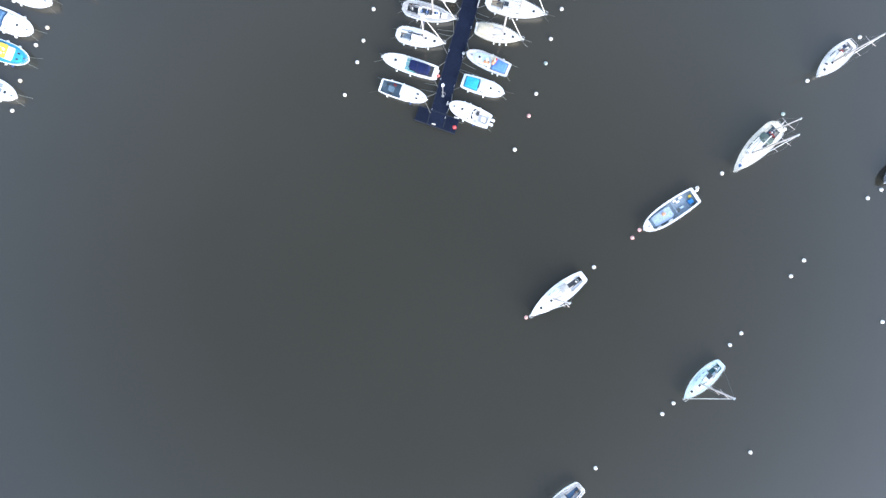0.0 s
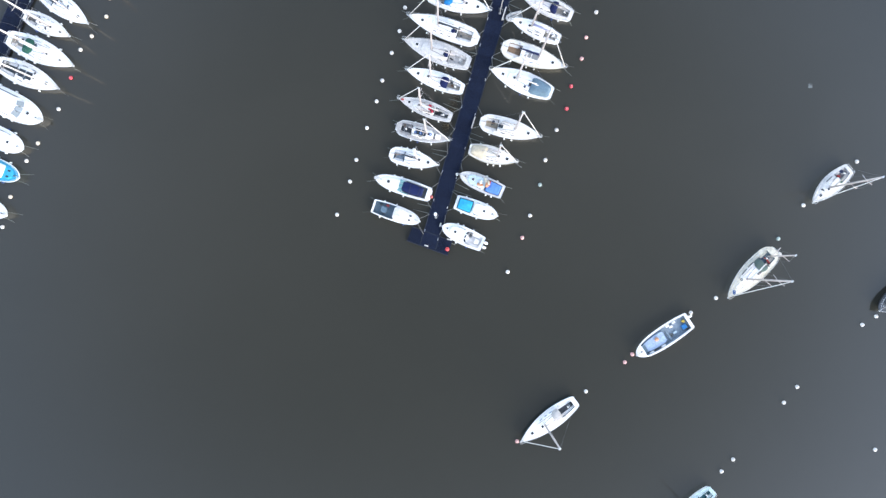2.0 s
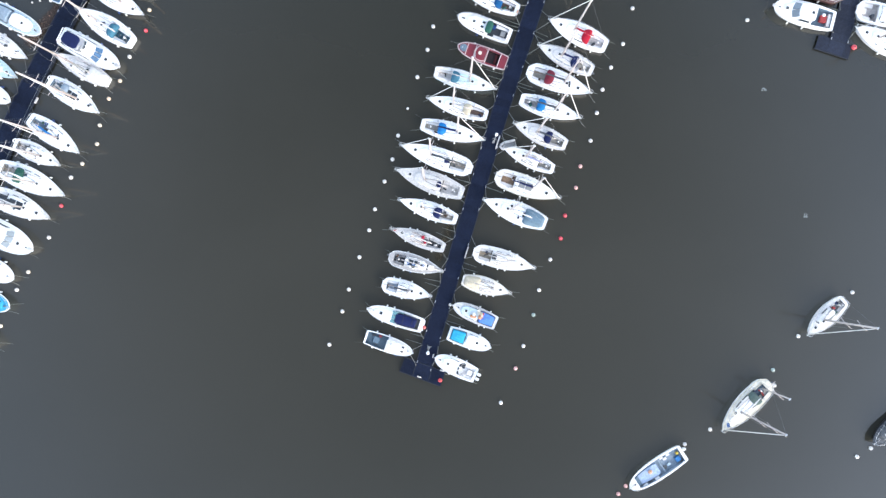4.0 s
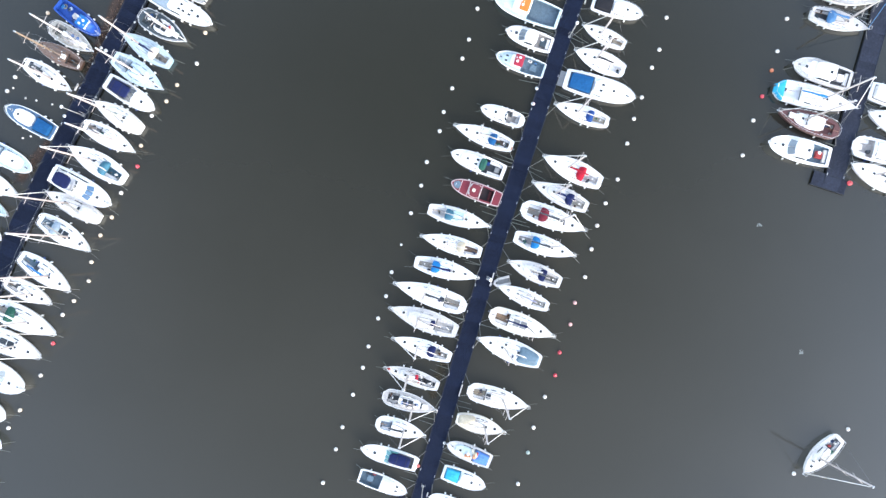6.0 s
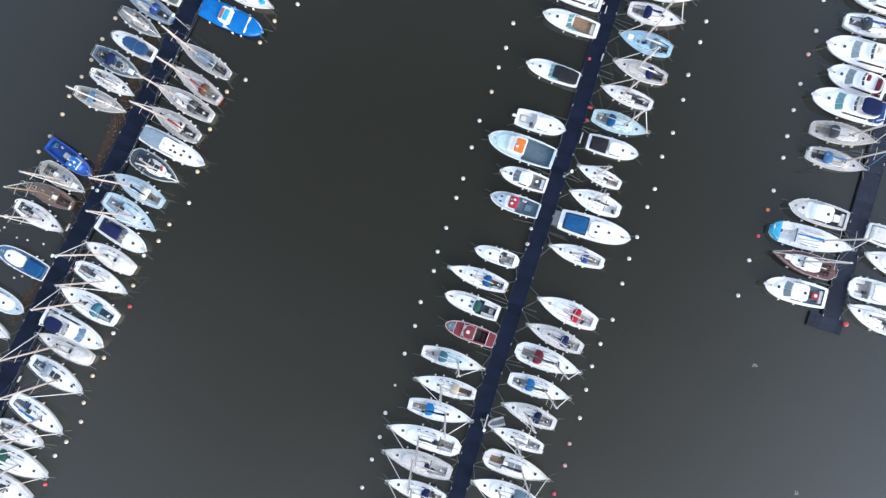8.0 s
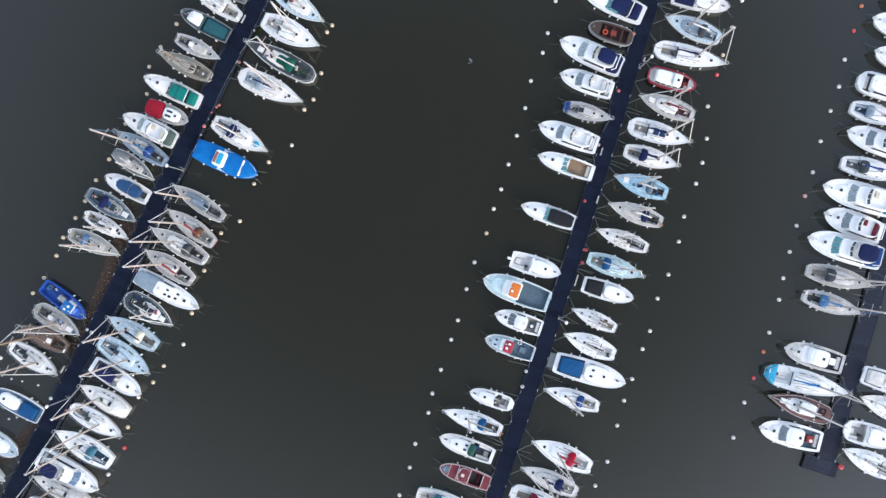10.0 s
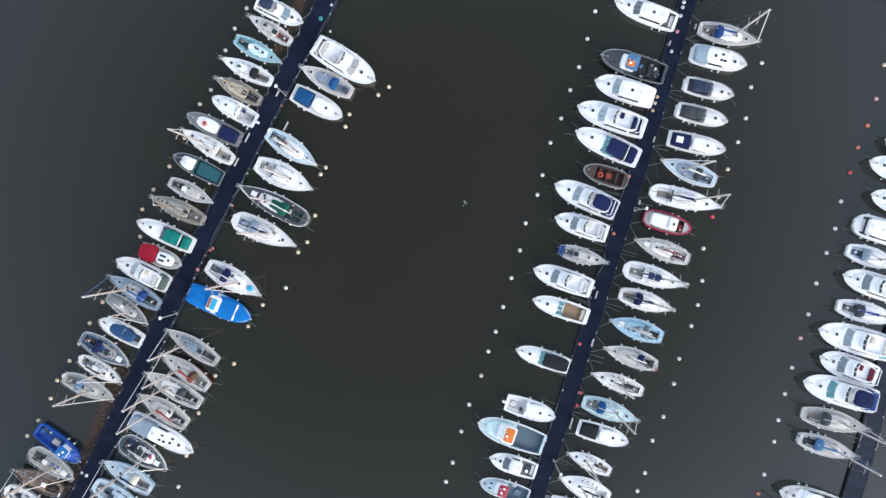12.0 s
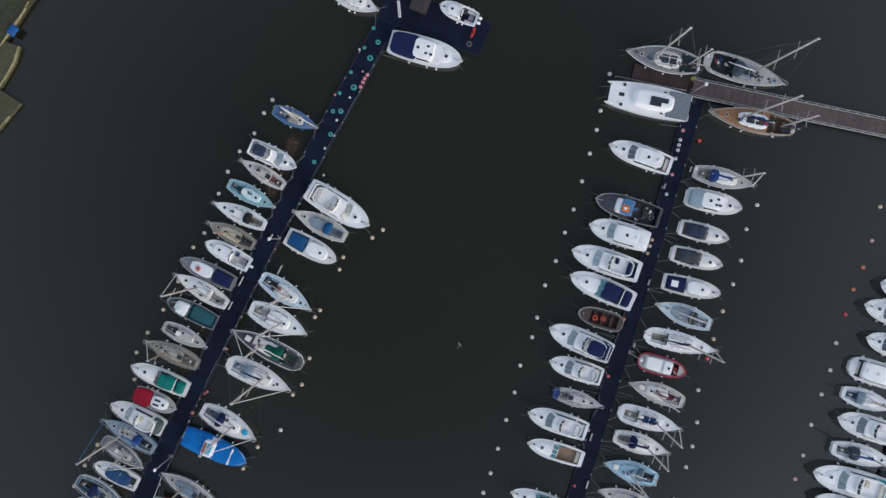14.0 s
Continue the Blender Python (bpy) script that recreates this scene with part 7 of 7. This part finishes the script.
dock_box(-24.77, 158.14, 64, 1.0)
dock_box(-58.46, 90.51, 64, 1.2)
dock_box(-65.55, 66.07, 64, 1.0)
dock_box(-29.39, 151.07, 64, 1.6)
fender_float(39.01, 174.90, (0.6,0.6,0.58), "pale round fender hung on the pontoon", 0.3, 0.62)
fender_float(38.86, 174.10, (0.6,0.6,0.58), "pale round fender hung on the pontoon", 0.3, 0.62)
fender_float(38.71, 173.30, (0.6,0.6,0.58), "pale round fender hung on the pontoon", 0.3, 0.62)
fender_float(39.40, 176.40, (0.6,0.25,0.27), "pink round fender hung on the pontoon", 0.3, 0.62)
fender_float(38.40, 171.97, (0.6,0.6,0.58), "pale round fender hung on the pontoon", 0.3, 0.62)
fender_float(37.96, 169.48, (0.6,0.25,0.27), "pink round fender hung on the pontoon", 0.3, 0.62)
fender_float(37.17, 166.37, (0.6,0.6,0.58), "pale round fender hung on the pontoon", 0.28, 0.62)
fender_float(-10.17, 183.88, (0.62,0.22,0.24), "pink float in a row along the pontoon edge", 0.3, 0.62)
fender_float(-10.60, 183.34, (0.62,0.22,0.24), "pink float in a row along the pontoon edge", 0.3, 0.62)
fender_float(-10.85, 182.72, (0.62,0.22,0.24), "pink float in a row along the pontoon edge", 0.3, 0.62)
fender_float(-11.19, 182.01, (0.62,0.22,0.24), "pink float in a row along the pontoon edge", 0.3, 0.62)
fender_float(24.57, 111.98, (0.62,0.08,0.09), "red round fender on the pontoon edge", 0.26, 0.62)
fender_float(23.98, 109.97, (0.62,0.08,0.09), "red round fender on the pontoon edge", 0.26, 0.62)
fender_float(15.57, 92.39, (0.6,0.6,0.58), "pale round fender on the pontoon edge", 0.28, 0.62)
fender_float(15.00, 89.92, (0.6,0.6,0.58), "pale round fender on the pontoon edge", 0.28, 0.62)
fender_float(15.09, 89.92, (0.6,0.4,0.4), "pale pink fender on the pontoon edge", 0.28, 0.62)
fender_float(24.10, 119.80, (0.62,0.08,0.09), "red round fender on the pontoon edge", 0.26, 0.62)
fender_float(26.07, 128.76, (0.6,0.45,0.42), "pale pink fender on the pontoon edge", 0.26, 0.62)
fender_float(35.16, 159.17, (0.6,0.4,0.25), "pale orange fender on the pontoon edge", 0.28, 0.62)
fender_float(34.83, 158.18, (0.6,0.45,0.42), "pale pink fender on the pontoon edge", 0.28, 0.62)
fender_float(34.51, 157.01, (0.6,0.4,0.2), "pale orange fender on the pontoon edge", 0.28, 0.62)
fender_float(31.08, 146.56, (0.62,0.22,0.12), "orange fender on the pontoon edge", 0.3, 0.62)
fender_float(28.95, 137.45, (0.62,0.15,0.15), "red fender on the pontoon edge", 0.28, 0.62)
fender_float(1.06, 22.96, (0.6,0.06,0.06), "red buoy lying on the pontoon head", 0.34, 0.62)
fender_float(66.18, 78.57, (0.62,0.07,0.08), "red buoy at the pontoon head", 0.42, 0.62)
fender_float(24.34, 112.06, (0.62,0.08,0.09), "red round fender on the pontoon edge", 0.24, 0.62)
fender_float(-1.75, 31.34, (0.62,0.15,0.13), "red fender on the pontoon edge", 0.28, 0.62)
fender_float(2.33, 35.11, (0.6,0.6,0.58), "pale fender on the pontoon edge", 0.26, 0.62)
fender_float(20.53, 93.25, (0.6,0.55,0.52), "pale fender on the pontoon edge", 0.26, 0.62)
fender_float(-36.84, 129.96, (0.62,0.2,0.17), "red float on the pontoon edge", 0.3, 0.62)
fender_float(-34.93, 133.07, (0.62,0.2,0.17), "red float on the pontoon edge", 0.22, 0.62)
fender_float(-31.51, 140.26, (0.62,0.2,0.17), "red float on the pontoon edge", 0.22, 0.62)
fender_float(-34.54, 133.40, (0.62,0.2,0.17), "red float on the pontoon edge", 0.24, 0.62)
fender_float(-60.27, 85.84, (0.6,0.6,0.58), "pale float on the pontoon edge", 0.28, 0.62)
fender_float(-53.97, 96.56, (0.6,0.6,0.58), "pale float on the pontoon edge", 0.3, 0.62)
fender_float(-54.71, 96.99, (0.6,0.6,0.58), "pale float on the pontoon edge", 0.24, 0.62)
rope_coil(-9.35, 191.17, r=0.23)
rope_coil(-8.60, 189.00, r=0.33)
rope_coil(-10.70, 188.08, r=0.22)
rope_coil(-9.78, 186.52, r=0.39)
rope_coil(-12.74, 184.26, r=0.22)
rope_coil(-12.25, 181.89, r=0.41)
rope_coil(-14.45, 180.96, r=0.22)
rope_coil(-15.46, 178.12, r=0.27)
rope_coil(-14.22, 178.15, r=0.33)
rope_coil(-15.74, 174.50, r=0.31)
rope_coil(-18.24, 170.11, r=0.28)
fender_float(-11.49, 187.79, (0.6,0.6,0.58), "small pale float on the pontoon deck", 0.19, 0.62)
fender_float(-10.89, 184.39, (0.6,0.3,0.3), "small pink float on the pontoon deck", 0.19, 0.62)
fender_float(-12.84, 180.30, (0.6,0.6,0.58), "small pale float on the pontoon deck", 0.2, 0.62)
fender_float(-15.15, 180.68, (0.6,0.2,0.2), "small red float on the pontoon deck", 0.2, 0.62)
fender_float(-14.81, 176.73, (0.6,0.6,0.58), "small pale float on the pontoon deck", 0.22, 0.62)
fender_float(-16.59, 172.27, (0.6,0.6,0.58), "small pale float on the pontoon deck", 0.2, 0.62)
fender_float(42.02, 174.88, (0.62,0.05,0.05), "red float on the pontoon edge", 0.3, 0.62)
fender_float(-16.69, 168.10, (0.6,0.6,0.58), "small pale float on the pontoon deck", 0.2, 0.62)
rope_coil(5.63, 189.06, c=(0.10, 0.11, 0.11))
tender(10.91, 61.16, 195, 2.6, 1.5, PALEGREY)


hut = thing("timber_hut", -2.02, 195.01, 0.46, -18, "low brown timber hut on the floating platform", "hut")
part("walls", box("walls", -1.2, 1.2, -1.3, 1.3, 0, 1.2, 0.05), BROWNDECK, hut)
part("roof", slab("roof", rect(-1.4, 1.4, -1.5, 1.5, 0.05), [(1.2, 0), (1.28, 0), (1.5, 0.7)], 0.05, True), timber((0.034, 0.025, 0.023)), hut)
plank = thing("boarding_plank", -5.44, 194.41, 0.46, 97, "white boarding plank lying on the platform", "plank")
part("board", box("board", -1.5, 1.1, -0.22, 0.22, 0, 0.12), gel(OFFWHITE), plank)
part("grip_strip", box("grip_strip", -1.4, 1.0, -0.05, 0.05, 0.12, 0.15), gel(LGREY), plank)
kayak = thing("kayak", 6.20, 190.83, 0.46, 70, "red plastic kayak lying on the platform edge", "kayak")
part("hull", slab("hull", [(0.95 * math.cos(k * 0.4488), 0.26 * math.sin(k * 0.4488)) for k in range(14)], [(0, 0.1), (0.15, 0), (0.3, 0.1)], 0.04), gel((0.55, 0.03, 0.03)), kayak)
part("seat_well", slab("seat_well", rect(-0.3, 0.25, -0.12, 0.12, 0.05), [(0.28, 0), (0.35, 0.02)]), gel(BLACK), kayak)


hose_path, rng = [], random.Random(5)
for (ax, ay), (bx, by) in zip(WEST, WEST[1:]):
    span = math.hypot(bx - ax, by - ay)
    for k in range(int(span / 0.8)):
        u = k * 0.8 / span
        off = 1.40 + 0.07 * math.sin(k * 0.21) + 0.05 * math.sin(k * 0.83) + rng.uniform(-0.05, 0.05)
        hose_path.append((ax + (bx - ax) * u + (by - ay) / span * off, ay + (by - ay) * u - (bx - ax) / span * off, 0.53 + rng.uniform(0, 0.03)))
hose_path = hose_path[8:-4]
solid("water_hose", 0, 0, 0, 0, tubes("water_hose", [hose_path], 0.016, 5), surface("hose_plastic", (0.34, 0.35, 0.35), 0.5, stain=0.5), "long pale hose lying along the pontoon edge", "hose")


for n in range(16):
    k = len(hose_path) // 3 + int((n + rng.uniform(-0.35, 0.35)) * len(hose_path) * 0.6 / 16)
    fender_float(hose_path[k][0] + 0.12, hose_path[k][1], (0.62, 0.60, 0.57) if n % 4 else (0.60, 0.20, 0.16), "small pale float tied along the pontoon edge" if n % 4 else "small red float tied along the pontoon edge", 0.17, 0.62)


# ---- weed and scum along the pontoons ----
def weed_material(c):
    """Brown weed that thins out raggedly into clear water."""
    m, nd, ln, bsdf = nodes_of("weed_film")
    place = nd.new("ShaderNodeTexCoord")
    axis = nd.new("ShaderNodeSeparateXYZ")
    ln.new(place.outputs["Generated"], axis.inputs[0])
    edges = []
    for out, soft in (("X", 0.18), ("Y", 0.5)):
        near = nd.new("ShaderNodeMath")
        near.operation = "PINGPONG"
        near.inputs[1].default_value = 0.5
        ln.new(axis.outputs[out], near.inputs[0])
        ease = nd.new("ShaderNodeMapRange")
        ease.interpolation_type = "SMOOTHSTEP"
        ease.inputs["From Max"].default_value = soft
        ln.new(near.outputs[0], ease.inputs["Value"])
        edges.append(ease)
    body = nd.new("ShaderNodeMath")
    body.operation = "MULTIPLY"
    ln.new(edges[0].outputs[0], body.inputs[0])
    ln.new(edges[1].outputs[0], body.inputs[1])
    big, small = nd.new("ShaderNodeTexNoise"), nd.new("ShaderNodeTexNoise")
    for tex, size, detail in ((big, 0.55, 6), (small, 4.0, 4)):
        tex.inputs["Scale"].default_value, tex.inputs["Detail"].default_value = size, detail
        ln.new(place.outputs["Object"], tex.inputs["Vector"])
    ragged = nd.new("ShaderNodeMath")
    ragged.operation = "ADD"
    ln.new(big.outputs["Fac"], ragged.inputs[0])
    ln.new(body.outputs[0], ragged.inputs[1])
    cover = nd.new("ShaderNodeMapRange")
    cover.inputs["From Min"].default_value, cover.inputs["From Max"].default_value = 0.62, 1.15
    cover.inputs["To Max"].default_value = 0.62
    ln.new(ragged.outputs[0], cover.inputs["Value"])
    tone = nd.new("ShaderNodeMix")
    tone.data_type = "RGBA"
    tone.inputs["A"].default_value = (c[0] * 0.3, c[1] * 0.3, c[2] * 0.3, 1)
    tone.inputs["B"].default_value = (c[0] * 1.1, c[1] * 1.0, c[2] * 0.95, 1)
    ln.new(small.outputs["Fac"], tone.inputs["Factor"])
    ln.new(tone.outputs["Result"], bsdf.inputs["Base Color"])
    ln.new(cover.outputs[0], bsdf.inputs["Alpha"])
    bsdf.inputs["Roughness"].default_value = 0.7
    bsdf.inputs["Specular IOR Level"].default_value = 0.2
    return m


def weed_mat(x, y, turn, length, width, c, seed, label):
    """A ragged film of weed with small clumps and flecks afloat in it."""
    rng = random.Random(seed)
    verts, faces = [], []
    for k in range(int(length * width * 5)):
        px, py = rng.uniform(-length / 2, length / 2) + rng.gauss(0, 0.5), rng.gauss(0, width / 2.0)
        r, n, b = rng.choice((0.04, 0.05, 0.07, 0.12)), 6, len(verts)
        ring_pts = []
        for i in range(n):
            a = 2 * math.pi * i / n
            q = r * rng.uniform(0.5, 1.15)
            ring_pts.append((px + q * math.cos(a), py + q * math.sin(a) * 0.7, 0.014 + 0.001 * (k % 5)))
        verts += ring_pts + [(px, py, 0.04 + 0.05 * rng.random())]
        faces += [(b + i, b + (i + 1) % n, b + n) for i in range(n)]
    solid("weed_flecks", x, y, 0, turn, mesh("weed_flecks", verts, faces), surface("weed", (c[0] * 2.2, c[1] * 2.0, c[2] * 1.7), 0.85, stain=0.6, coarse=0.7, fine=5, spread=0.35), "small flecks of floating weed and litter", "weed", kind="stuff")
    nx, ny = max(4, int(length / 0.8)), 6
    grid = [((i / nx - 0.5) * (length + 3), (j / ny - 0.5) * width * 2.1, 0.008 + 0.004 * rng.random()) for j in range(ny + 1) for i in range(nx + 1)]
    quads = [(j * (nx + 1) + i, j * (nx + 1) + i + 1, (j + 1) * (nx + 1) + i + 1, (j + 1) * (nx + 1) + i) for j in range(ny) for i in range(nx)]
    solid("weed_mat", x, y, 0, turn, mesh("weed_mat", grid, quads), weed_material(c), label, "weed", kind="stuff")


weed_mat(-50.75, 106.1, -111.2, 16.35, 1.5, (0.115, 0.078, 0.060), 1, "brown weed and scum floating beside the pontoon")
weed_mat(-56.55, 92.8, -115.0, 11.73, 1.3, (0.115, 0.078, 0.060), 2, "brown weed and scum floating beside the pontoon")
weed_mat(-64.41, 79.53, -125.7, 9.73, 1.3, (0.115, 0.078, 0.060), 3, "brown weed and scum floating beside the pontoon")
weed_mat(-53.0, 103.6, -109.1, 24.78, 1.3, (0.115, 0.078, 0.060), 4, "brown weed and scum floating beside the pontoon")
weed_mat(-45.35, 122.75, -118.2, 15.64, 1.3, (0.075, 0.066, 0.042), 5, "brown-green weed floating beside the pontoon")
weed_mat(-38.1, 137.35, -113.4, 12.94, 1.2, (0.075, 0.066, 0.042), 6, "brown-green weed floating beside the pontoon")
weed_mat(-23.32, 169.09, -111.9, 9.20, 1.6, (0.115, 0.078, 0.060), 7, "brown weed floating beside the pontoon")
weed_mat(-29.61, 145.08, -124.2, 1.55, 1.4, (0.05, 0.085, 0.02), 8, "bright green weed clump beside the pontoon")
weed_mat(1.07, 45.14, -106.7, 4.36, 1.0, (0.075, 0.066, 0.042), 9, "olive weed floating beside the pontoon")


# ---- pale patches drifting in the water ----
for n, (px, py, size) in enumerate(((52.1, 71.5, 0.50), (59.4, 51.2, 0.40), (5.3, 141.8, 0.30))):
    rng = random.Random(n + 50)
    verts, faces = [], []
    for k in range(18):
        qx, qy, q, first = rng.gauss(0, size * 0.5), rng.gauss(0, size * 0.4), rng.uniform(0.04, 0.14), len(verts)
        verts += [(qx + q * math.cos(i * 1.047) * rng.uniform(0.6, 1.2), qy + q * math.sin(i * 1.047), 0.006 + 0.0008 * k) for i in range(6)]
        faces.append(tuple(range(first, first + 6)))
    solid("foam_patch", px, py, 0, 30 * n, mesh("foam_patch", verts, faces), surface("foam", (0.17, 0.18, 0.17), 0.8, stain=0.5, coarse=3), "small pale patch of foam on the water", "foam", kind="stuff")

# ---- quay at the north-west ----
STONE = surface("quay_concrete", (0.085, 0.078, 0.04), 0.9, stain=0.6, coarse=0.25, fine=2, bump=0.05, spread=0.25)
EDGE = surface("quay_edge_stone", (0.30, 0.25, 0.13), 0.85, stain=0.5, coarse=0.8, fine=3, spread=0.2)
GRASS = surface("rough_grass", (0.055, 0.055, 0.023), 0.95, stain=0.7, coarse=0.3, fine=2.5, bump=0.15, spread=0.4)


def block(name, outline, z0, z1, material, label, category="quay"):
    cx, cy = outline[0]
    me = slab(name, [(x - cx, y - cy) for x, y in outline], [(z0, 0), (z1 - 0.08, 0), (z1, 0.08)])
    return solid(name, cx, cy, 0, 0, me, material, label, category, kind="structure")


block("embankment", [(-67.49, 186.91), (-64.68, 191.08), (-62.94, 193.9), (-52.0, 207.0), (-52.0, 240.0), (-140.0, 240.0), (-140.0, 150.0), (-88.0, 158.0)], -1, 1.0, GRASS, "rough olive-brown grassed quay embankment")
block("quay_platform", [(-67.55, 180.72), (-65.36, 184.54), (-64.66, 187.01), (-66.7, 187.75), (-70.5, 185.5), (-76.0, 172.0)], -1, 0.85, STONE, "weathered concrete quay platform")
block("slipway", [(-67.62, 174.23), (-66.12, 176.12), (-64.44, 178.18), (-67.65, 180.22), (-80.0, 172.5), (-84.0, 158.0)], -1, 0.7, STONE, "weathered concrete slipway corner")
for n, (ax, ay, bx, by, z) in enumerate([(-67.55, 180.72, -65.36, 184.54, 0.85), (-65.36, 184.54, -64.66, 187.01, 0.85), (-67.62, 174.23, -66.12, 176.12, 0.7), (-67.49, 186.91, -64.68, 191.08, 1.0), (-64.68, 191.08, -62.94, 193.9, 1.0)]):
    span, turn = math.hypot(bx - ax, by - ay), math.degrees(math.atan2(by - ay, bx - ax))
    count = max(2, int(span / 1.1))
    edge = thing("quay_edge", ax, ay, z, turn, "pale worn stones along the quay edge", "quay edge", kind="structure")
    rng = random.Random(n)
    for k in range(count):
        part("kerb_stone", box("kerb_stone", k * span / count + 0.02, (k + 1) * span / count - 0.02, -0.04 + rng.uniform(0, 0.05), 0.16 + rng.uniform(-0.05, 0.05), -0.3, 0.08 + rng.uniform(0, 0.04)), EDGE, edge)
tarp = thing("tarpaulin_stack", -65.43, 189.34, 0.95, 55, "blue tarpaulin over a stack on the quay", "tarpaulin")
part("cover", slab("cover", rect(-0.8, 0.8, -0.6, 0.6, 0.1), [(0, 0), (0.4, 0.04), (0.5, 0.16)], 0.06), cloth((0.02, 0.11, 0.34)), tarp)
part("lashing", tubes("lashing", [[(-0.3, -0.62, 0.1), (-0.3, -0.5, 0.54), (-0.3, 0.5, 0.54), (-0.3, 0.62, 0.1)]], 0.03, 5), ROPE, tarp)
